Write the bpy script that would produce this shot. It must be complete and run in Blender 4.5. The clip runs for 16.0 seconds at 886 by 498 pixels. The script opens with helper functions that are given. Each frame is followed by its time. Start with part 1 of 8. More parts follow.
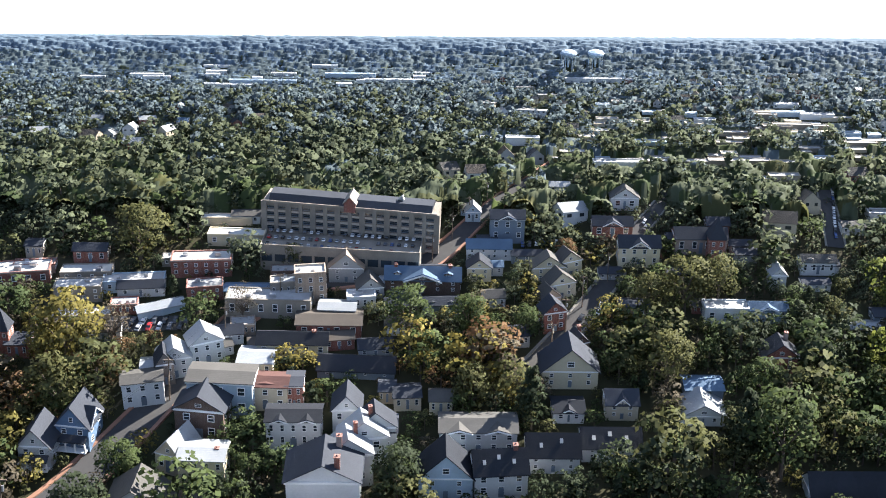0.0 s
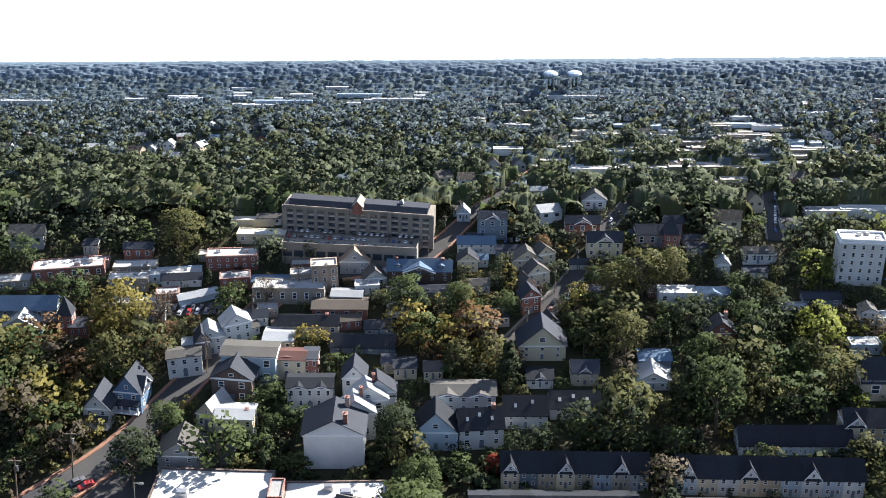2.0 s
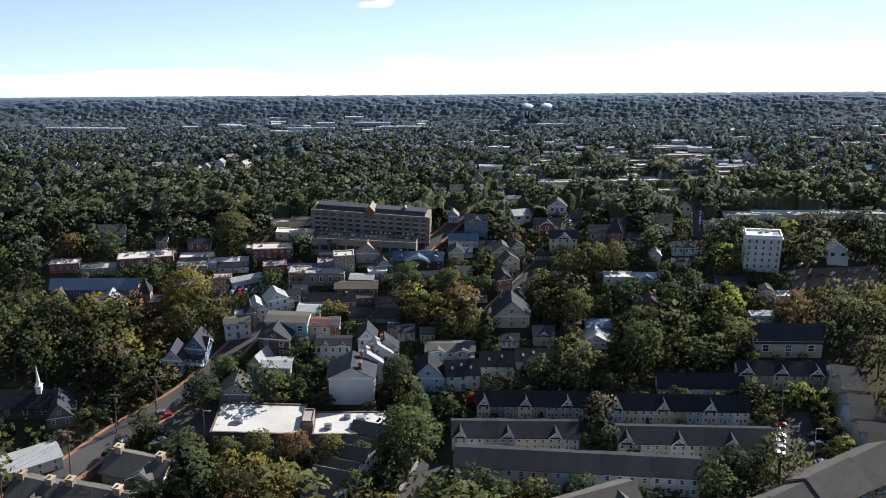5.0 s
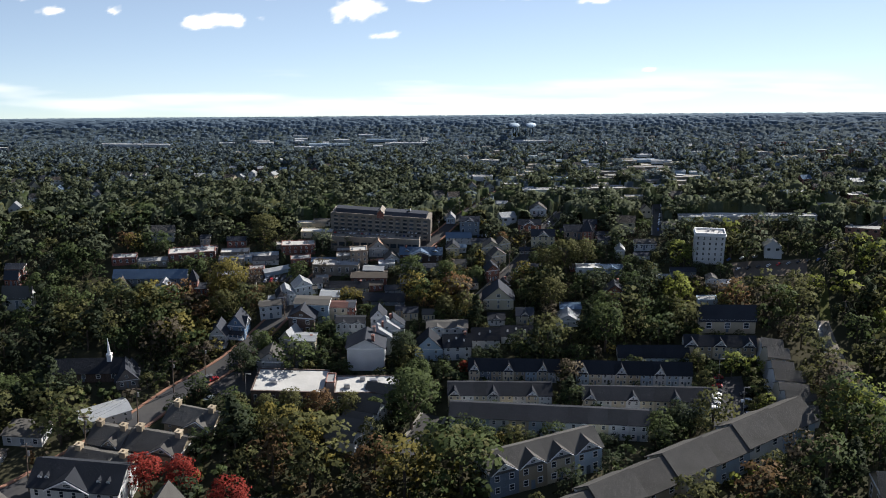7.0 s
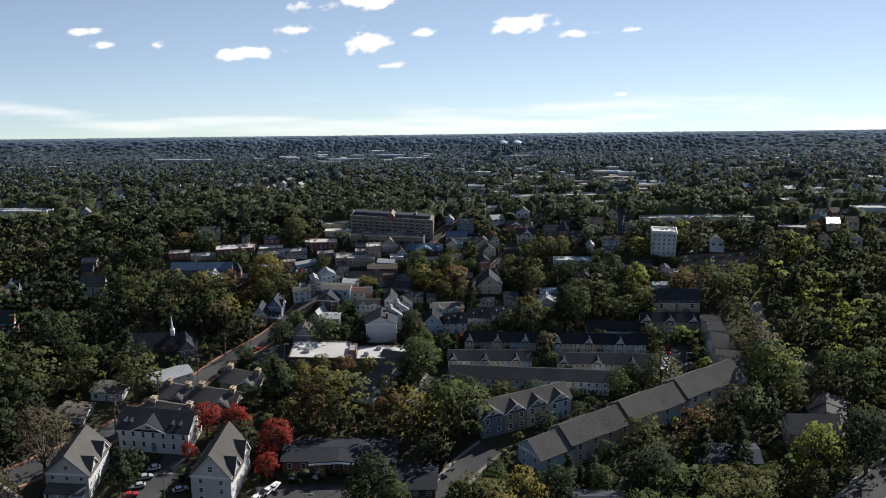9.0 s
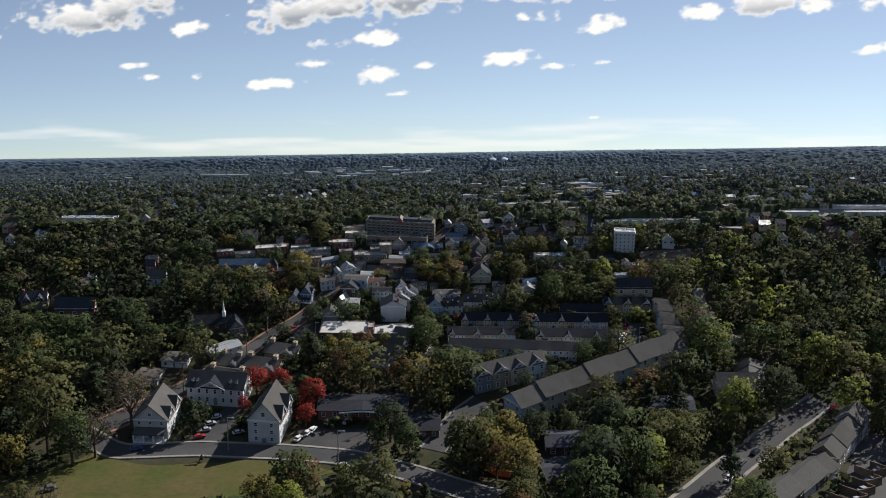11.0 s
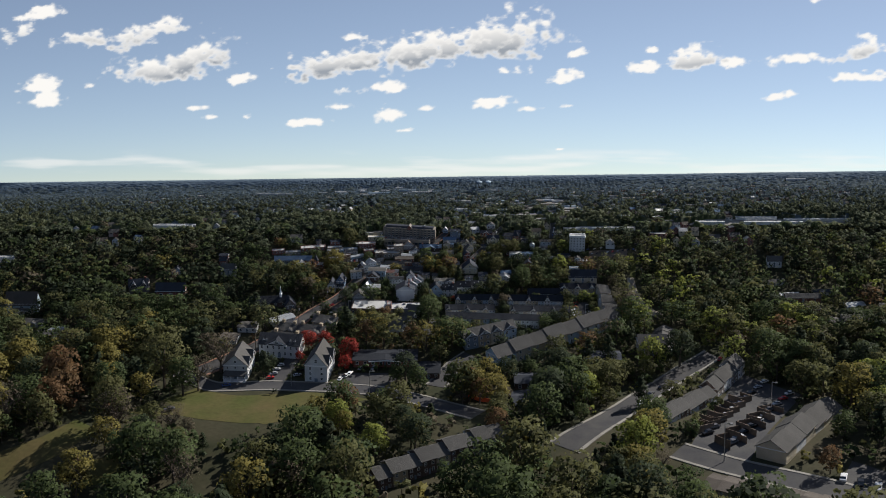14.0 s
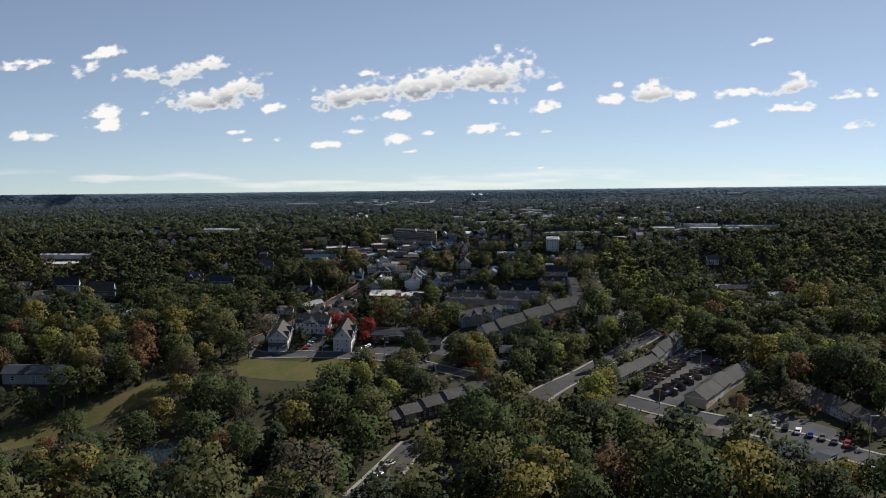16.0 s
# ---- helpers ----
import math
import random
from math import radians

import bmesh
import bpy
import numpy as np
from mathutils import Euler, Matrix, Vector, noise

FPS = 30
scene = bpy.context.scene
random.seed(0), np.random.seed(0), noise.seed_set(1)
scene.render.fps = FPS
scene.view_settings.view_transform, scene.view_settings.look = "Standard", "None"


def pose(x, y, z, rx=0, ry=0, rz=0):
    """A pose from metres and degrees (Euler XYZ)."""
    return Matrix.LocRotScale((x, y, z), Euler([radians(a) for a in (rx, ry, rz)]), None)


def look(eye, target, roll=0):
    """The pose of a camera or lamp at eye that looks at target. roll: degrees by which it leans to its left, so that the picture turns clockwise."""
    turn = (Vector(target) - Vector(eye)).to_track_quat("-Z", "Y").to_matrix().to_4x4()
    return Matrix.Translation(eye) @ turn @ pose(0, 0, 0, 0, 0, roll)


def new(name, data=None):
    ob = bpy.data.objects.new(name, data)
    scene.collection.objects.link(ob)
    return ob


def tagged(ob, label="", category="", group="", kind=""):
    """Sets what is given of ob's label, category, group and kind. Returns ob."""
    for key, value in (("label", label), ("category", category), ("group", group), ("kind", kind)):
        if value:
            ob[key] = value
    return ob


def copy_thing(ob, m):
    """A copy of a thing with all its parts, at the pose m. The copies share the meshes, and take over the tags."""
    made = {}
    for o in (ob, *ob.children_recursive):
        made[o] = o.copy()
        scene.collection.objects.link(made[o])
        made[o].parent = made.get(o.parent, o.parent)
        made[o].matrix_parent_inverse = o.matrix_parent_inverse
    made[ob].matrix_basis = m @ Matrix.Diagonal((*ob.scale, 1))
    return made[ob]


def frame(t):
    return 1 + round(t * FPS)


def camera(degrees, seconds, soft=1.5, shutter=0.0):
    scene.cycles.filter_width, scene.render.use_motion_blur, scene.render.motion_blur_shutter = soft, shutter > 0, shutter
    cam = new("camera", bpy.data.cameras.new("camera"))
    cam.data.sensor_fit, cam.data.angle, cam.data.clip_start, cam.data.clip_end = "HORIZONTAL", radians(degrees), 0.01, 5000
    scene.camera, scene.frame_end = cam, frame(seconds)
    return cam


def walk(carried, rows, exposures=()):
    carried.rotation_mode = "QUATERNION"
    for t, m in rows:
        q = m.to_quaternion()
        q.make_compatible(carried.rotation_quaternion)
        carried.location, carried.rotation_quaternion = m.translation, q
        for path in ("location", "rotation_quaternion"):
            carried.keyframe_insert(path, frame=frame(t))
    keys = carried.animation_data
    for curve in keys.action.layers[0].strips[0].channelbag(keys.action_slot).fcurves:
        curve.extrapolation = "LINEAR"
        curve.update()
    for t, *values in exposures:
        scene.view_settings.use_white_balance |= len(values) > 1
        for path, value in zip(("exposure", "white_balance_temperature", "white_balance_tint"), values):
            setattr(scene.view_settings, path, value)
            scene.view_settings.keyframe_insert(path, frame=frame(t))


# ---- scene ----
cam = camera(38, 16.0, soft=1.0)
# seconds, x, y, z in metres, then the turn in degrees: a slow flight backwards over the valley
FLIGHT = [
    (0.0, -1.426, 32.641, 58.782, 76.606, -1.004, -0.648),
    (0.5, -0.776, 29.399, 59.554, 76.587, -0.728, -0.342),
    (1.0, -0.227, 25.844, 60.226, 76.642, -0.519, -0.095),
    (1.5, 0.257, 22.056, 60.829, 76.752, -0.366, 0.110),
    (2.0, 0.702, 18.082, 61.388, 76.900, -0.260, 0.285),
    (2.5, 1.126, 13.944, 61.922, 77.074, -0.191, 0.439),
    (3.0, 1.538, 9.646, 62.443, 77.265, -0.151, 0.579),
    (3.5, 1.941, 5.174, 62.962, 77.467, -0.131, 0.705),
    (4.0, 2.334, 0.503, 63.486, 77.674, -0.123, 0.820),
    (4.5, 2.714, -4.399, 64.020, 77.884, -0.121, 0.923),
    (5.0, 3.075, -9.568, 64.569, 78.094, -0.121, 1.013),
    (5.5, 3.410, -15.044, 65.134, 78.303, -0.117, 1.089),
    (6.0, 3.713, -20.863, 65.719, 78.512, -0.107, 1.148),
    (6.5, 3.977, -27.059, 66.327, 78.719, -0.088, 1.190),
    (7.0, 4.198, -33.665, 66.961, 78.926, -0.061, 1.213),
    (7.5, 4.372, -40.704, 67.624, 79.132, -0.024, 1.218),
    (8.0, 4.500, -48.197, 68.320, 79.336, 0.022, 1.204),
    (8.5, 4.583, -56.157, 69.053, 79.540, 0.073, 1.173),
    (9.0, 4.623, -64.595, 69.830, 79.742, 0.127, 1.126),
    (9.5, 4.627, -73.513, 70.654, 79.942, 0.182, 1.067),
    (10.0, 4.601, -82.914, 71.531, 80.138, 0.234, 0.999),
    (10.5, 4.555, -92.797, 72.464, 80.330, 0.278, 0.925),
    (11.0, 4.496, -103.164, 73.456, 80.517, 0.312, 0.850),
    (11.5, 4.436, -114.017, 74.508, 80.698, 0.332, 0.777),
    (12.0, 4.380, -125.370, 75.618, 80.872, 0.336, 0.710),
    (12.5, 4.336, -137.243, 76.779, 81.040, 0.323, 0.651),
    (13.0, 4.307, -149.671, 77.982, 81.204, 0.292, 0.604),
    (13.5, 4.290, -162.711, 79.211, 81.365, 0.245, 0.567),
    (14.0, 4.279, -176.441, 80.442, 81.530, 0.187, 0.540),
    (14.5, 4.259, -190.969, 81.644, 81.704, 0.124, 0.517),
    (15.0, 4.204, -206.439, 82.777, 81.897, 0.067, 0.490),
    (15.5, 4.079, -223.035, 83.789, 82.121, 0.028, 0.448),
    (16.0, 3.835, -240.992, 84.615, 82.394, 0.027, 0.374),
]
# exposure in stops: the clip's camera darkens slightly as the sky fills the picture
walk(cam, [(t, pose(x, y, z, a, b, c)) for t, x, y, z, a, b, c in FLIGHT],
     exposures=[(0.0, 2.4), (4.0, 1.46), (8.0, 0.86), (12.0, 0.52), (16.0, 0.47)])

# ---- sky and sun ----
SUN_TO = Vector((0.60, 0.48, 0.62)).normalized()
world = bpy.data.worlds.new("sky")
scene.world = world
world.use_nodes = True
wn, wl = world.node_tree.nodes, world.node_tree.links
sky = wn.new("ShaderNodeTexSky")
sky.sky_type, sky.sun_disc = "NISHITA", False
sky.sun_elevation = math.asin(SUN_TO.z)
sky.sun_rotation = math.atan2(SUN_TO.x, SUN_TO.y)
sky.altitude, sky.air_density, sky.dust_density, sky.ozone_density = 50, 1.0, 0.25, 2.4
wmap, wco = wn.new("ShaderNodeMapping"), wn.new("ShaderNodeTexCoord")
wmap.inputs["Scale"].default_value = (1, 1, 2.2)
wmap.inputs["Location"].default_value = (0, 0, 0.25)
wl.new(wco.outputs["Generated"], wmap.inputs["Vector"])
wl.new(wmap.outputs["Vector"], sky.inputs["Vector"])
whs = wn.new("ShaderNodeHueSaturation")
whs.inputs["Saturation"].default_value = 0.8
wl.new(sky.outputs["Color"], whs.inputs["Color"])
wl.new(whs.outputs["Color"], wn["Background"].inputs["Color"])
wn["Background"].inputs["Strength"].default_value = 0.076
sun = new("sun", bpy.data.lights.new("sun", "SUN"))
sun.data.energy, sun.data.angle, sun.data.color = 5.0, radians(0.6), (1.0, 0.95, 0.88)
sun.matrix_world = look(SUN_TO * 300, (0, 0, 0))


# ---- materials ----
def material(name, color, rough=0.8, metal=0.0, vary=0.25, grain=2.0, wear=0.3, bump=0.15, second=None, per="object", spec=0.3, sheer=0.0):
    """A procedural surface: base colour with a fine grain, broad stains and a change from thing to thing."""
    mat = bpy.data.materials.new(name)
    mat.use_nodes = True
    n, l = mat.node_tree.nodes, mat.node_tree.links
    b = n["Principled BSDF"]
    b.inputs["Roughness"].default_value, b.inputs["Metallic"].default_value = rough, metal
    b.inputs["Specular IOR Level"].default_value = spec
    co = n.new("ShaderNodeTexCoord")
    fine, broad = n.new("ShaderNodeTexNoise"), n.new("ShaderNodeTexNoise")
    fine.inputs["Scale"].default_value, fine.inputs["Detail"].default_value = grain * 6, 6
    broad.inputs["Scale"].default_value, broad.inputs["Detail"].default_value = grain * 0.5, 4
    l.new(co.outputs["Object"], fine.inputs["Vector"])
    l.new(co.outputs["Object"], broad.inputs["Vector"])
    mix = n.new("ShaderNodeMix")
    mix.data_type = "RGBA"
    other = second or tuple(c * (1 - wear) for c in color)
    mix.inputs["A"].default_value, mix.inputs["B"].default_value = (*color, 1), (*other, 1)
    ramp = n.new("ShaderNodeMapRange")
    ramp.inputs["From Min"].default_value, ramp.inputs["From Max"].default_value = 0.35, 0.68
    l.new(broad.outputs["Fac"], ramp.inputs["Value"])
    l.new(ramp.outputs["Result"], mix.inputs["Factor"])
    hsv = n.new("ShaderNodeHueSaturation")
    l.new(mix.outputs["Result"], hsv.inputs["Color"])
    if per == "island":
        info = n.new("ShaderNodeNewGeometry").outputs["Random Per Island"]
    else:
        info = n.new("ShaderNodeObjectInfo").outputs["Random"]
    val = n.new("ShaderNodeMapRange")
    val.inputs["To Min"].default_value, val.inputs["To Max"].default_value = 1 - vary, 1 + vary
    l.new(info, val.inputs["Value"])
    add = n.new("ShaderNodeMath")
    add.operation = "MULTIPLY"
    g2 = n.new("ShaderNodeMapRange")
    g2.inputs["To Min"].default_value, g2.inputs["To Max"].default_value = 1 - wear * 0.6, 1 + wear * 0.6
    l.new(fine.outputs["Fac"], g2.inputs["Value"])
    l.new(val.outputs["Result"], add.inputs[0])
    l.new(g2.outputs["Result"], add.inputs[1])
    l.new(add.outputs[0], hsv.inputs["Value"])
    l.new(hsv.outputs["Color"], b.inputs["Base Color"])
    if bump:
        bp = n.new("ShaderNodeBump")
        bp.inputs["Strength"].default_value, bp.inputs["Distance"].default_value = bump, 0.05
        l.new(fine.outputs["Fac"], bp.inputs["Height"])
        l.new(bp.outputs["Normal"], b.inputs["Normal"])
    if sheer:
        out = n["Material Output"]
        tr, ms = n.new("ShaderNodeBsdfTranslucent"), n.new("ShaderNodeMixShader")
        l.new(hsv.outputs["Color"], tr.inputs["Color"])
        ms.inputs["Fac"].default_value = sheer
        l.new(b.outputs[0], ms.inputs[1])
        l.new(tr.outputs[0], ms.inputs[2])
        l.new(ms.outputs[0], out.inputs["Surface"])
    return mat


def plank(name, color, scale=9.0, rough=0.7, depth=0.35, axis="Z", vary=0.15, spec=0.15):
    """Lap siding or shingle courses: fine level lines on top of a weathered paint."""
    mat = material(name, color, rough, vary=vary, grain=1.2, wear=0.18, bump=0.0, spec=spec)
    n, l = mat.node_tree.nodes, mat.node_tree.links
    w = n.new("ShaderNodeTexWave")
    w.wave_type, w.bands_direction, w.wave_profile = "BANDS", axis, "SAW"
    w.inputs["Scale"].default_value, w.inputs["Distortion"].default_value = scale, 0.4
    l.new(n["Texture Coordinate"].outputs["Object"], w.inputs["Vector"])
    bp = n.new("ShaderNodeBump")
    bp.inputs["Strength"].default_value, bp.inputs["Distance"].default_value = depth, 0.03
    l.new(w.outputs["Fac"], bp.inputs["Height"])
    l.new(bp.outputs["Normal"], n["Principled BSDF"].inputs["Normal"])
    return mat


def bricks(name, color, mortar, size=0.12):
    mat = material(name, color, 0.85, vary=0.1, grain=1.5, wear=0.3, bump=0.0)
    n, l = mat.node_tree.nodes, mat.node_tree.links
    b = n.new("ShaderNodeTexBrick")
    b.inputs["Scale"].default_value = 1 / size
    b.inputs["Mortar Size"].default_value = 0.03
    b.inputs["Color1"].default_value, b.inputs["Color2"].default_value = (1, 1, 1, 1), (0.7, 0.7, 0.7, 1)
    b.inputs["Mortar"].default_value = (*[m / max(c, 0.01) for m, c in zip(mortar, color)], 1)
    tex = n["Texture Coordinate"]
    l.new(tex.outputs["Object"], b.inputs["Vector"])
    mul = n.new("ShaderNodeMix")
    mul.data_type, mul.blend_type = "RGBA", "MULTIPLY"
    mul.inputs["Factor"].default_value = 0.8
    hsv = n["Hue/Saturation/Value"]
    l.new(hsv.outputs["Color"], mul.inputs["A"])
    l.new(b.outputs["Color"], mul.inputs["B"])
    l.new(mul.outputs["Result"], n["Principled BSDF"].inputs["Base Color"])
    return mat


M = {}
for key, color in dict(white=(0.56, 0.57, 0.58), cream=(0.62, 0.55, 0.40), beige=(0.50, 0.44, 0.34), blue=(0.14, 0.22, 0.34), paleblue=(0.38, 0.47, 0.56),
                       grey=(0.36, 0.37, 0.38), tan=(0.36, 0.30, 0.22), slate=(0.16, 0.20, 0.25), green=(0.33, 0.40, 0.34), yellow=(0.60, 0.52, 0.30)).items():
    M["w_" + key] = plank("siding_" + key, color)
for key, color in dict(dark=(0.045, 0.05, 0.062), black=(0.026, 0.029, 0.036), grey=(0.090, 0.087, 0.083), brown=(0.092, 0.080, 0.070), red=(0.105, 0.058, 0.052),
                       blue=(0.10, 0.15, 0.22), tan=(0.36, 0.27, 0.20), silver=(0.31, 0.325, 0.34)).items():
    M["r_" + key] = plank("shingles_" + key, color, 14, 0.85 if key != "silver" else 0.32, 0.4, spec=0.07 if key != "silver" else 0.4)
M["w_brick"] = bricks("red_brick", (0.26, 0.095, 0.07), (0.35, 0.31, 0.28))
M["w_darkbrick"] = bricks("dark_brick", (0.115, 0.075, 0.06), (0.2, 0.18, 0.17))
M["w_tanbrick"] = bricks("tan_brick", (0.33, 0.25, 0.19), (0.42, 0.38, 0.33))
M["w_stone"] = material("pale_concrete", (0.23, 0.205, 0.175), 0.85, grain=1.5, vary=0.08)
M["trim"] = material("white_trim", (0.78, 0.78, 0.78), 0.55, vary=0.05, wear=0.1)
M["glass"] = material("window_glass", (0.03, 0.04, 0.05), 0.06, vary=0.3, wear=0.1, bump=0.0, spec=0.7)
M["flat_white"] = material("white_roof_membrane", (0.43, 0.425, 0.41), 0.6, vary=0.06, grain=0.7, wear=0.22)
M["flat_grey"] = material("grey_roof_membrane", (0.33, 0.33, 0.33), 0.7, vary=0.25, grain=0.7, wear=0.35)
M["metal"] = material("galvanised_metal", (0.5, 0.5, 0.52), 0.35, 0.8, wear=0.2)
M["asphalt"] = material("asphalt", (0.046, 0.046, 0.050), 0.85, vary=0.08, grain=0.5, wear=0.3, second=(0.068, 0.066, 0.064), spec=0.12)
M["concrete"] = material("pavement_concrete", (0.24, 0.225, 0.20), 0.85, vary=0.1, grain=0.8)
M["brickwalk"] = material("brick_pavement", (0.30, 0.16, 0.11), 0.85, vary=0.1, grain=1.0)
M["paint"] = material("road_paint", (0.72, 0.71, 0.66), 0.6, wear=0.35)
M["paint_y"] = material("yellow_road_paint", (0.66, 0.46, 0.08), 0.6, wear=0.35)
M["bark"] = material("bark", (0.11, 0.085, 0.065), 0.9, grain=2, wear=0.4, bump=0.4)
M["wood"] = material("weathered_pole_wood", (0.16, 0.12, 0.09), 0.9, grain=2, wear=0.4)
M["rubber"] = material("tyre_rubber", (0.02, 0.02, 0.02), 0.8, bump=0)
M["orange"] = material("orange_mesh", (0.75, 0.13, 0.05), 0.6, wear=0.2)
M["stone"] = material("pale_creek_stones", (0.24, 0.21, 0.17), 0.9, grain=4, wear=0.5, bump=0.6)
M["creek"] = material("shallow_creek_water", (0.10, 0.11, 0.11), 0.18, vary=0.0, grain=6, wear=0.5, bump=0.5, spec=0.8)
M["water"] = material("dark_pond_water", (0.015, 0.025, 0.03), 0.04, vary=0.0, bump=0.03, spec=0.6)
# far, blue and haze have aerial haze mixed into the leaf colour
for key, color, second in (("green", (0.070, 0.092, 0.036), (0.046, 0.066, 0.030)), ("olive", (0.104, 0.104, 0.042), (0.070, 0.078, 0.036)), ("dark", (0.042, 0.056, 0.030), (0.032, 0.042, 0.026)),
                           ("yellow", (0.185, 0.155, 0.045), (0.120, 0.115, 0.040)), ("rust", (0.150, 0.088, 0.046), (0.105, 0.074, 0.040)), ("red", (0.27, 0.038, 0.030), (0.17, 0.040, 0.030)), ("brown", (0.110, 0.092, 0.064), (0.080, 0.070, 0.052)),
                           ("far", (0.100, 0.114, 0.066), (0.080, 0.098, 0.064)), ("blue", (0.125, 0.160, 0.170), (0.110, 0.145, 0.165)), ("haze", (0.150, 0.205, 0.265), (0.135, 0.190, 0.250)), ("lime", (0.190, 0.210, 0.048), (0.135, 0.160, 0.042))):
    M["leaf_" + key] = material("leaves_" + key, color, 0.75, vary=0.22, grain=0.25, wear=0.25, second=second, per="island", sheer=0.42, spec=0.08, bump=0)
for key, color in dict(white=(0.7, 0.7, 0.7), silver=(0.42, 0.43, 0.45), black=(0.015, 0.015, 0.017), red=(0.35, 0.03, 0.03), blue=(0.04, 0.08, 0.22), grey=(0.13, 0.13, 0.14)).items():
    M["car_" + key] = material("car_paint_" + key, color, 0.22, 0.2 if key in ("silver", "grey") else 0.0, vary=0.05, wear=0.05, bump=0, spec=0.6)

# ---- the lie of the land ----
KNOT_Y = (-500, -60, 0, 26, 43, 60, 68, 78, 94, 107, 114, 120, 137, 141, 160, 260)
KNOT_Z = (6, 6, 8, 11, 15.3, 17.6, 19.2, 22.4, 27.4, 33.3, 37.2, 40.6, 48.5, 50.9, 47.5, 30)


def _slopes():
    h, d, m = np.diff(KNOT_Y), np.diff(KNOT_Z) / np.diff(KNOT_Y), np.zeros(len(KNOT_Y))
    m[0], m[-1] = d[0], d[-1]
    for i in range(1, len(m) - 1):
        if d[i - 1] * d[i] > 0:
            a, b = 2 * h[i] + h[i - 1], h[i] + 2 * h[i - 1]
            m[i] = (a + b) / (a / d[i - 1] + b / d[i])
    return m


SLOPES = _slopes()


def ease(a, b, x):
    t = np.clip((x - a) / (b - a), 0, 1)
    return t * t * (3 - 2 * t)


def rise(x, y):
    """Height of the ground: a valley floor that climbs to a wooded ridge."""
    ys, zs = np.array(KNOT_Y, float), np.array(KNOT_Z, float)
    q = np.clip(y, ys[0], ys[-1])
    i = np.clip(np.searchsorted(ys, q) - 1, 0, len(ys) - 2)
    h = ys[i + 1] - ys[i]
    s = (q - ys[i]) / h
    z = (2 * s**3 - 3 * s * s + 1) * zs[i] + (s**3 - 2 * s * s + s) * h * SLOPES[i] + (3 * s * s - 2 * s**3) * zs[i + 1] + (s**3 - s * s) * h * SLOPES[i + 1]
    z = z + 0.05 * np.clip(x, -90, 90) * (1 - ease(24, 56, y)) + 0.011 * np.clip(x, -140, 140) * ease(100, 140, y)
    return z


def size_at(y):
    """How large things stand at that distance up the hill."""
    return 1.1 * max(0.03, 1 - y / 141.5)

# ---- builders ----
KEEP_BOX, KEEP_LINE, KEEP_QUAD = [], [], []  # where no tree grows


def mesh_of(bm, name, mats):
    me = bpy.data.meshes.new(name)
    bm.to_mesh(me)
    bm.free()
    for m in mats if isinstance(mats, (list, tuple)) else [mats]:
        me.materials.append(m)
    return me


def part(name, bm, mat, parent, label=""):
    """One mesh under a thing or a part, in its parent's own space."""
    ob = new(name, mesh_of(bm, name, mat) if isinstance(bm, bmesh.types.BMesh) else bm)
    ob.parent = parent
    return tagged(ob, label)


def box(bm, x0, y0, z0, x1, y1, z1, mi=0):
    v = [bm.verts.new(p) for p in ((x0, y0, z0), (x1, y0, z0), (x1, y1, z0), (x0, y1, z0), (x0, y0, z1), (x1, y0, z1), (x1, y1, z1), (x0, y1, z1))]
    for f in ((3, 2, 1, 0), (4, 5, 6, 7), (0, 1, 5, 4), (1, 2, 6, 5), (2, 3, 7, 6), (3, 0, 4, 7)):
        bm.faces.new([v[i] for i in f]).material_index = mi
    return v


def prism(bm, pts, lo, hi, axis="y", mi=0):
    """A flat outline of (a, z) pushed along x or y from lo to hi."""
    def at(a, z, d):
        return (a, d, z) if axis == "y" else (d, a, z)
    v0, v1 = [bm.verts.new(at(a, z, lo)) for a, z in pts], [bm.verts.new(at(a, z, hi)) for a, z in pts]
    faces = [bm.faces.new(v0), bm.faces.new(v1[::-1])]
    for i in range(len(pts)):
        j = (i + 1) % len(pts)
        faces.append(bm.faces.new((v0[j], v0[i], v1[i], v1[j])))
    for f in faces:
        f.material_index = mi
    bmesh.ops.recalc_face_normals(bm, faces=faces)


def cylinder(bm, x, y, z0, z1, r0, r1, n=8, mi=0):
    a = [bm.verts.new((x + r0 * math.cos(6.2832 * i / n), y + r0 * math.sin(6.2832 * i / n), z0)) for i in range(n)]
    b = [bm.verts.new((x + r1 * math.cos(6.2832 * i / n), y + r1 * math.sin(6.2832 * i / n), z1)) for i in range(n)]
    for i in range(n):
        bm.faces.new((a[i], a[(i + 1) % n], b[(i + 1) % n], b[i])).material_index = mi
    bm.faces.new(a[::-1]).material_index = mi
    bm.faces.new(b).material_index = mi


WINDOW_MESH = {}


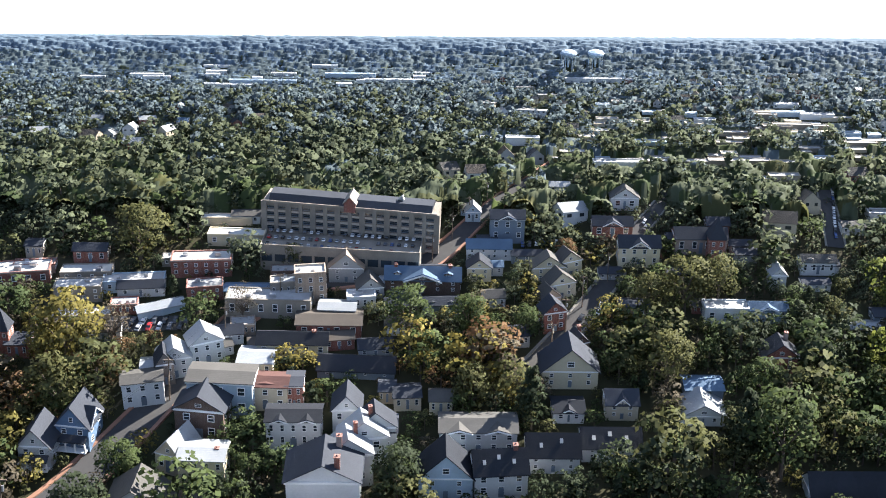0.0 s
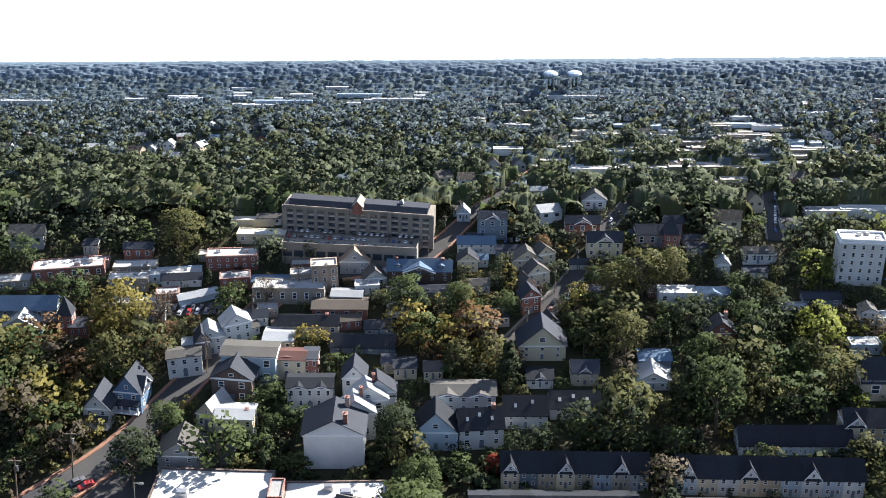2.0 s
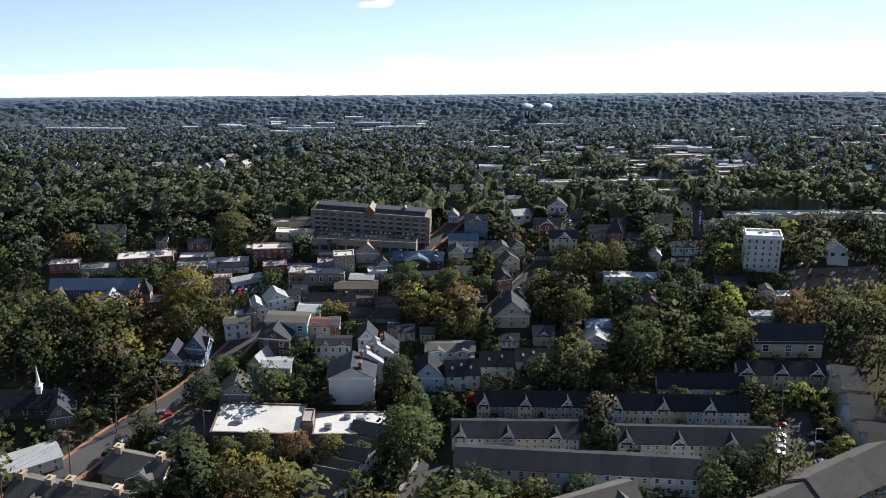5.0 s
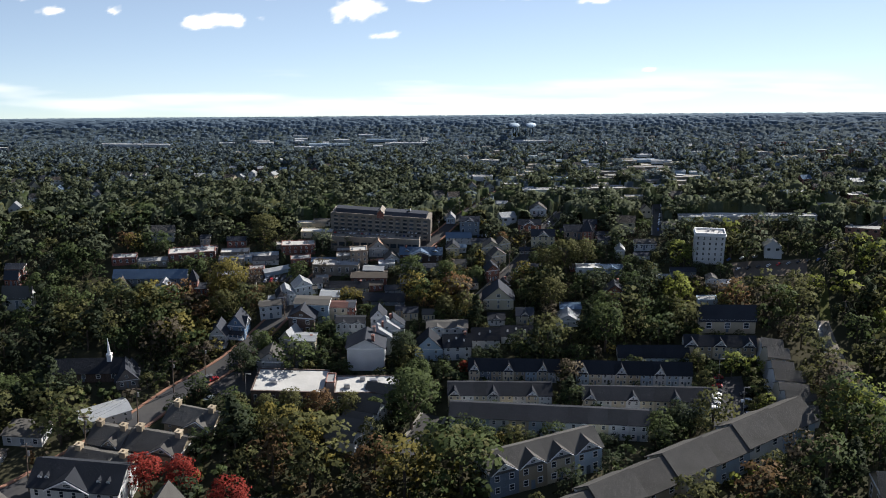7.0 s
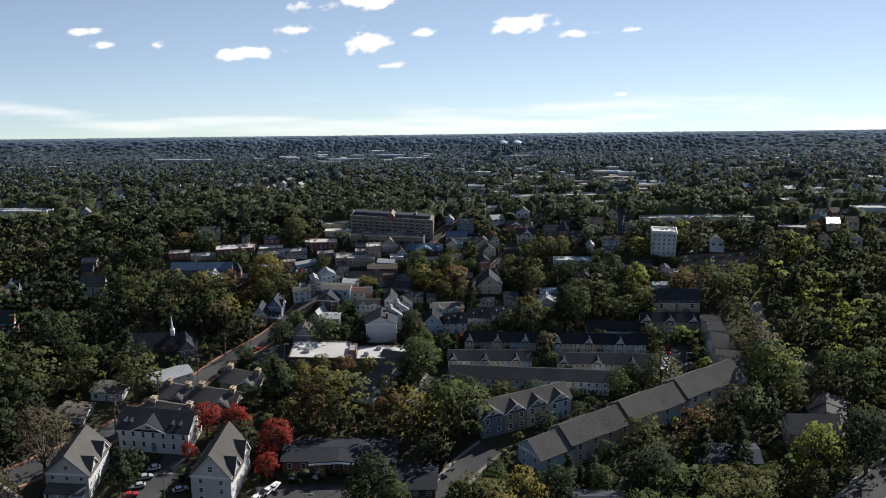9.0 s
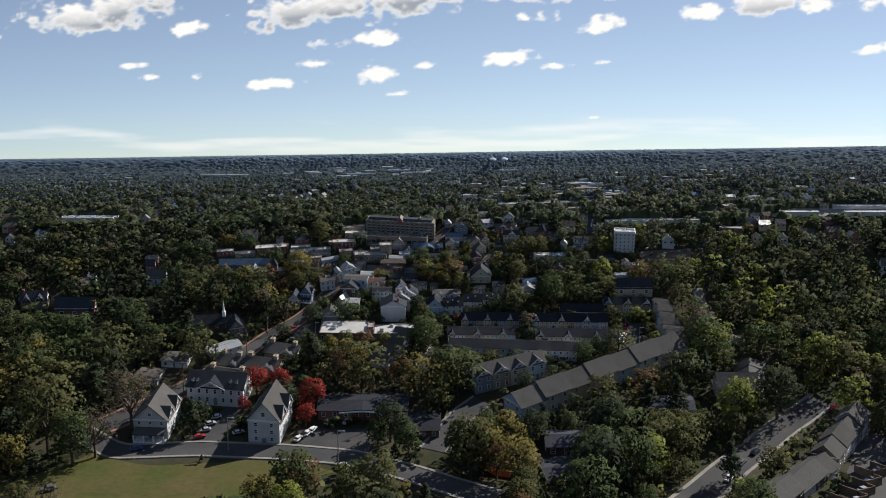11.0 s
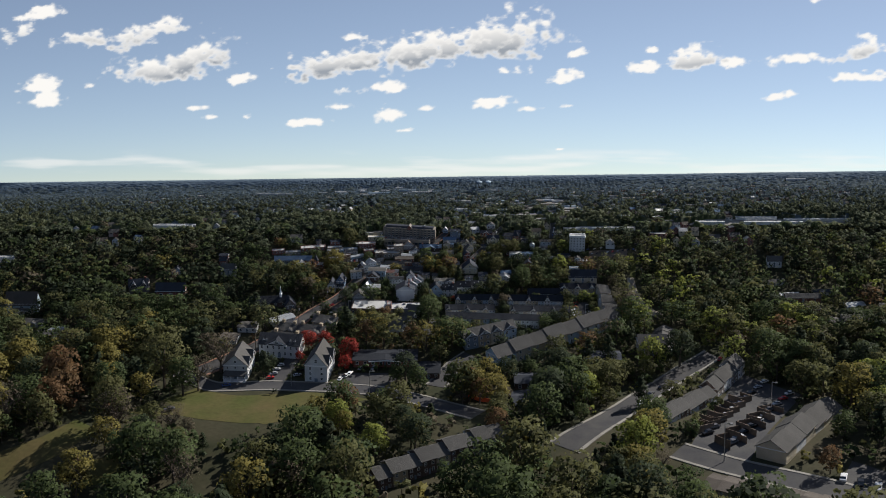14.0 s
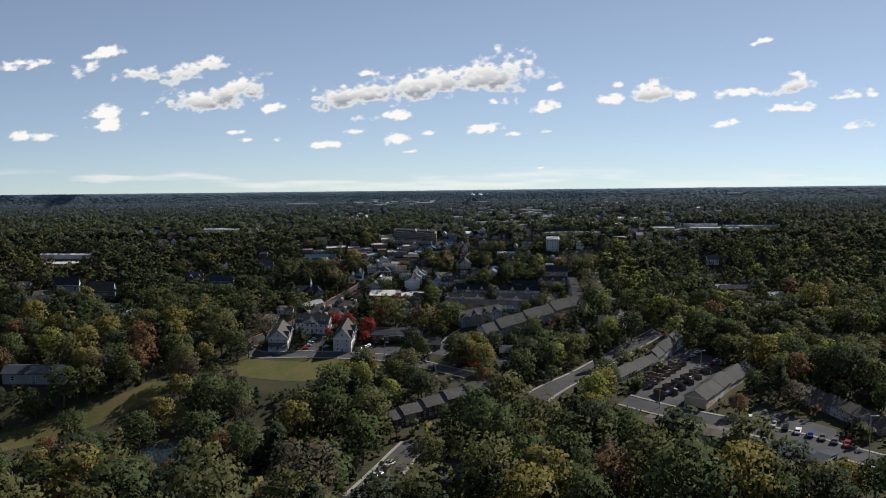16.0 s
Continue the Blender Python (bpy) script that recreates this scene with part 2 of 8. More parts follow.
def window_mesh(w, h, frame_mat):
    """A sash window: frame, a cross bar and panes set back; it stands a little proud of the wall it is let into."""
    key = (round(w, 2), round(h, 2), frame_mat)
    if key not in WINDOW_MESH:
        bm, t, d = bmesh.new(), min(w, h) * 0.085, max(0.02, min(w, h) * 0.07)
        xs, zs = (-w / 2, -w / 2 + t, w / 2 - t, w / 2), (-h / 2, -h / 2 + t, -t * 0.3, t * 0.3, h / 2 - t, h / 2)
        grid = [[bm.verts.new((x, -d, z)) for x in xs] for z in zs]
        for r in range(5):
            for c in range(3):
                loop = [grid[r][c], grid[r][c + 1], grid[r + 1][c + 1], grid[r + 1][c]]
                if c == 1 and r in (1, 3):
                    deep = [bm.verts.new((v.co.x, -d * 0.35, v.co.z)) for v in loop]
                    for i in range(4):
                        bm.faces.new((loop[i], loop[(i + 1) % 4], deep[(i + 1) % 4], deep[i]))
                    bm.faces.new(deep).material_index = 1
                else:
                    bm.faces.new(loop)
        rim = [grid[0][0], grid[0][3], grid[5][3], grid[5][0]]
        back = [bm.verts.new((v.co.x, 0.02, v.co.z)) for v in rim]
        rims = [grid[0], [g[3] for g in grid], grid[5][::-1], [g[0] for g in grid][::-1]]
        for i in range(4):
            bm.faces.new([*rims[i][::-1], back[i], back[(i + 1) % 4]])
        bmesh.ops.recalc_face_normals(bm, faces=bm.faces)
        WINDOW_MESH[key] = mesh_of(bm, "window", [M[frame_mat], M["glass"]])
    return WINDOW_MESH[key]


def windows(owner, face, rows, cols, w, d, z0, z1, frame_mat="trim", fill=0.36, tall=0.55, skip=()):
    """Windows of a wall: face is front, back, left or right of a w by d body."""
    span = w if face in ("front", "back") else d
    ww, wh = span / cols * fill, (z1 - z0) / rows * tall
    ww = min(ww, wh * 0.85)
    me = window_mesh(ww, wh, frame_mat)
    for r in range(rows):
        for c in range(cols):
            if (r, c) in skip:
                continue
            a, z = (c + 0.5) / cols * span - span / 2, z0 + (r + 0.55) / rows * (z1 - z0)
            ob = part("window", me, None, owner)
            ob.matrix_basis = {"front": pose(a, -d / 2 + 0.004, z), "back": pose(-a, d / 2 - 0.004, z, 0, 0, 180),
                               "left": pose(-w / 2 + 0.004, -a, z, 0, 0, -90), "right": pose(w / 2 - 0.004, a, z, 0, 0, 90)}[face]


def gable_roof(bm, w, d, h, r, ridge="x", over=0.06, thick=0.05):
    """Two slabs that meet at the ridge, with eaves that stand out."""
    o, t = over * min(w, d) + 0.04, max(thick, 0.02 * min(w, d))
    half, along = (d / 2, w / 2) if ridge == "x" else (w / 2, d / 2)
    drop = r * o / half
    for s in (-1, 1):
        pts = [(s * (half + o), h - drop), (0, h + r), (0, h + r + t * 1.3), (s * (half + o), h - drop + t)]
        prism(bm, pts, -along - o * 0.7, along + o * 0.7, "x" if ridge == "x" else "y")


def gable_body(bm, w, d, h, r, ridge="x", base=0.0):
    if ridge == "x":
        prism(bm, [(-d / 2, -base), (d / 2, -base), (d / 2, h), (0, h + r), (-d / 2, h)], -w / 2, w / 2, "x")
    else:
        prism(bm, [(-w / 2, -base), (w / 2, -base), (w / 2, h), (0, h + r), (-w / 2, h)], -d / 2, d / 2, "y")


def lean(x, y):
    """How the floors of a building follow the hill: metres up for each metre up the slope."""
    return 0.9 * max(0.0, 51.0 - float(rise(x, y))) / max(4.0, 141.5 - y)


def stand(name, x, y, w, d, turn, label, category, group=""):
    """An Empty on the ground under a footprint, leaning with the hill while its walls stay upright, and how deep they must reach down."""
    c, s, k = math.cos(radians(turn)), math.sin(radians(turn)), lean(x, y)
    zs = []
    for a in (-1, 1):
        for b in (-1, 1):
            ox, oy = a * w / 2 * c - b * d / 2 * s, a * w / 2 * s + b * d / 2 * c
            zs.append(float(rise(x + ox, y + oy)) - k * oy)
    KEEP_BOX.append((x, y, w, d, c, s))
    ob = tagged(new(name), label, category, group)
    ob.matrix_basis = Matrix(((1, 0, 0, x), (0, 1, 0, y), (0, k, 1, min(zs)), (0, 0, 0, 1))) @ pose(0, 0, 0, 0, 0, turn)
    return ob, 0.15


def chimney(owner, x, y, z0, z1, s, mat="w_brick"):
    bm = bmesh.new()
    box(bm, x - s / 2, y - s / 2, z0, x + s / 2, y + s / 2, z1)
    box(bm, x - s * 0.6, y - s * 0.6, z1, x + s * 0.6, y + s * 0.6, z1 + s * 0.18)
    cylinder(bm, x, y, z1 + s * 0.18, z1 + s * 0.5, s * 0.2, s * 0.17, 6)
    part("chimney", bm, M[mat], owner)


def front_gable(owner, x, y, z, gw, gr, deep, wall, roof, win=True):
    """A gable that faces the front, growing out of the roof behind it."""
    bm = bmesh.new()
    prism(bm, [(x - gw / 2, z), (x + gw / 2, z), (x, z + gr)], y, y + deep)
    g = part("front_gable", bm, M[wall], owner)
    bm = bmesh.new()
    t = 0.05 + gw * 0.02
    for s in (-1, 1):
        prism(bm, [(x + s * gw * 0.56, z - gr * 0.12), (x, z + gr), (x, z + gr + t * 1.3), (x + s * gw * 0.56, z - gr * 0.12 + t)], y - 0.06 * gw, y + deep)
    part("gable_roof", bm, M[roof], g)
    bm = bmesh.new()
    for s in (-1, 1):
        prism(bm, [(x + s * gw * 0.56, z - gr * 0.12 - t * 0.6), (x, z + gr - t * 0.6), (x, z + gr + t * 0.4), (x + s * gw * 0.56, z - gr * 0.12 + t * 0.4)], y - 0.085 * gw, y - 0.06 * gw)
    part("gable_trim", bm, M["trim"], g)
    if win:
        ob = part("gable_window", window_mesh(gw * 0.2, gr * 0.34, "trim"), None, g)
        ob.matrix_basis = pose(x, y + 0.004, z + gr * 0.36)
    return g


def dormer(owner, x, y, z, dw, dh, deep, wall, roof):
    bm = bmesh.new()
    prism(bm, [(x - dw / 2, z), (x + dw / 2, z), (x + dw / 2, z + dh), (x, z + dh * 1.5), (x - dw / 2, z + dh)], y, y + deep)
    g = part("dormer", bm, M[wall], owner)
    bm = bmesh.new()
    for s in (-1, 1):
        prism(bm, [(x + s * dw * 0.62, z + dh * 0.88), (x, z + dh * 1.5), (x, z + dh * 1.6), (x + s * dw * 0.62, z + dh * 0.98)], y - 0.1 * dw, y + deep)
    part("dormer_roof", bm, M[roof], g)
    ob = part("dormer_window", window_mesh(dw * 0.55, dh * 0.7, "trim"), None, g)
    ob.matrix_basis = pose(x, y + 0.004, z + dh * 0.5)


def house(name, x, y, w, d, h, r, turn=0.0, wall="w_white", roof="r_dark", ridge="x", rows=2, cols=3, side=2, gables=0, dormers=0, chimneys=0, porch=0, label="", group="", wing=0.0, skylights=0, cat="house", cross=0, dormer_at=(), stack="w_brick", gable_at=None):
    """A pitched-roof house; its front looks along its own -y."""
    d *= 0.74 if y > 95 else 1.0
    ob, base = stand(name, x, y, w, d, turn, label, cat, group)
    if ridge == "x":
        r = max(0.42 * r, r - 0.4 * d * lean(x, y) * abs(math.cos(radians(turn))))
    bm = bmesh.new()
    gable_body(bm, w, d, h, r * 0.985, ridge, base)
    part("wall", bm, M[wall], ob)
    bm = bmesh.new()
    gable_roof(bm, w, d, h, r, ridge)
    rf = part("roof", bm, M[roof], ob)
    bm = bmesh.new()
    t = max(0.03, h * 0.03)
    box(bm, -w / 2 - t, -d / 2 - t, h - t * 2.2, w / 2 + t, -d / 2, h - t * 0.2)
    box(bm, w / 2, -d / 2, h - t * 2.2, w / 2 + t, d / 2, h - t * 0.2)
    box(bm, -w / 2 - t, -d / 2, h - t * 2.2, -w / 2, d / 2, h - t * 0.2)
    part("eave_trim", bm, M["trim"], ob)
    if rows:
        windows(ob, "front", rows, cols, w, d, h * 0.06, h * 0.94)
        windows(ob, "right" if x < 6 else "left", rows, side, w, d, h * 0.06, h * 0.94)
        if ridge == "y":
            g = part("gable_window", window_mesh(w * 0.13, r * 0.26, "trim"), None, ob)
            g.matrix_basis = pose(0, -d / 2 + 0.004, h + r * 0.32)
        bm = bmesh.new()
        dw, dh = min(w * 0.14, h * 0.2), h / max(rows, 1) * 0.72
        box(bm, -dw / 2, -d / 2 - 0.03, 0, dw / 2, -d / 2 - 0.003, dh)
        part("door", bm, M["w_slate"], ob)
    for i in range(gables):
        gx = ((i + 0.5) / gables - 0.5 if gable_at is None else gable_at) * w
        front_gable(ob, gx, -d / 2 - 0.02 * w, h * 0.97, w * (0.84 if cat == "town house" else 0.46 if gables == 1 else 0.62 / gables), r * (0.86 if cat == "town house" else 0.8), d * 0.5, wall if cat != "town house" else "w_white", roof)
    for i in range(dormers):
        dx = (i + 0.5) / dormers * w - w / 2
        if ridge == "x":
            dormer(ob, dx, -d / 2 * 0.72, h + r * 0.2, w / dormers * 0.32, r * 0.36, d * 0.3, wall, roof)
    for i in range(cross):
        cy = (i + 0.5) / cross * d - d / 2
        g = front_gable(ob, cy, -w / 2 - 0.02 * w, h * 0.96, d * 0.74 / cross, r * 0.62, w * 0.45, wall, roof)
        g.matrix_basis = pose(0, 0, 0, 0, 0, 90)
    for f in dormer_at:
        dormer(ob, f * w, -d / 2 * 0.74, h + r * 0.2, w * 0.045, r * 0.26, d * 0.26, "trim", roof)
    for i in range(chimneys):
        cx = (-0.36 + 0.72 * i / max(1, chimneys - 1)) * w if chimneys > 1 else w * 0.3
        chimney(ob, cx if ridge == "x" else w * 0.2, 0 if ridge == "x" else (cx / w) * d, h + r * 0.3, h + r * (1.28 if stack == "w_brick" else 1.5), (0.07 if stack == "w_brick" else 0.13) * min(w, d) + 0.12, stack)
    if porch:
        bm = bmesh.new()
        pd, ph = d * 0.22, h * 0.42
        prism(bm, [(-d / 2 - pd, ph), (-d / 2, ph * 1.35), (-d / 2, ph * 1.45), (-d / 2 - pd, ph * 1.12)], -w * 0.46, w * 0.46, "x")
        p = part("porch_roof", bm, M[roof], ob)
        bm = bmesh.new()
        box(bm, -w * 0.46, -d / 2 - pd, 0, w * 0.46, -d / 2, h * 0.05)
        part("porch_floor", bm, M["trim"], ob)
        for i in range(4):
            bm = bmesh.new()
            px = (-0.44 + 0.88 * i / 3) * w
            box(bm, px - 0.02 * w, -d / 2 - pd * 0.96, h * 0.05, px + 0.02 * w, -d / 2 - pd * 0.96 + 0.04 * w, ph)
            part("porch_post", bm, M["trim"], ob)
    for i in range(skylights):
        bm = bmesh.new()
        u = (i + 0.7) / (skylights + 0.6) * w - w / 2
        f = 0.42 + 0.2 * (i % 2)
        yy, zz = -d / 2 * (1 - f), h + r * f
        k = 0.03 * w
        prism(bm, [(yy - k, zz - k * 2 * r / d + 0.09), (yy + k, zz + k * 2 * r / d + 0.09), (yy + k, zz + k * 2 * r / d), (yy - k, zz - k * 2 * r / d)], u - k, u + k, "x")
        part("skylight", bm, M["flat_white"], rf)
    if wing:
        bm = bmesh.new()
        ww = w * wing
        prism(bm, [(-d * 0.35, -base), (d * 0.35, -base), (d * 0.35, h * 0.6), (0, h * 0.6 + r * 0.6), (-d * 0.35, h * 0.6)], w / 2, w / 2 + ww, "x")
        wg = part("wing", bm, M[wall], ob)
        bm = bmesh.new()
        for s in (-1, 1):
            prism(bm, [(s * d * 0.4, h * 0.57), (0, h * 0.6 + r * 0.61), (0, h * 0.63 + r * 0.64), (s * d * 0.4, h * 0.6)], w / 2 - 0.02, w / 2 + ww * 1.04, "x")
        part("wing_roof", bm, M[roof], wg)
    return ob


def row_of_houses(x0, y0, x1, y1, d, h, r, n, walls, roof="r_dark", label="", group="", gable_every=2, step=0.0, ridge="x", rows=2):
    """Attached town houses from one end of a front line to the other, each unit a house of its own under one run of roofs."""
    length, turn = math.hypot(x1 - x0, y1 - y0), math.degrees(math.atan2(y1 - y0, x1 - x0))
    w = length / n
    d *= 0.8 if y0 < 60 else 1.0
    nx, ny = -math.sin(radians(turn)), math.cos(radians(turn))
    made = []
    for i in range(n):
        f = (i + 0.5) / n
        cx, cy = x0 + (x1 - x0) * f + nx * d / 2, y0 + (y1 - y0) * f + ny * d / 2
        hh = h * (1 + step * ((i % 2) - 0.5))
        ob = house("town_house", cx, cy, w * 0.998, d * (1.0 if i % 2 else 0.985), hh, r, turn, walls[i % len(walls)], roof, ridge, rows, 2, 2,
                   gables=1 if gable_every and i % gable_every == 0 else 0, label=label, group=group, cat="town house")
        made.append(ob)
    return made


def flat_block(name, x, y, w, d, h, turn=0.0, wall="w_tanbrick", top="flat_white", rows=2, cols=4, side=3, units=2, label="", cat="building", cornice=False, group=""):
    """A flat-roofed block with a parapet, roof deck, windows and roof plant."""
    d *= 0.78 if 98 < y < 119 else 1.0
    ob, base = stand(name, x, y, w, d, turn, label, cat, group)
    h *= 0.88
    bm = bmesh.new()
    box(bm, -w / 2, -d / 2, -base, w / 2, d / 2, h)
    part("wall", bm, M[wall], ob)
    bm, t = bmesh.new(), 0.02 * min(w, d) + 0.05
    p = h + 0.04 * h + 0.06
    box(bm, -w / 2 - 0.01, -d / 2 - 0.01, h, w / 2 + 0.01, -d / 2 + t, p)
    box(bm, -w / 2 - 0.01, d / 2 - t, h, w / 2 + 0.01, d / 2 + 0.01, p)
    box(bm, -w / 2 - 0.01, -d / 2 + t, h, -w / 2 + t, d / 2 - t, p)
    box(bm, w / 2 - t, -d / 2 + t, h, w / 2 + 0.01, d / 2 - t, p)
    part("parapet", bm, M["trim" if cornice else wall], ob)
    bm = bmesh.new()
    box(bm, -w / 2 + t, -d / 2 + t, h, w / 2 - t, d / 2 - t, h + 0.03)
    rf = part("roof_deck", bm, M[top], ob)
    if cornice:
        bm = bmesh.new()
        k = 0.03 * w
        box(bm, -w / 2 - k, -d / 2 - k, h - 0.05 * h, w / 2 + k, d / 2 + k, h - 0.015 * h)
        part("cornice", bm, M["trim"], ob)
    rnd = random.Random(int(abs(x * 31 + y * 17)))
    for i in range(units):
        bm = bmesh.new()
        ux, uy, us = rnd.uniform(-0.36, 0.36) * w, rnd.uniform(-0.3, 0.3) * d, rnd.uniform(0.04, 0.07) * min(w, 2 * d)
        box(bm, ux - us, uy - us * 0.7, h + 0.03, ux + us, uy + us * 0.7, h + 0.03 + us * 1.1)
        box(bm, ux - us * 0.8, uy - us * 0.5, h + 0.03 + us * 1.1, ux + us * 0.8, uy + us * 0.5, h + 0.03 + us * 1.3)
        part("roof_unit", bm, M["metal"], rf)
    if rows:
        windows(ob, "front", rows, cols, w, d, h * 0.04, h * 0.95)
        windows(ob, "right" if x < 6 else "left", rows, side, w, d, h * 0.04, h * 0.95)
    return ob


def strip(name, pts, width, mat, lift=0.05, kind="structure", label="", category="", step=1.2, thick=0.0):
    """A road or path laid along the ground; with a thickness, a raised kerb or pavement."""
    line = []
    for (ax, ay), (bx, by) in zip(pts, pts[1:]):
        n = max(1, int(math.hypot(bx - ax, by - ay) / step))
        line += [(ax + (bx - ax) * i / n, ay + (by - ay) * i / n) for i in range(n)]
    line.append(pts[-1])
    for _ in range(2):
        line = [line[0]] + [tuple((a + 2 * b + c) / 4 for a, b, c in zip(*tri)) for tri in zip(line, line[1:], line[2:])] + [line[-1]]
    KEEP_LINE.append((line, width))
    verts, faces, cross = [], [], (-0.5, -0.25, 0, 0.25, 0.5)
    for i, (px, py) in enumerate(line):
        a, b = line[max(0, i - 1)], line[min(len(line) - 1, i + 1)]
        dx, dy = b[0] - a[0], b[1] - a[1]
        k = math.hypot(dx, dy) or 1
        wd = width * size_at(py)
        for c in cross:
            qx, qy = px - dy / k * c * wd, py + dx / k * c * wd
            verts.append((qx, qy, float(rise(qx, qy)) + lift))
    m = len(cross)
    for i in range(len(line) - 1):
        for c in range(m - 1):
            faces.append((i * m + c + 1, i * m + c, (i + 1) * m + c, (i + 1) * m + c + 1))
    if thick:
        n0 = len(verts)
        verts += [(x, y, z - thick) for x, y, z in verts]
        for i in range(len(line) - 1):
            for c in (0, m - 1):
                faces.append((i * m + c, (i + 1) * m + c, n0 + (i + 1) * m + c, n0 + i * m + c))
    me = bpy.data.meshes.new(name)
    me.from_pydata(verts, [], faces)
    me.materials.append(mat)
    return tagged(new(name, me), label, category, kind=kind)


def patch(name, corners, mat, lift=0.04, label="", category="", n=14, kind="structure", ragged=0.0):
    """A lot, lawn or pool laid on the ground between four corners, with an edge that may wander."""
    (ax, ay), (bx, by), (cx, cy), (dx, dy) = corners
    KEEP_QUAD.append(corners)
    verts, faces = [], []
    for i in range(n + 1):
        for j in range(n + 1):
            u, v = i / n, j / n
            x = (1 - u) * (1 - v) * ax + u * (1 - v) * bx + u * v * cx + (1 - u) * v * dx
            y = (1 - u) * (1 - v) * ay + u * (1 - v) * by + u * v * cy + (1 - u) * v * dy
            if ragged:
                e = noise.noise_vector((x * 0.12, y * 0.12, 3.1)) * ragged
                x, y = x + e.x, y + e.y
            verts.append((x, y, float(rise(x, y)) + lift))
    for i in range(n):
        for j in range(n):
            a = i * (n + 1) + j
            faces.append((a, a + n + 1, a + n + 2, a + 1))
    me = bpy.data.meshes.new(name)
    me.from_pydata(verts, [], faces)
    me.materials.append(mat)
    return tagged(new(name, me), label, category, kind=kind)


def road(name, pts, width, label, lined=True):
    """Asphalt, a raised pavement on both sides and, on the larger streets, a yellow middle line; widths shrink up the hill."""
    ob = strip(name, pts, width, M["asphalt"], 0.07, label=label, category="road")
    for side in (-1, 1):
        shifted = []
        for i, (x, y) in enumerate(pts):
            a, b = pts[max(0, i - 1)], pts[min(len(pts) - 1, i + 1)]
            dx, dy = b[0] - a[0], b[1] - a[1]
            k = math.hypot(dx, dy)
            off = side * width * size_at(y) * 0.56
            shifted.append((x - dy / k * off, y + dx / k * off))
        strip(name.replace("road", "pavement"), shifted, width * 0.12, M["brickwalk" if "main" in name else "concrete"], 0.14, label="narrow raised pavement along the street", category="pavement", thick=0.2)
    if lined:
        strip("trim_road_line", pts, width * 0.035, M["paint_y"], 0.085, label="faded yellow middle line", category="road marking")


def spire_tower(name, x, y, h, wall, roof, label):
    w = h * 0.62
    ob, base = stand(name, x, y, w, w, 0, label, "tower")
    bm = bmesh.new()
    box(bm, -w / 2, -w / 2, -base, w / 2, w / 2, h)
    part("wall", bm, M[wall], ob)
    bm = bmesh.new()
    o = w * 0.58
    v = [bm.verts.new(p) for p in ((-o, -o, h), (o, -o, h), (o, o, h), (-o, o, h), (0, 0, h * 1.85))]
    for f in ((0, 1, 4), (1, 2, 4), (2, 3, 4), (3, 0, 4), (3, 2, 1, 0)):
        bm.faces.new([v[i] for i in f])
    part("spire", bm, M[roof], ob)
    windows(ob, "front", 2, 2, w, w, h * 0.3, h * 0.95)
    windows(ob, "right", 2, 2, w, w, h * 0.3, h * 0.95)


def steeple(x, y, h):
    w = h * 0.11
    ob, base = stand("steeple", x, y, w, w, 0, "white wooden steeple with a slender spire on the church", "steeple")
    bm = bmesh.new()
    box(bm, -w / 2, -w / 2, 0, w / 2, w / 2, h * 0.55)
    box(bm, -w * 0.6, -w * 0.6, h * 0.55, w * 0.6, w * 0.6, h * 0.58)
    part("belfry", bm, M["trim"], ob)
    bm = bmesh.new()
    cylinder(bm, 0, 0, h * 0.58, h * 1.0, w * 0.42, 0.02, 8)
    part("spire", bm, M["trim"], ob)


def water_tower(x, y, h):
    ob, base = stand("water_tower", x, y, h * 0.3, h * 0.3, 0, "pale water tower with a round tank on legs", "water tower", "water towers on the ridge")
    bm, r = bmesh.new(), h * 0.5
    prof = [(0.0, h * 0.62), (0.6, h * 0.66), (0.95, h * 0.78), (1.0, h * 0.86), (0.85, h * 0.96), (0.45, h * 1.04), (0.0, h * 1.06)]
    rings = [[bm.verts.new((r * p * math.cos(6.2832 * i / 16), r * p * math.sin(6.2832 * i / 16), z)) for i in range(16)] for p, z in prof]
    for a, b in zip(rings, rings[1:]):
        for i in range(16):
            bm.faces.new((a[i], a[(i + 1) % 16], b[(i + 1) % 16], b[i]))
    bmesh.ops.remove_doubles(bm, verts=bm.verts, dist=0.0005)
    part("tank", bm, M["w_paleblue"], ob)
    for i in range(6):
        bm = bmesh.new()
        cylinder(bm, r * 0.8 * math.cos(i * 1.047), r * 0.8 * math.sin(i * 1.047), -base, h * 0.76, h * 0.02, h * 0.02, 6)
        part("leg", bm, M["w_paleblue"], ob)
    bm = bmesh.new()
    cylinder(bm, 0, 0, -base, h * 0.64, h * 0.06, h * 0.06, 8)
    part("riser", bm, M["w_paleblue"], ob)


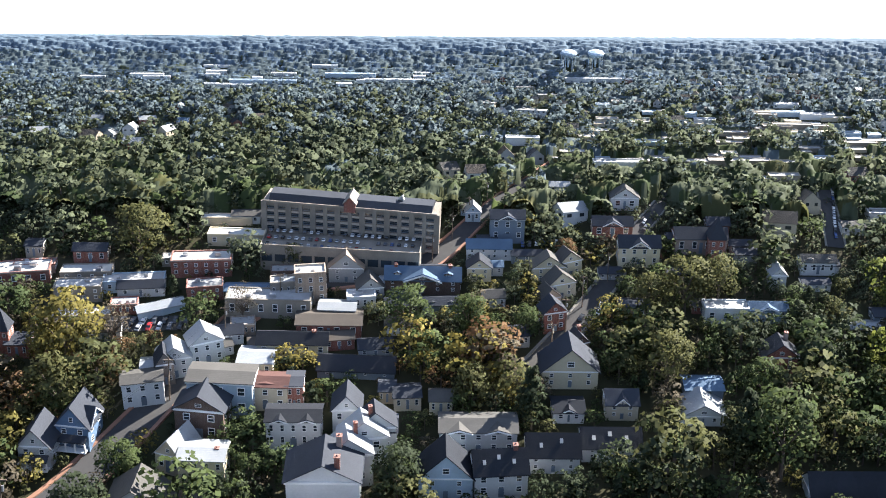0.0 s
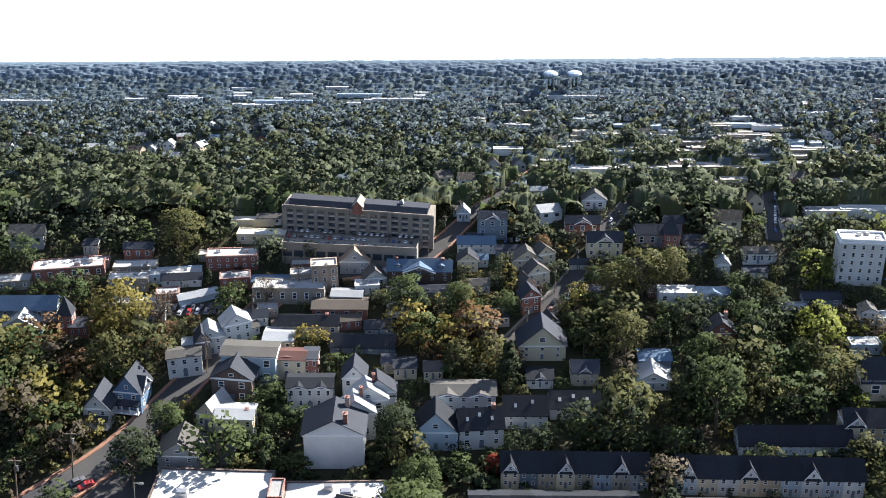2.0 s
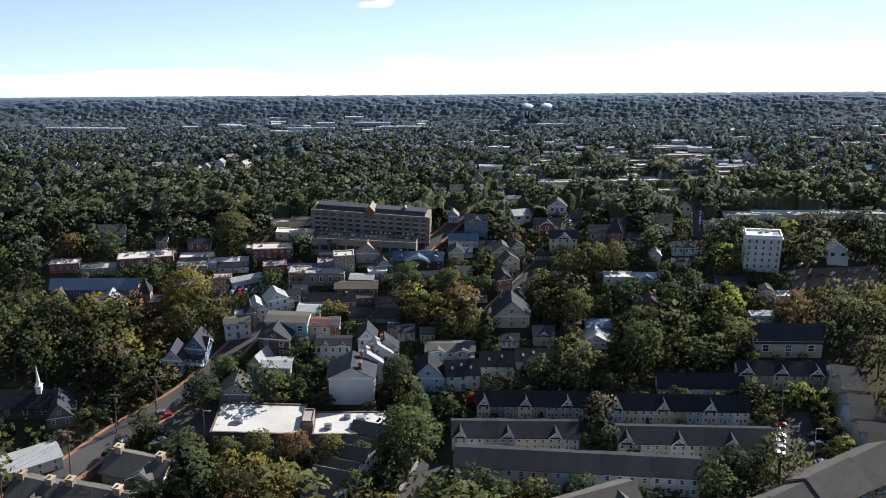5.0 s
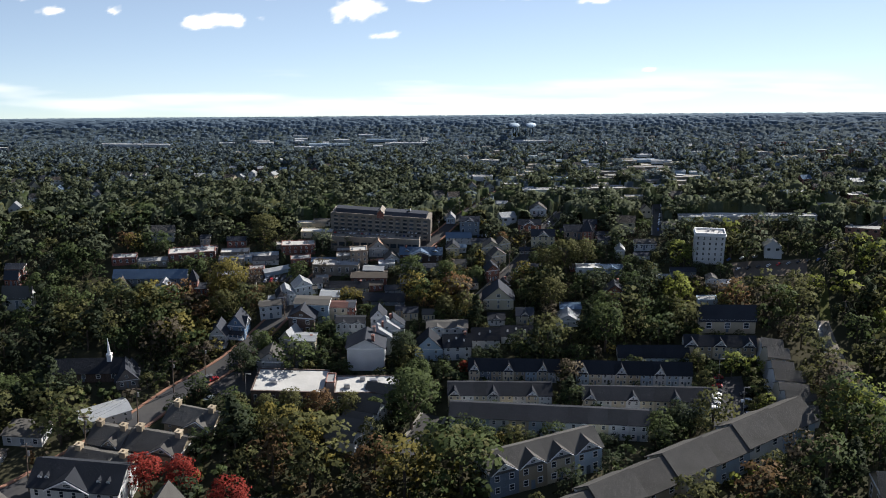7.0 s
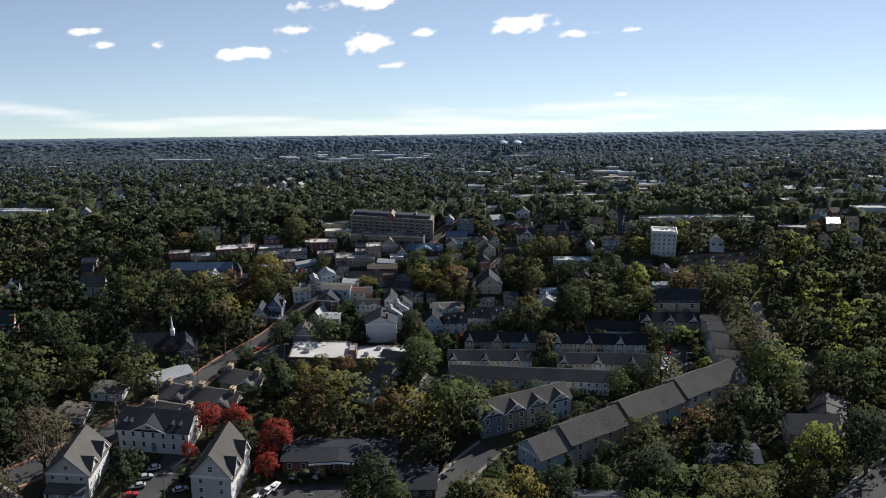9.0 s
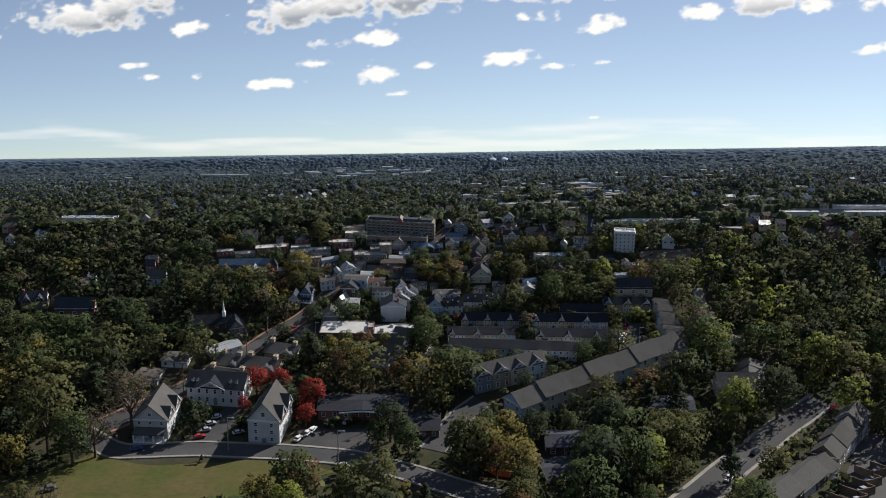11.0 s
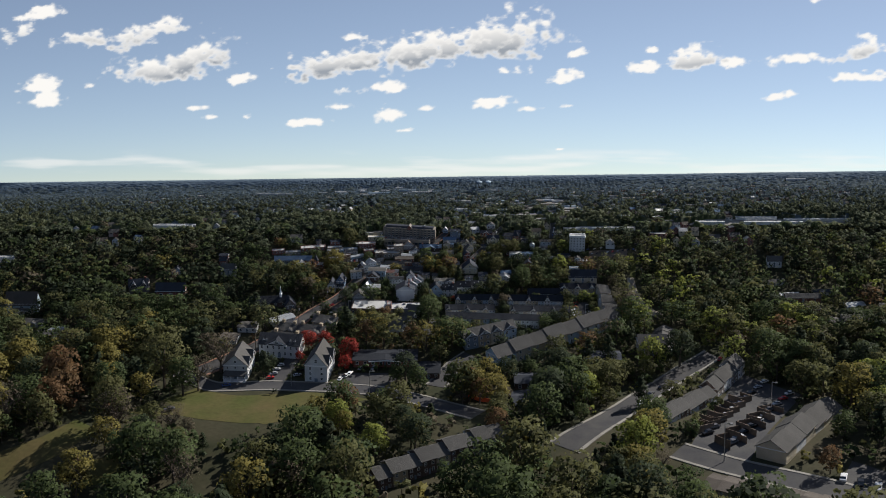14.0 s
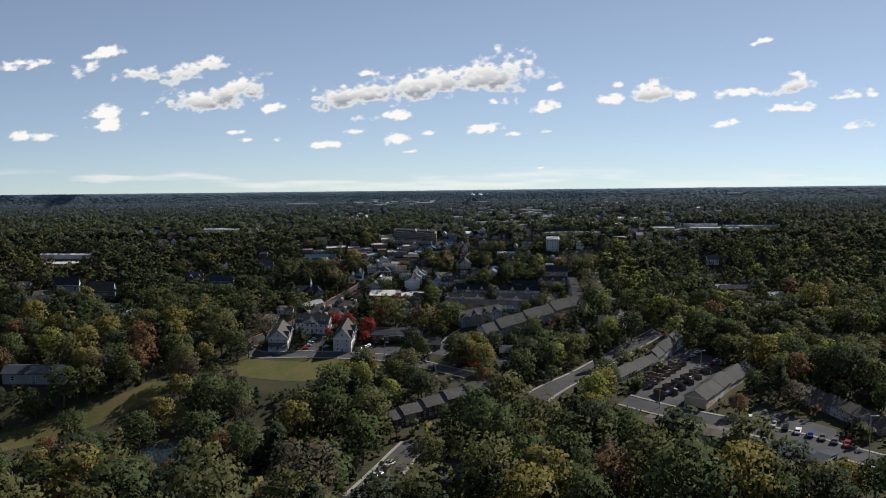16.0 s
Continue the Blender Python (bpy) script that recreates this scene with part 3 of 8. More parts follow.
def orange_fence(pts):
    ob = tagged(new("orange_fence"), "bright orange plastic site fence beside the lane", "fence")
    ob.matrix_basis = pose(pts[0][0], pts[0][1], float(rise(*pts[0])))
    bm = bmesh.new()
    z0 = float(rise(*pts[0]))
    for (ax, ay), (bx, by) in zip(pts, pts[1:]):
        a, b = (ax - pts[0][0], ay - pts[0][1], float(rise(ax, ay)) - z0), (bx - pts[0][0], by - pts[0][1], float(rise(bx, by)) - z0)
        v = [bm.verts.new(p) for p in ((a[0], a[1], a[2]), (b[0], b[1], b[2]), (b[0], b[1], b[2] + 0.8), (a[0], a[1], a[2] + 0.8))]
        w = [bm.verts.new(p.co + Vector((0, 0.04, 0))) for p in v]
        bm.faces.new(v)
        bm.faces.new(w[::-1])
        bm.faces.new((v[3], v[2], w[2], w[3]))
    part("mesh_panel", bm, M["orange"], ob)
    for ax, ay in pts:
        bm = bmesh.new()
        cylinder(bm, ax - pts[0][0], ay - pts[0][1] + 0.1, float(rise(ax, ay)) - z0 - 0.1, float(rise(ax, ay)) - z0 + 0.9, 0.04, 0.04, 6)
        part("post", bm, M["wood"], ob)


def pole_line(pts):
    """Wooden utility poles with cross arms, and the sagging wires between them."""
    tops = []
    for x, y in pts:
        h = 9.5 * size_at(y)
        ob = tagged(new("utility_pole"), "weathered wooden utility pole with a cross arm", "utility pole", "utility poles along the street")
        ob.matrix_basis = pose(x, y, float(rise(x, y)))
        bm = bmesh.new()
        cylinder(bm, 0, 0, -0.2, h, 0.018 * h, 0.012 * h, 8)
        part("pole", bm, M["wood"], ob)
        bm = bmesh.new()
        box(bm, -0.11 * h, -0.01 * h, h * 0.92, 0.11 * h, 0.01 * h, h * 0.945)
        part("cross_arm", bm, M["wood"], ob)
        bm = bmesh.new()
        cylinder(bm, 0.03 * h, 0.02 * h, h * 0.74, h * 0.84, 0.022 * h, 0.022 * h, 8)
        part("transformer", bm, M["metal"], ob)
        tops.append((x, y, float(rise(x, y)) + h * 0.95, h))
    for a, b in zip(tops, tops[1:]):
        for off, drop in ((-0.1, 0), (0.1, 0), (0.0, 0.12)):
            cu = bpy.data.curves.new("overhead_wire", "CURVE")
            cu.dimensions, cu.bevel_depth, cu.bevel_resolution = "3D", 0.0022 * min(a[3], b[3]), 0
            sp = cu.splines.new("POLY")
            sp.points.add(10)
            for i in range(11):
                f = i / 10
                sp.points[i].co = (a[0] + (b[0] - a[0]) * f + off * a[3], a[1] + (b[1] - a[1]) * f, a[2] + (b[2] - a[2]) * f - (0.25 * f * (1 - f) + drop) * a[3], 1)
            cu.materials.append(M["rubber"])
            tagged(new("overhead_wire", cu), "thin black overhead wire sagging between poles", "wire", "overhead wires")


def lamp_post(x, y):
    h = 7.5 * size_at(y)
    ob = tagged(new("lamp_post"), "tall grey metal lamp post beside the asphalt", "lamp post", "lamp posts round the car parks")
    ob.matrix_basis = pose(x, y, float(rise(x, y)))
    bm = bmesh.new()
    cylinder(bm, 0, 0, -0.1, h, 0.014 * h, 0.009 * h, 8)
    part("pole", bm, M["metal"], ob)
    bm = bmesh.new()
    box(bm, -0.01 * h, -0.01 * h, h, 0.13 * h, 0.01 * h, h * 1.02)
    part("arm", bm, M["metal"], ob)
    bm = bmesh.new()
    prism(bm, [(0.1 * h, h * 0.985), (0.2 * h, h * 0.985), (0.19 * h, h * 1.02), (0.11 * h, h * 1.02)], -0.03 * h, 0.03 * h)
    part("lamp_head", bm, M["metal"], ob)


def yard_fence(x, y, turn):
    """A U of close boards round a back yard."""
    s = size_at(y)
    ob = tagged(new("yard_fence"), "brown close-boarded fence round a small back yard", "fence", "yard fences behind the row houses")
    ob.matrix_basis = pose(x, y, float(rise(x, y)) + 0.02, 0, 0, turn)
    for x0, y0, x1, y1 in ((0, 0, 0, -4.5), (0, -4.5, 4.6, -4.5), (4.6, -4.5, 4.6, 0)):
        bm = bmesh.new()
        box(bm, min(x0, x1) * s - 0.04, min(y0, y1) * s - 0.04, -0.6, max(x0, x1) * s + 0.04, max(y0, y1) * s + 0.04, 1.5 * s)
        part("fence_panel", bm, M["wood"], ob)


CARS = {}


def car_template(color):
    """A saloon: lower body with wheel arches, glazed cabin, roof and four wheels; it is 4.5 m long at size 1."""
    ob = tagged(new("car"), f"{color} car parked on the asphalt", "car")
    bm = bmesh.new()
    prism(bm, [(-2.2, 0.35), (2.2, 0.35), (2.25, 0.7), (2.0, 0.88), (1.0, 0.98), (-1.9, 0.98), (-2.25, 0.85)], -0.86, 0.86)
    bmesh.ops.bevel(bm, geom=list(bm.edges), offset=0.06, segments=1, affect="EDGES")
    body = part("body", bm, M["car_" + color], ob)
    bm = bmesh.new()
    prism(bm, [(-1.75, 0.96), (1.05, 0.96), (0.35, 1.42), (-1.25, 1.42)], -0.76, 0.76)
    part("window_glass", bm, M["glass"], ob)
    bm = bmesh.new()
    prism(bm, [(-1.3, 1.415), (0.4, 1.415), (0.2, 1.49), (-1.1, 1.49)], -0.74, 0.74)
    part("roof", bm, M["car_" + color], ob)
    for x in (-1.35, 1.4):
        for y in (-0.8, 0.8):
            bm = bmesh.new()
            ring = [[bm.verts.new((x + 0.33 * math.cos(i * 0.6283), y + s, 0.33 + 0.33 * math.sin(i * 0.6283))) for i in range(10)] for s in (-0.1, 0.1)]
            for i in range(10):
                bm.faces.new((ring[0][i], ring[0][(i + 1) % 10], ring[1][(i + 1) % 10], ring[1][i]))
            bm.faces.new(ring[0][::-1])
            bm.faces.new(ring[1])
            part("wheel", bm, M["rubber"], ob)
    return ob


CAR_RND = random.Random(11)
CAR_SPOTS = []


def park(spots, turn, group):
    for x, y in spots:
        CAR_SPOTS.append((x, y, turn + CAR_RND.uniform(-4, 4) + 180 * CAR_RND.randint(0, 1), group, None))


def tilt(x, y, turn, s, lift=0.075):
    """A pose on the ground that leans with the slope."""
    n = Vector((float(rise(x - 0.5, y) - rise(x + 0.5, y)), float(rise(x, y - 0.5) - rise(x, y + 0.5)), 1)).normalized()
    ahead = Vector((math.cos(radians(turn)), math.sin(radians(turn)), 0))
    ahead = (ahead - n * ahead.dot(n)).normalized()
    rot = Matrix((ahead, n.cross(ahead), n)).transposed().to_4x4()
    return Matrix.Translation((x, y, float(rise(x, y)) + lift)) @ rot @ Matrix.Scale(s, 4)


def office(x0, y0, x1, y1, h):
    """The long five-storey office block: concrete piers, brick bands, deep bays, a hipped slate attic and a clock gable."""
    w, turn = math.hypot(x1 - x0, y1 - y0), math.degrees(math.atan2(y1 - y0, x1 - x0))
    d = w * 0.16
    nx, ny = -math.sin(radians(turn)), math.cos(radians(turn))
    ob, base = stand("office_building", (x0 + x1) / 2 + nx * d / 2, (y0 + y1) / 2 + ny * d / 2, w, d, turn, "long five-storey office block with concrete piers and a slate attic", "office building")
    bm = bmesh.new()
    box(bm, -w / 2 + 0.12, -d / 2 + 0.12, -base, w / 2 - 0.12, d / 2 - 0.12, h * 0.86)
    part("core_wall", bm, M["w_darkbrick"], ob)
    bays, floors = 14, 5
    for f in range(floors + 1):
        z = h * 0.86 * f / floors
        bm = bmesh.new()
        t = h * 0.035 if f < floors else h * 0.06
        box(bm, -w / 2 + 0.02, -d / 2 + 0.03, z - t, w / 2 - 0.02, d / 2 - 0.03, z + t * 0.6)
        part("floor_band", bm, M["w_tanbrick" if f < floors else "w_stone"], ob)
    for i in range(bays + 1):
        bm = bmesh.new()
        x = -w / 2 + w * i / bays
        k = w * (0.011 if i % 2 else 0.016)
        box(bm, x - k, -d / 2 - 0.02, -base, x + k, -d / 2 + 0.2, h * 0.9)
        part("pier", bm, M["w_stone"], ob)
    for i in range(1, 7):
        bm = bmesh.new()
        y, k = -d / 2 + d * i / 6, w * 0.013
        box(bm, w / 2 - 0.2, y - k, -base, w / 2 + 0.02, y + k, h * 0.9)
        part("pier", bm, M["w_stone"], ob)
    for f in range(floors):
        z = h * 0.86 * (f + 0.52) / floors
        for i in range(bays):
            g = part("window", window_mesh(w / bays * 0.66, h * 0.86 / floors * 0.56, "w_slate"), None, ob)
            g.matrix_basis = pose(-w / 2 + w * (i + 0.5) / bays, -d / 2 + 0.122, z)
        for i in range(6):
            g = part("window", window_mesh(d / 6 * 0.55, h * 0.86 / floors * 0.56, "w_slate"), None, ob)
            g.matrix_basis = pose(w / 2 - 0.122, -d / 2 + d * (i + 0.5) / 6, z, 0, 0, 90)
    bm = bmesh.new()
    box(bm, -w / 2 - 0.03, -d / 2 - 0.03, h * 0.88, w / 2 + 0.03, d / 2 + 0.03, h * 0.93)
    part("cornice", bm, M["w_stone"], ob)
    for a, b in ((-0.47, -0.034), (0.034, 0.47)):
        bm = bmesh.new()
        prism(bm, [(-d * 0.485, h * 0.93), (d * 0.485, h * 0.93), (d * 0.26, h * 1.05), (-d * 0.26, h * 1.05)], a * w, b * w, "x")
        part("attic_roof", bm, M["r_dark"], ob)
    bm = bmesh.new()
    prism(bm, [(-w * 0.033, h * 0.8), (w * 0.033, h * 0.8), (w * 0.033, h * 1.0), (0, h * 1.16), (-w * 0.033, h * 1.0)], -d / 2 - 0.08, d * 0.2)
    g = part("clock_gable", bm, M["w_brick"], ob)
    bm = bmesh.new()
    for s in (-1, 1):
        prism(bm, [(s * w * 0.04, h * 0.99), (0, h * 1.165), (0, h * 1.19), (s * w * 0.04, h * 1.015)], -d / 2 - 0.12, d * 0.2)
    part("gable_coping", bm, M["w_stone"], g)
    bm = bmesh.new()
    prism(bm, [(-w * 0.02 + w * 0.28, h * 1.07), (w * 0.3, h * 1.07), (w * 0.29, h * 1.17)], -d * 0.1, d * 0.1)
    part("roof_lantern", bm, M["r_silver"], ob)


def parking_deck(x0, y0, x1, y1, h):
    w, turn = math.hypot(x1 - x0, y1 - y0), math.degrees(math.atan2(y1 - y0, x1 - x0))
    nx, ny = -math.sin(radians(turn)), math.cos(radians(turn))
    d = 2.2
    cx, cy = (x0 + x1) / 2 + nx * d / 2, (y0 + y1) / 2 + ny * d / 2
    ob, base = stand("parking_deck", cx, cy, w, d, turn, "concrete parking deck with cars on its roof", "parking deck")
    bm = bmesh.new()
    box(bm, -w / 2, -d / 2, -base, w / 2, d / 2, h * 0.86)
    part("body", bm, M["w_stone"], ob)
    bm = bmesh.new()
    box(bm, -w / 2, -d / 2, h * 0.86, w / 2, -d / 2 + 0.05, h)
    box(bm, w / 2 - 0.05, -d / 2 + 0.05, h * 0.86, w / 2, d / 2, h)
    box(bm, -w / 2, -d / 2 + 0.05, h * 0.86, -w / 2 + 0.05, d / 2, h)
    part("parapet", bm, M["w_stone"], ob)
    # openings are solid dark panels, their inner shade put into the colour
    for i in range(12):
        bm = bmesh.new()
        x = -w / 2 + w * (i + 0.5) / 12
        box(bm, x - w / 30, -d / 2 - 0.012, h * 0.3, x + w / 30, -d / 2 + 0.02, h * 0.6)
        part("opening", bm, M["glass"], ob)
    top = ob.matrix_basis.translation.z + h * 0.86
    for j in range(3):
        for i in range(22):
            if CAR_RND.random() < 0.85:
                u, v = -w / 2 + w * (i + 0.8) / 23, -d * 0.3 + j * d * 0.3
                c, s = math.cos(radians(turn)), math.sin(radians(turn))
                CAR_SPOTS.append((cx + u * c - v * s, cy + u * s + v * c, turn + 90, "cars on the parking deck", top + lean(cx, cy) * (u * s + v * c)))


# ---- trees ----
def leaf_cloud(rnd, lobes, leaves, size):
    """Corners and soft normals of many small tilted leaf sprays, set in lobes round each centre (x, y, z, radius, height)."""
    quads, soft = [], []
    for lx, ly, lz, lr, lh in lobes:
        n = max(4, int(leaves))
        u = rnd.normal(size=(n, 3))
        u /= np.linalg.norm(u, axis=1)[:, None]
        u[:, 2] = np.where(u[:, 2] < -0.35, -u[:, 2], u[:, 2])
        p = u * np.array([lr, lr, lh]) * rnd.uniform(0.72, 1.08, (n, 1)) + np.array([lx, ly, lz])
        nrm = u + rnd.normal(scale=0.55, size=(n, 3))
        nrm /= np.linalg.norm(nrm, axis=1)[:, None]
        a = np.cross(nrm, rnd.normal(size=(n, 3)))
        a /= np.linalg.norm(a, axis=1)[:, None]
        b = np.cross(nrm, a)
        k = size * rnd.uniform(0.6, 1.4, (n, 1))
        quads.append(np.stack([p - a * k - b * k * 0.7, p + a * k * 0.8 - b * k, p + a * k + b * k * 0.8, p - a * k * 0.7 + b * k], 1))
        out = p - np.array([0, 0, 0.45])
        out /= np.linalg.norm(out, axis=1)[:, None]
        m = 0.4 * u + 0.95 * out + 0.2 * nrm
        soft.append(m / np.linalg.norm(m, axis=1)[:, None])
    return np.concatenate(quads), np.concatenate(soft)


def quad_mesh(name, quads, soft, mats, index=None):
    n = len(quads)
    me = bpy.data.meshes.new(name)
    me.vertices.add(n * 4)
    me.vertices.foreach_set("co", np.asarray(quads, np.float32).ravel())
    me.loops.add(n * 4)
    me.loops.foreach_set("vertex_index", np.arange(n * 4, dtype=np.int32))
    me.polygons.add(n)
    me.polygons.foreach_set("loop_start", np.arange(0, n * 4, 4, dtype=np.int32))
    for m in mats:
        me.materials.append(m)
    if index is not None:
        me.polygons.foreach_set("material_index", np.asarray(index, np.int32))
    me.update(calc_edges=True)
    me.polygons.foreach_set("use_smooth", np.ones(n, bool))
    me.normals_split_custom_set_from_vertices(np.repeat(soft, 4, 0).astype(np.float32).tolist())
    return me


def crown_lobes(rnd, kind, n=16):
    """Lobe centres of a crown for a tree one metre high."""
    lobes = []
    if kind == "pine":
        for i in range(n):
            z = 0.22 + 0.74 * i / n
            r = 0.26 * (1 - z) ** 0.75 + 0.02
            a = rnd.uniform(0, 6.28)
            lobes.append((r * 0.6 * math.cos(a), r * 0.6 * math.sin(a), z, r * 0.8, 0.06))
        return lobes
    for i in range(n):
        t = (i + 0.5) / n
        z = 0.24 + 0.66 * t ** 0.85 + rnd.uniform(-0.05, 0.05)
        f = math.sqrt(max(0.03, 1 - ((z - 0.52) / 0.43) ** 2)) * 0.33
        a, q = i * 2.4 + rnd.uniform(-0.6, 0.6), rnd.uniform(0.62, 1.0)
        r = rnd.uniform(0.11, 0.19)
        lobes.append((f * q * math.cos(a), f * q * math.sin(a), z, r, r * 0.82))
    return lobes


def limbs(bm, rnd, kind):
    """A tapered trunk that splits into limbs."""
    def tube(p, q, r0, r1):
        d = (Vector(q) - Vector(p)).normalized()
        s = d.orthogonal().normalized()
        t = d.cross(s)
        a = [bm.verts.new(Vector(p) + (s * math.cos(i * 1.047) + t * math.sin(i * 1.047)) * r0) for i in range(6)]
        b = [bm.verts.new(Vector(q) + (s * math.cos(i * 1.047) + t * math.sin(i * 1.047)) * r1) for i in range(6)]
        for i in range(6):
            bm.faces.new((a[i], a[(i + 1) % 6], b[(i + 1) % 6], b[i]))
    if kind == "pine":
        tube((0, 0, -0.04), (0, 0, 0.97), 0.02, 0.004)
        return
    tube((0, 0, -0.04), (0.01, 0, 0.34), 0.03, 0.02)
    many = 18 if kind == "bare" else 7
    for i in range(many):
        a, z = i * 2.4, rnd.uniform(0.2, 0.4)
        l = rnd.uniform(0.2, 0.34)
        p = (0.01 * z, 0, z)
        q = (l * math.cos(a) * 0.8, l * math.sin(a) * 0.8, z + rnd.uniform(0.2, 0.42))
        tube(p, q, 0.012, 0.005)
        if kind == "bare":
            for k in range(4):
                q2 = tuple(c + rnd.normal(scale=0.07) for c in q)
                tube(q, (q2[0], q2[1], q2[2] + 0.06), 0.005, 0.002)


TREES = {}
# lime is yellow-green foliage brightened in colour to look sunlit
TREE_WORDS = dict(green="broad tree with dense green leaves", olive="olive-green leafy tree turning yellow", dark="tree with dark green leaves", yellow="tree with yellow autumn leaves", rust="tree with rust-coloured autumn leaves",
                  lime="broad tree with lit yellow-green leaves", red="tree with bright red autumn leaves", brown="half-bare tree with brown leaves", pine="tall conifer with dark green needles", bare="thin half-bare tree with pale leaves")


def tree_template(kind, k, fine):
    rnd = np.random.default_rng(100 + k * 13 + len(kind))
    leaf = {"pine": "dark", "bare": "brown"}.get(kind, kind)
    bm = bmesh.new()
    limbs(bm, rnd, kind)
    trunk = mesh_of(bm, "trunk", M["bark"])
    lobes = crown_lobes(rnd, kind, 24 if kind == "pine" else 27)
    q, soft = leaf_cloud(rnd, lobes, 26 if kind == "bare" else 56 if fine else 38, 0.011 if kind == "bare" else 0.0172 if fine else 0.0205)
    crown = quad_mesh("crown", q, soft, [M["leaf_" + leaf]])
    return trunk, crown


PLANT_RND = random.Random(3)


def plant(kind, x, y, h, fine=True):
    """One tree of its own."""
    k = PLANT_RND.randint(0, 2)
    if (kind, k, fine) not in TREES:
        TREES[kind, k, fine] = tree_template(kind, k, fine)
    trunk, crown = TREES[kind, k, fine]
    ob = tagged(new("tree"), TREE_WORDS[kind], "tree", "conifers" if kind == "pine" else "broadleaf trees")
    ob.matrix_basis = pose(x, y, float(rise(x, y)), 0, 0, PLANT_RND.uniform(0, 360)) @ Matrix.Diagonal((h * PLANT_RND.uniform(0.95, 1.15), h * PLANT_RND.uniform(0.95, 1.15), h, 1))
    part("trunk", trunk, None, ob)
    part("crown", crown, None, ob)
    KEEP_TREE.append((x, y, h))


KEEP_TREE = []

# ---- the ground ----
for key, color, second in (("lawn", (0.056, 0.064, 0.018), (0.088, 0.070, 0.030)), ("dirt", (0.135, 0.11, 0.088), (0.09, 0.075, 0.062)), ("earth", (0.028, 0.031, 0.016), (0.052, 0.046, 0.028))):
    M[key] = material("ground_" + key, color, 0.95, vary=0.0, grain=0.22, wear=0.5, second=second, bump=0.5, spec=0.1)
gx = np.unique(np.concatenate([np.linspace(-460, -130, 12), np.linspace(-130, 130, 190), np.linspace(130, 460, 12)]))
gy = np.unique(np.concatenate([np.linspace(-520, -40, 16), np.linspace(-40, 145, 170), np.linspace(145, 320, 12)]))
GX, GY = np.meshgrid(gx, gy)
GZ = rise(GX, GY)
gv = np.stack([GX, GY, GZ], -1).reshape(-1, 3)
gi = np.arange(len(gv)).reshape(GX.shape)
gf = np.stack([gi[:-1, :-1], gi[:-1, 1:], gi[1:, 1:], gi[1:, :-1]], -1).reshape(-1, 4)
ground_mesh = bpy.data.meshes.new("ground")
ground_mesh.from_pydata(gv.tolist(), [], gf.tolist())
ground_mesh.materials.append(M["earth"])
tagged(new("ground", ground_mesh), "dark grassy earth and leaf litter", "ground", kind="structure")

# ---- the place ----

# roads, lots and lawns
road("road_main", [(-45.73, 69.50), (-37.09, 77.18), (-29.83, 86.53), (-26.03, 92.56), (-21.35, 97.18), (-19.74, 99.83), (-16.38, 105.49), (-12.78, 111.46), (-9.36, 113.67), (-3.25, 114.57), (-0.46, 115.72), (1.66, 118.65), (4.10, 121.42), (5.99, 123.08), (8.19, 125.40)], 6.3, "grey asphalt main street climbing through the town", False)
road("road_field", [(-50.90, 69.80), (-42.31, 62.68), (-31.52, 63.60), (-18.61, 62.56), (-10.33, 61.14), (-2.54, 57.07), (8.35, 49.72)], 5.6, "narrow grey asphalt road beside the mown field", False)
road("road_townhouses", [(0.36, 63.17), (3.94, 71.57), (7.15, 75.27)], 5.6, "short asphalt lane with kerbs", False)
road("road_lane", [(-1.75, 83.0), (-0.72, 85.45), (0.71, 89.41)], 5.6, "asphalt lane between the town houses", False)
road("road_east", [(22.69, 36.22), (31.09, 46.45), (38.78, 57.56), (48.32, 68.72), (55.53, 75.22)], 6.3, "asphalt street past the brick row houses", False)
road("road_south", [(41.71, 34.04), (49.95, 27.72), (62.61, 19.23), (74.10, 9.67), (86.10, -4.15)], 5.6, "sunlit asphalt road along the row houses", False)
road("road_south_b", [(-12.88, -9.55), (-9.24, 1.69), (-5.76, 12.01), (-3.61, 17.44)], 5.6, "asphalt street with parked cars under the trees", False)
road("road_second", [(5.42, 107.34), (6.95, 109.27), (8.52, 110.99), (10.20, 113.28), (11.41, 115.13)], 5.6, "asphalt side street climbing between small houses", False)
road("road_third", [(12.11, 116.92), (13.71, 118.91), (14.92, 120.53), (15.94, 121.99)], 5.6, "asphalt side street in the sun", False)
road("road_fourth", [(26.51, 117.10), (26.70, 119.33), (27.07, 121.84), (27.10, 123.68)], 6.3, "long straight asphalt street lined with parked cars", False)
road("road_far", [(45.35, 114.86), (51.55, 118.19), (56.78, 121.33)], 3.0, "pale far road", False)
road("road_right", [(96.61, 73.45), (103.80, 69.41), (109.66, 67.00)], 4.9, "sunlit asphalt lane between trees", False)
patch("lawn_field", ((-58.0, 51.5), (-30.0, 46.5), (-11.5, 58.0), (-46.0, 61.6)), M["lawn"], label="mown yellow-green field with worn patches", category="lawn", ragged=2.5, n=20)
strip("lawn_meadow", [(-104.0, 22.0), (-92.5, 26.5), (-79.0, 33.0), (-66.5, 41.0), (-62.0, 47.0)], 8.5, M["lawn"], 0.05, label="rough sunlit meadow between trees", category="lawn")
patch("lawn_glade", ((-59.17, 30.28), (-51.35, 31.15), (-54.36, 37.86), (-58.70, 36.91)), M["lawn"], label="sunlit grass between trees", category="lawn", ragged=1.5)
patch("lawn_meadow_low", ((-81.34, -1.06), (-68.81, -2.61), (-69.98, 10.14), (-76.05, 7.48)), M["lawn"], label="rough yellow grass by the pond", category="lawn", ragged=3.0)
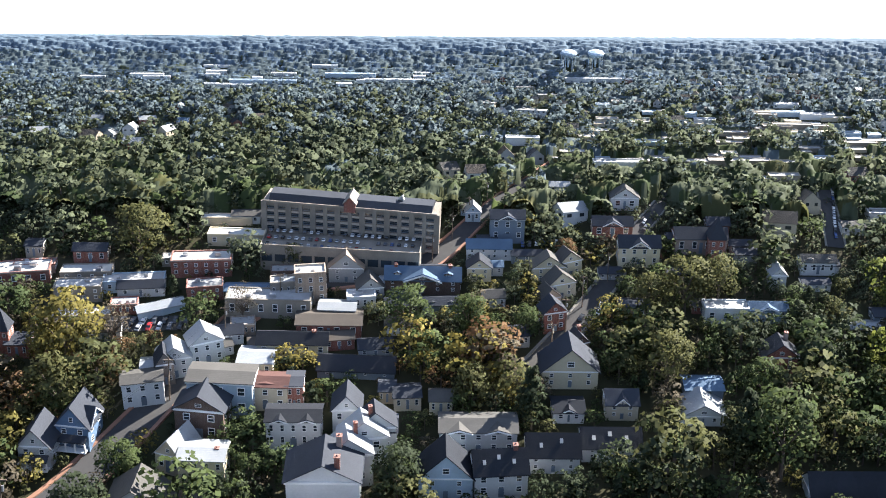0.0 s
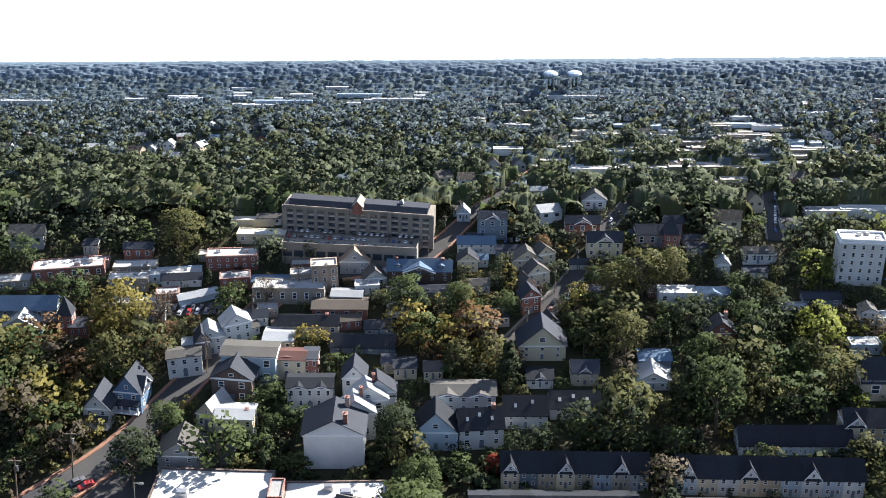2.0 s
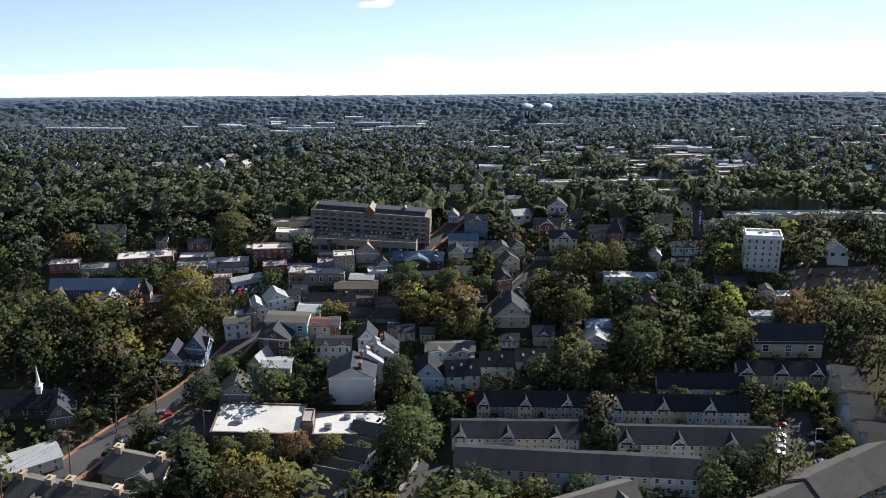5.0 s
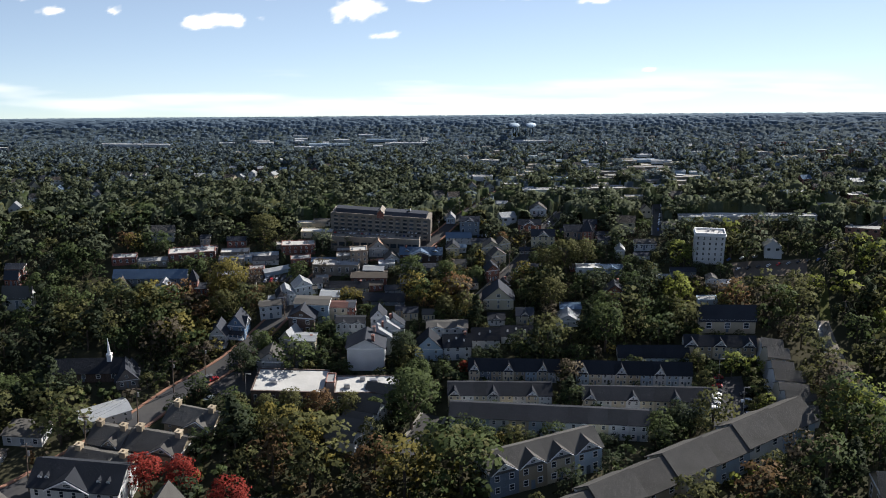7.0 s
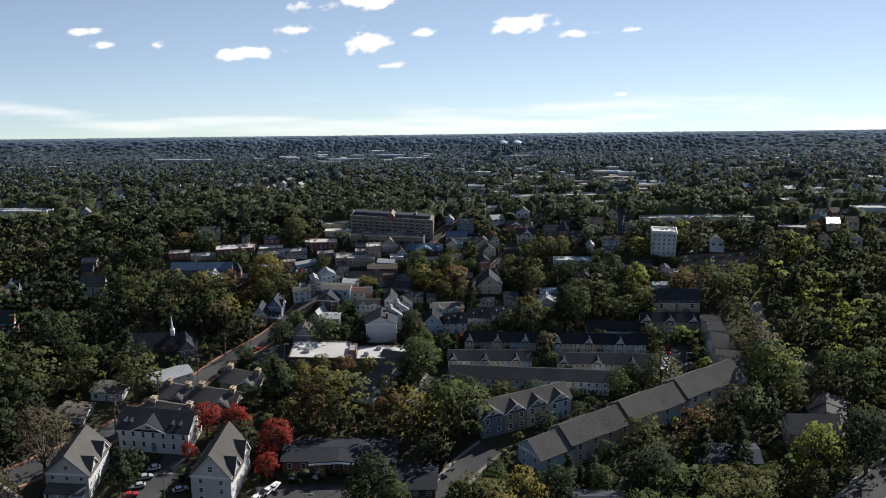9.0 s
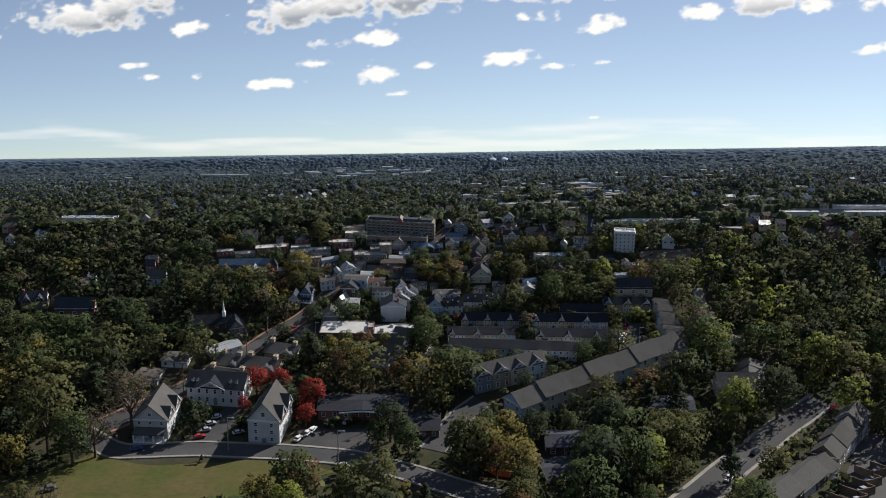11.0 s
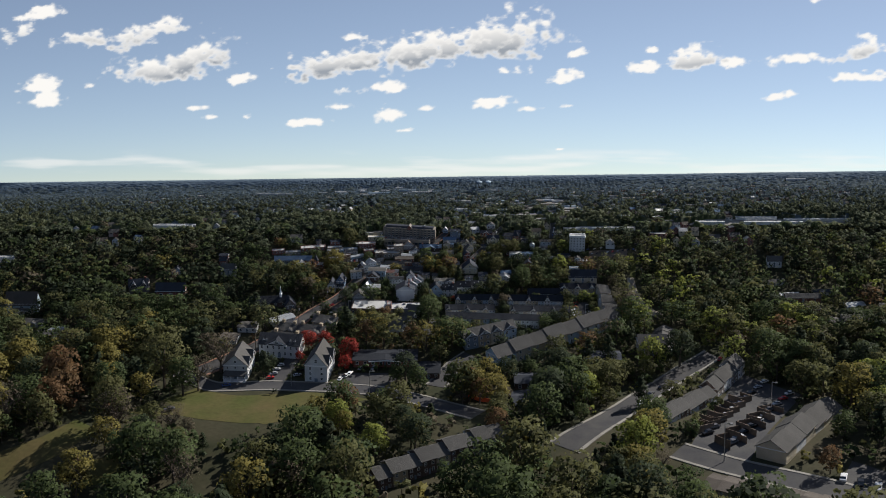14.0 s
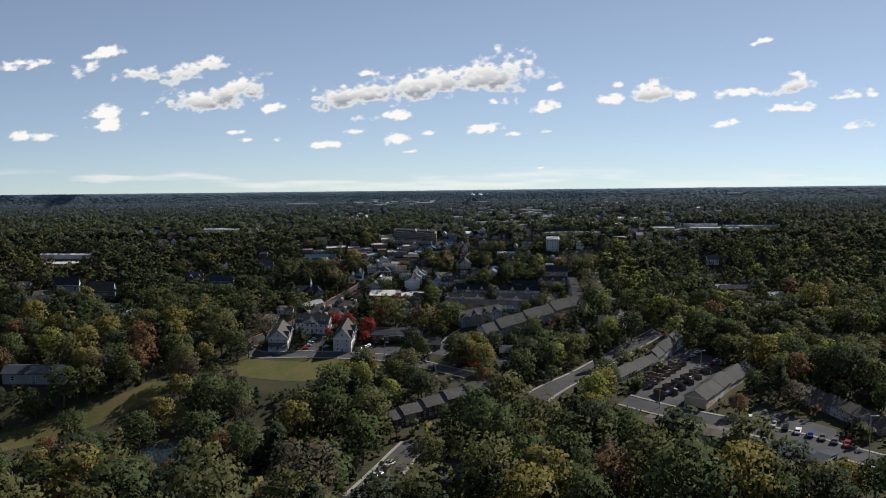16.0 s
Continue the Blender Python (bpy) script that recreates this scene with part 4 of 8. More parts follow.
patch("pond", ((-61.81, 10.88), (-48.08, 14.07), (-47.99, 22.95), (-60.07, 21.78)), M["water"], label="dark still pond with a muddy edge", category="pond", ragged=2.0, lift=0.1)
patch("lot_white_houses", ((-18.67, 63.15), (-9.92, 61.73), (-7.00, 66.72), (-15.52, 68.78)), M["asphalt"], label="asphalt car park behind the white house", category="car park")
patch("lot_brick", ((-16.07, 59.78), (-6.62, 59.13), (-8.78, 68.74), (-18.79, 68.79)), M["asphalt"], label="asphalt car park in front of the brick shop", category="car park")
patch("lot_houses", ((-33.84, 63.81), (-29.63, 63.20), (-26.53, 74.28), (-29.45, 74.62)), M["asphalt"], label="asphalt drive with parked cars", category="car park")
patch("lot_complex", ((27.72, 87.81), (32.16, 88.47), (32.65, 96.03), (29.88, 95.81)), M["asphalt"], label="asphalt car park between the town houses", category="car park")
patch("lot_east", ((42.68, 32.06), (52.61, 29.17), (69.23, 59.47), (59.39, 68.74)), M["asphalt"], label="long asphalt car park full of parked cars", category="car park")
patch("lot_south", ((63.14, 16.27), (81.04, 2.74), (82.29, 14.57), (69.29, 27.93)), M["asphalt"], label="asphalt car park beside the row houses", category="car park")
patch("lot_flat_roof", ((-23.24, 92.83), (-18.61, 92.15), (-15.92, 96.24), (-20.59, 96.60)), M["asphalt"], label="asphalt car park beside the flat-roofed hall", category="car park")
patch("lot_building_site", ((34.20, 110.6), (43.0, 111.4), (43.4, 113.6), (34.30, 113.0)), M["dirt"], label="bare brown building ground beside the white block", category="building site", ragged=0.6)
# pale concrete stands in for the glints of parked cars
patch("lot_far", ((56.7, 121.2), (95.4, 121.0), (94.6, 122.7), (63.0, 123.5)), M["concrete"], label="wide car park far across the woods, pale for glinting cars", category="car park", ragged=0.5, n=20)
patch("lot_downtown", ((-21.95, 109.70), (-16.20, 110.00), (-16.02, 111.07), (-21.71, 110.99)), M["asphalt"], label="car park full of cars behind the shops", category="car park")
strip("creek_bank", [(42.9, 104.5), (42.9, 101.0), (43.2, 98.0), (44.2, 94.6), (45.8, 92.2), (47.6, 90.6)], 5.5, M["stone"], 0.05, label="bare stony creek bank with pale gravel", category="creek bank", step=0.6)
strip("creek_path", [(43.9, 112.4), (44.4, 109.8), (43.8, 107.0), (43.4, 104.5)], 4.2, M["lawn"], 0.06, label="mown grass path beside the creek", category="lawn", step=0.6)
strip("creek_water", [(42.6, 104.2), (42.34, 102.2), (42.23, 98.8), (42.8, 95.1), (43.8, 92.7), (45.4, 91.3)], 1.5, M["creek"], 0.11, label="shallow creek glinting over stones", category="creek", step=0.5)

# town houses in rows
row_of_houses(2.32, 86.93, 21.61, 85.68, 2.92, 1.85, 1.18, 10, ('w_white', 'w_paleblue', 'w_white', 'w_beige', 'w_paleblue', 'w_white', 'w_white', 'w_cream', 'w_white', 'w_white'), "r_black", "pale two-storey town house with a black shingle roof", "rows of town houses", gable_every=0)
row_of_houses(4.17, 94.61, 13.58, 94.53, 2.48, 1.25, 1.17, 8, ('w_beige', 'w_slate', 'w_tan', 'w_cream', 'w_tan', 'w_paleblue', 'w_beige', 'w_grey'), "r_black", "two-storey town house with a black roof and white front gable", "rows of town houses", gable_every=3)
row_of_houses(15.28, 94.20, 27.14, 93.97, 2.51, 1.33, 1.24, 9, ('w_paleblue', 'w_beige', 'w_white', 'w_beige', 'w_tan', 'w_paleblue', 'w_white', 'w_paleblue', 'w_white'), "r_black", "two-storey town house with a black roof and white front gable", "rows of town houses", gable_every=3)
row_of_houses(2.10, 91.01, 12.56, 91.00, 2.67, 1.29, 1.10, 8, ('w_beige', 'w_white', 'w_beige', 'w_grey', 'w_cream', 'w_white', 'w_beige', 'w_white'), "r_black", "cream two-storey town house with a black roof", "rows of town houses", gable_every=3)
row_of_houses(15.65, 90.31, 28.42, 90.09, 2.71, 1.42, 1.15, 9, ('w_beige', 'w_white', 'w_beige', 'w_white', 'w_cream', 'w_beige', 'w_tan', 'w_grey', 'w_slate'), "r_black", "beige two-storey town house with a black roof and gables", "rows of town houses", gable_every=3)
row_of_houses(19.95, 97.53, 27.43, 97.60, 2.32, 0.68, 1.18, 6, ('w_paleblue', 'w_green', 'w_paleblue'), "r_black", "town house mostly hidden behind the next row", "rows of town houses", gable_every=0)
row_of_houses(26.94, 98.27, 34.47, 98.11, 2.29, 1.55, 1.06, 5, ('w_beige', 'w_tan', 'w_beige'), "r_black", "beige town house with a black roof", "rows of town houses", gable_every=2)
row_of_houses(12.70, 69.75, 37.60, 86.00, 4.2, 2.72, 1.97, 7, ('w_paleblue', 'w_beige', 'w_tan', 'w_beige', 'w_paleblue', 'w_white'), "r_grey", "attached town house with a grey shingle roof", "rows of town houses", gable_every=0, step=0.09)
row_of_houses(6.23, 76.93, 16.71, 81.35, 3.63, 2.73, 1.59, 4, ('w_slate', 'w_tan', 'w_beige', 'w_paleblue'), "r_grey", "attached town house with grey roof and small gables", "rows of town houses", gable_every=1)
row_of_houses(38.6, 88.0, 37.2, 100.0, 3.2, 1.8, 0.6, 7, ('w_white', 'w_grey', 'w_beige'), "r_grey", "attached town house seen along its row", "rows of town houses", gable_every=0, step=0.16, ridge="y")
row_of_houses(-6.60, 82.99, -2.45, 91.44, 3.2, 1.7, 0.6, 6, ('w_white', 'w_cream', 'w_white'), "r_grey", "attached white town house with sunlit front", "rows of town houses", gable_every=0, step=0.16, ridge="y")
row_of_houses(47.4, 74.8, 49.2, 82.5, 4.2, 1.35, 1.2, 4, ('w_beige', 'w_slate'), "r_grey", "row house with a ribbed grey roof", "rows of town houses", gable_every=0)
row_of_houses(53.2, 57.9, 60.5, 68.6, 4.5, 2.43, 1.74, 4, ('w_darkbrick', 'w_white'), "r_grey", "brick row house with a grey roof beside the car park", "brick row houses round the car parks", gable_every=0, step=0.13)
row_of_houses(42.5, 45.0, 52.75, 56.2, 5.0, 2.06, 1.56, 5, ('w_white', 'w_darkbrick'), "r_grey", "white row house with a grey roof and fenced yard", "brick row houses round the car parks", gable_every=0, step=0.13)
row_of_houses(69.50, 51.35, 54.33, 30.70, 6.37, 2.53, 1.89, 6, ('w_white', 'w_beige'), "r_grey", "row house with a grey roof, backing on the car park", "brick row houses round the car parks", gable_every=0, step=0.13)
row_of_houses(77.48, 31.65, 89.78, 10.10, 6.38, 2.12, 1.48, 9, ('w_darkbrick', 'w_white', 'w_tanbrick'), "r_brown", "row house with a brown roof", "brick row houses round the car parks", gable_every=0, step=0.13)
row_of_houses(42.87, 18.64, 60.30, 8.41, 6.76, 1.84, 0.93, 8, ('w_darkbrick', 'w_tan'), "r_brown", "low brick row house beside the road", "brick row houses round the car parks", gable_every=0)
row_of_houses(59.98, 1.82, 72.79, -8.99, 7.67, 3.01, 0.95, 6, ('w_white', 'w_slate', 'w_darkbrick'), "r_dark", "row house with dark roof below the road", "brick row houses round the car parks", gable_every=0, step=0.13)
row_of_houses(-8.27, 25.00, 12.76, 37.61, 5.83, 2.45, 1.63, 9, ('w_darkbrick', 'w_tan', 'w_darkbrick'), "r_grey", "brick row house with white party-wall lines", "brick row houses round the car parks", gable_every=0, step=0.13)
row_of_houses(-23.87, 2.34, -17.75, 14.26, 7.75, 1.81, 1.71, 5, ('w_darkbrick', 'w_beige'), "r_grey", "row house with a pale grey roof among trees", "brick row houses round the car parks", gable_every=0, step=0.13)

# white houses, shop and church at the foot of the hill
house("white_house", -38.15, 69.6, 4.7, 6.2, 3.05, 2.1, -4.0, "w_white", "r_grey", "y", label="large white clapboard house with dark porch and side gables", rows=3, cols=3, side=5, porch=1, cross=2)
house("white_house", -30.67, 76.57, 8.2, 4.4, 2.87, 2.0, -6.9, "w_white", "r_black", "x", label="long white house with black roof, broad gable and four dormers", rows=2, cols=7, side=3, gables=1, gable_at=-0.06, dormer_at=(-0.41, -0.33, 0.26, 0.37))
house("white_house", -22.26, 68.7, 4.4, 6.6, 3.6, 2.6, -7.0, "w_white", "r_grey", "y", label="tall white gabled house with a grey roof and two side gables", rows=3, cols=2, side=5, cross=2)
house("brick_shop", -9.66, 73.20, 12.46, 4.47, 1.41, 0.68, -0.2, "w_brick", "r_black", "x", label="long low brick shop with a dark hipped roof", rows=1, cols=8, gables=1)
house("dark_house", -0.98, 69.07, 4.25, 4.75, 1.29, 0.91, -0.3, "w_darkbrick", "r_black", "x", label="low dark house beside the car park", rows=1, cols=3)
house("low_house", 17.45, 57.56, 5.46, 5.49, 1.05, 1.02, 13.1, "w_darkbrick", "r_dark", "x", label="low brick building half hidden by trees", rows=1, cols=3)
house("church", -35.91, 95.66, 7.76, 3.52, 1.04, 1.34, 2.8, "w_darkbrick", "r_black", "x", label="long church hall with a dark roof", rows=1, cols=5)
house("chapel", -31.3, 94.6, 2.3, 2.4, 0.9, 1.35, 14.0, "w_darkbrick", "r_dark", "y", label="small white gabled church front", rows=1, cols=2)
house("condominium_house", -30.20, 80.57, 6.34, 3.65, 1.35, 1.5, -14, "w_tan", "r_grey", "x", label="tan condominium house with grey shingle roof and square chimneys", rows=2, cols=4, chimneys=2, stack="w_tan", gables=1, gable_at=0.2, group='tan condominium houses with chimneys')
house("condominium_house", -25.35, 83.44, 5.53, 3.48, 1.4, 1.55, -14, "w_tan", "r_grey", "x", label="tan condominium house with grey shingle roof and square chimneys", rows=2, cols=4, chimneys=2, stack="w_tan", gables=1, gable_at=0.2, group='tan condominium houses with chimneys')
house("condominium_house", -22.77, 87.40, 5.05, 3.24, 1.4, 1.5, -16, "w_tan", "r_grey", "x", label="tan condominium house with grey shingle roof and square chimneys", rows=2, cols=4, chimneys=2, stack="w_tan", gables=1, gable_at=0.2, group='tan condominium houses with chimneys')
house("condominium_house", -30.15, 84.34, 3.48, 3.42, 1.4, 1.5, -16, "w_tan", "r_grey", "x", label="tan condominium house with grey shingle roof and square chimneys", rows=2, cols=4, chimneys=2, stack="w_tan", gables=1, gable_at=0.2, group='tan condominium houses with chimneys')
house("white_house", -32.14, 88.47, 4.79, 2.58, 1.25, 0.62, 30.8, "w_white", "r_silver", "x", label="white house with a sunlit silver roof", rows=2, cols=4)
house("white_house", -38.85, 85.53, 3.90, 2.73, 1.22, 0.34, -3.9, "w_white", "r_grey", "x", label="small white house behind trees", rows=1, cols=3)
house("grey_house", -41.95, 81.22, 3.45, 3.27, 0.95, 0.62, -7.3, "w_grey", "r_brown", "x", label="low house under the trees", rows=1, cols=3)
flat_block("flat_roofed_hall", -14.0, 92.9, 7.4, 4.4, 1.84, -2.0, "w_darkbrick", "flat_white", label="long low brick hall with a bright white flat roof", rows=1, cols=8, side=4, units=1)
flat_block("flat_roofed_annex", -6.2, 92.5, 6.4, 3.3, 1.72, 1.5, "w_darkbrick", "flat_white", label="low brick annex with a bright white flat roof", rows=1, cols=6, side=3, units=3)
flat_block("brick_stair_tower", -9.85, 92.7, 0.9, 1.8, 2.25, 0.0, "w_brick", "flat_grey", label="square red brick stair block between the flat roofs", rows=0, units=0)

# houses of the lower town
house("white_house", -6.60, 97.68, 3.89, 3.37, 2.54, 1.02, 0.5, "w_white", "r_dark", "y", label="tall white gable-ended house with a plain side wall", rows=0, chimneys=2)
house("white_house", -5.42, 99.49, 2.61, 1.81, 1.99, 1.04, 9.3, "w_white", "r_silver", "y", label="white house with a bright sunlit roof slope", rows=2, cols=2, chimneys=1)
house("white_house", -4.65, 100.81, 2.65, 1.76, 1.84, 1.05, 10.4, "w_white", "r_silver", "y", label="white house with a bright sunlit roof slope", rows=2, cols=2, chimneys=1)
house("white_house", -4.02, 101.73, 2.30, 1.72, 1.68, 0.97, 6.2, "w_white", "r_dark", "y", label="white house with dark roof in a stepped row", rows=2, cols=2)
house("white_house", -8.65, 102.13, 3.10, 2.14, 1.77, 0.49, 0.5, "w_white", "r_black", "x", label="white double house with bay windows and two gables", rows=2, cols=5, gables=2)
house("white_house", -5.70, 103.06, 1.61, 2.09, 1.70, 0.89, 0.4, "w_white", "r_dark", "y", label="narrow white house with a tall gable", rows=2, cols=2)
house("grey_house", -3.84, 102.06, 2.08, 2.14, 1.24, 0.58, 0.5, "w_grey", "r_dark", "x", label="grey house with dark roof and white gable", rows=2, cols=3, gables=1)
house("brick_house", -13.94, 102.70, 2.83, 2.32, 1.96, 0.89, -6.6, "w_darkbrick", "r_dark", "y", label="dark brick house with a white-trimmed gable", rows=2, cols=2)
house("pale_house", -13.04, 104.34, 3.78, 2.43, 2.34, 0.30, -3.1, "w_paleblue", "r_grey", "x", label="large pale blue-grey house with a low roof", rows=2, cols=3)
house("cream_house", -13.42, 99.58, 2.53, 2.28, 1.64, 0.34, -2.1, "w_cream", "r_silver", "x", label="cream clapboard house with a pale metal roof", rows=2, cols=4, chimneys=1)
house("beige_house", -15.05, 100.43, 1.59, 2.69, 1.13, 0.96, -20.7, "w_beige", "r_silver", "y", label="beige house with a bright sunlit roof", rows=1, cols=2)
house("grey_house", -16.59, 97.13, 2.85, 2.91, 1.18, 1.01, -1.8, "w_grey", "r_grey", "y", label="grey shingled house with a steep gable", rows=2, cols=2, wing=0.7)
house("white_house", -22.75, 100.73, 1.78, 2.67, 1.40, 1.05, -3.2, "w_white", "r_dark", "y", label="narrow white gabled house", rows=2, cols=2, porch=1)
house("blue_house", -20.9, 102.03, 1.9, 2.6, 1.5, 1.2, -8.0, "w_blue", "r_dark", "y", label="dark blue gabled house with side gable and sunlit roof", rows=2, cols=2, porch=1, cross=1)
house("pale_house", -31.30, 95.59, 1.09, 2.49, 0.84, 0.67, 0.5, "w_paleblue", "r_dark", "y", label="small pale house at the tree line", rows=1, cols=2)
house("white_house", -17.82, 104.90, 2.38, 1.78, 1.55, 0.37, 11.9, "w_white", "r_grey", "x", label="white two-storey street house", rows=2, cols=3)
house("white_house", -16.34, 106.98, 1.93, 1.87, 1.29, 0.74, 14.9, "w_white", "r_silver", "y", label="white street house with bright roof", rows=2, cols=2)
house("white_house", -14.64, 108.02, 2.00, 1.81, 1.49, 0.75, 21.7, "w_white", "r_silver", "y", label="white street house with sunlit gable roof", rows=2, cols=3, dormers=0)
house("brick_house", -16.81, 106.42, 1.05, 1.71, 1.38, 0.74, 13.6, "w_darkbrick", "r_dark", "y", label="narrow dark brick street house", rows=2, cols=2)
house("cream_house", -9.38, 108.74, 4.31, 1.96, 0.84, 0.65, 0.3, "w_cream", "r_black", "x", label="long cream house with a black roof", rows=1, cols=5, chimneys=1)
house("grey_house", -11.41, 107.28, 2.10, 2.24, 0.92, 0.42, -2.9, "w_beige", "r_silver", "x", label="house with a pale hipped roof", rows=1, cols=3)
house("mauve_house", -10.52, 104.78, 2.60, 1.99, 1.54, 0.44, -2.2, "w_beige", "r_red", "x", label="beige house with a dull red roof and dormer", rows=2, cols=3, dormers=1)
house("brick_house", -8.87, 104.85, 1.00, 1.99, 1.54, 0.25, 0.4, "w_brick", "r_dark", "x", label="narrow red brick house", rows=2, cols=2)
house("brown_house", -7.26, 110.34, 4.03, 2.39, 0.85, 0.42, 0.3, "w_brick", "r_brown", "x", label="brown brick house with a broad roof", rows=1, cols=4)
house("white_house", -6.81, 111.33, 2.31, 1.64, 0.77, 0.31, -2.7, "w_white", "r_silver", "x", label="small white house with bright roof", rows=1, cols=3)
house("slate_house", -5.37, 107.27, 4.64, 2.24, 0.46, 0.79, -2.6, "w_slate", "r_black", "x", label="low house with a broad black roof in shade", rows=1, cols=4)
house("white_house", 1.82, 101.99, 4.37, 2.37, 1.41, 0.56, 0.5, "w_white", "r_grey", "x", label="white house with a grey roof and front gables", rows=2, cols=5, gables=2)
house("dark_house", -0.05, 98.98, 2.96, 2.55, 1.29, 1.46, 0.5, "w_paleblue", "r_black", "y", label="steep gabled house with a black roof", rows=2, cols=2)
house("dark_house", 2.92, 99.11, 2.93, 2.54, 1.55, 1.21, 4.9, "w_white", "r_black", "x", label="house with a broad black roof and skylights", rows=2, cols=3, skylights=3, chimneys=1)
house("dark_house", 5.99, 100.80, 2.97, 2.44, 1.05, 1.15, 0.5, "w_white", "r_black", "x", label="house with a black roof and skylights", rows=2, cols=3, skylights=2)
house("dark_house", 9.36, 101.60, 3.34, 2.39, 0.88, 0.99, 0.5, "w_white", "r_black", "x", label="house with a black roof and white gable edge", rows=2, cols=3, skylights=3)
house("small_house", 7.17, 104.17, 1.84, 2.03, 0.63, 0.52, 0.4, "w_white", "r_black", "x", label="small white house with black roof and gable", rows=1, cols=2, gables=1)
house("small_house", 10.31, 104.42, 1.89, 2.01, 0.99, 0.79, 0.4, "w_beige", "r_dark", "x", label="narrow house with twin gables", rows=2, cols=2, gables=1)
house("cream_house", 7.44, 106.84, 3.35, 2.66, 1.10, 1.47, 0.4, "w_cream", "r_dark", "y", label="large cream gabled house", rows=2, cols=3)
house("white_shed", 15.03, 104.21, 2.60, 2.44, 0.54, 0.72, 0.4, "w_white", "r_silver", "y", label="white low building with a bright roof", rows=1, cols=2)
house("brick_house", 20.45, 107.94, 2.18, 1.82, 1.02, 0.84, 0.4, "w_brick", "r_dark", "y", label="red brick house with a tall chimney", rows=2, cols=2, chimneys=1)
house("slate_house", 15.42, 105.88, 2.28, 1.93, 0.64, 0.45, 0.4, "w_slate", "r_blue", "x", label="low house with a blue-grey metal roof", rows=0)

# shops and halls of the upper town
flat_block("brick_block", -8.62, 112.66, 1.98, 1.57, 2.32, 7.2, "w_tanbrick", "flat_white", label="tall tan brick block with a white roof", rows=3, cols=3)
flat_block("long_shop", -11.17, 111.71, 5.39, 1.95, 1.25, -1.0, "w_stone", "flat_grey", label="long low shop block with a grey roof", rows=1, cols=6, units=5)
flat_block("brick_block", -15.93, 114.84, 3.91, 1.75, 1.18, 3.9, "w_brick", "flat_white", label="red brick block with a pale roof", rows=2, cols=6)
flat_block("shop_block", -28.32, 113.97, 5.41, 2.12, 0.98, 8.1, "w_brick", "flat_white", label="shop block with white roofs", rows=1, cols=6, units=5)
flat_block("shop_block", -23.45, 112.61, 2.97, 1.57, 1.07, 4.9, "w_stone", "flat_grey", label="grey shop block among the trees", rows=2, cols=4)
flat_block("shop_block", -20.12, 113.52, 3.96, 1.52, 0.68, 5.6, "w_paleblue", "flat_grey", label="low pale shop block", rows=1, cols=4)
flat_block("shop_block", -15.42, 112.84, 2.31, 1.56, 0.97, 7.8, "w_brick", "flat_grey", label="small brick shop block", rows=2, cols=3)
flat_block("shop_block", -10.45, 114.13, 1.76, 1.18, 0.88, 4.3, "w_darkbrick", "flat_grey", label="small dark brick block", rows=2, cols=3)
flat_block("cream_block", -13.98, 117.24, 3.79, 1.32, 0.80, -1.9, "w_cream", "flat_white", label="low cream block beside the offices", rows=1, cols=4)
flat_block("shop_block", -23.32, 114.27, 3.31, 1.48, 0.59, 3.4, "w_stone", "flat_white", label="low flat-roofed shop block in the town", rows=1, cols=4, units=3)
flat_block("shop_block", -10.29, 112.77, 1.84, 1.24, 1.36, 5.9, "w_stone", "flat_grey", label="low flat-roofed shop block in the town", rows=1, cols=4, units=3)
flat_block("shop_block", -36.08, 113.04, 2.87, 1.55, 0.88, 5.2, "w_brick", "flat_white", label="low flat-roofed shop block in the town", rows=1, cols=4, units=3)
flat_block("shop_block", -32.67, 112.75, 3.47, 1.56, 0.68, 6.3, "w_stone", "flat_grey", label="low flat-roofed shop block in the town", rows=1, cols=4, units=3)
flat_block("shop_block", -20.34, 111.60, 1.71, 1.29, 0.67, 6.3, "w_brick", "flat_grey", label="low flat-roofed shop block in the town", rows=1, cols=4, units=3)
flat_block("shop_block", -22.97, 110.92, 3.79, 1.32, 0.48, 3.9, "w_stone", "flat_white", label="low flat-roofed shop block in the town", rows=1, cols=4, units=3)
flat_block("shop_block", -12.65, 110.11, 1.51, 1.36, 0.76, 7.1, "w_tanbrick", "flat_grey", label="low flat-roofed shop block in the town", rows=1, cols=4, units=3)
flat_block("shop_block", -5.38, 112.22, 1.83, 1.26, 0.87, 4.0, "w_white", "flat_grey", label="low flat-roofed shop block in the town", rows=1, cols=4, units=3)
flat_block("shop_block", -17.31, 115.51, 2.71, 1.12, 0.50, 4.2, "w_stone", "flat_white", label="low flat-roofed shop block in the town", rows=1, cols=4, units=3)
flat_block("shop_block", -26.83, 114.74, 2.68, 1.16, 0.59, 4.3, "w_brick", "flat_grey", label="low flat-roofed shop block in the town", rows=1, cols=4, units=3)
house("town_cottage", -12.66, 112.93, 3.01, 1.39, 0.49, 0.35, 0.2, "w_darkbrick", "r_blue", "x", label="small street house with a pitched roof", rows=1, cols=3, dormers=4)
house("town_cottage", -19.54, 113.02, 2.99, 1.39, 0.58, 0.44, 4.9, "w_white", "r_dark", "x", label="small street house with a pitched roof", rows=1, cols=3, dormers=0)
house("town_cottage", -2.77, 111.73, 2.16, 1.45, 0.67, 0.43, 3.4, "w_darkbrick", "r_dark", "x", label="small street house with a pitched roof", rows=1, cols=3, dormers=0)
house("town_cottage", -0.25, 111.86, 2.40, 1.44, 0.67, 0.43, 3.1, "w_slate", "r_dark", "x", label="small street house with a pitched roof", rows=1, cols=3, dormers=2)
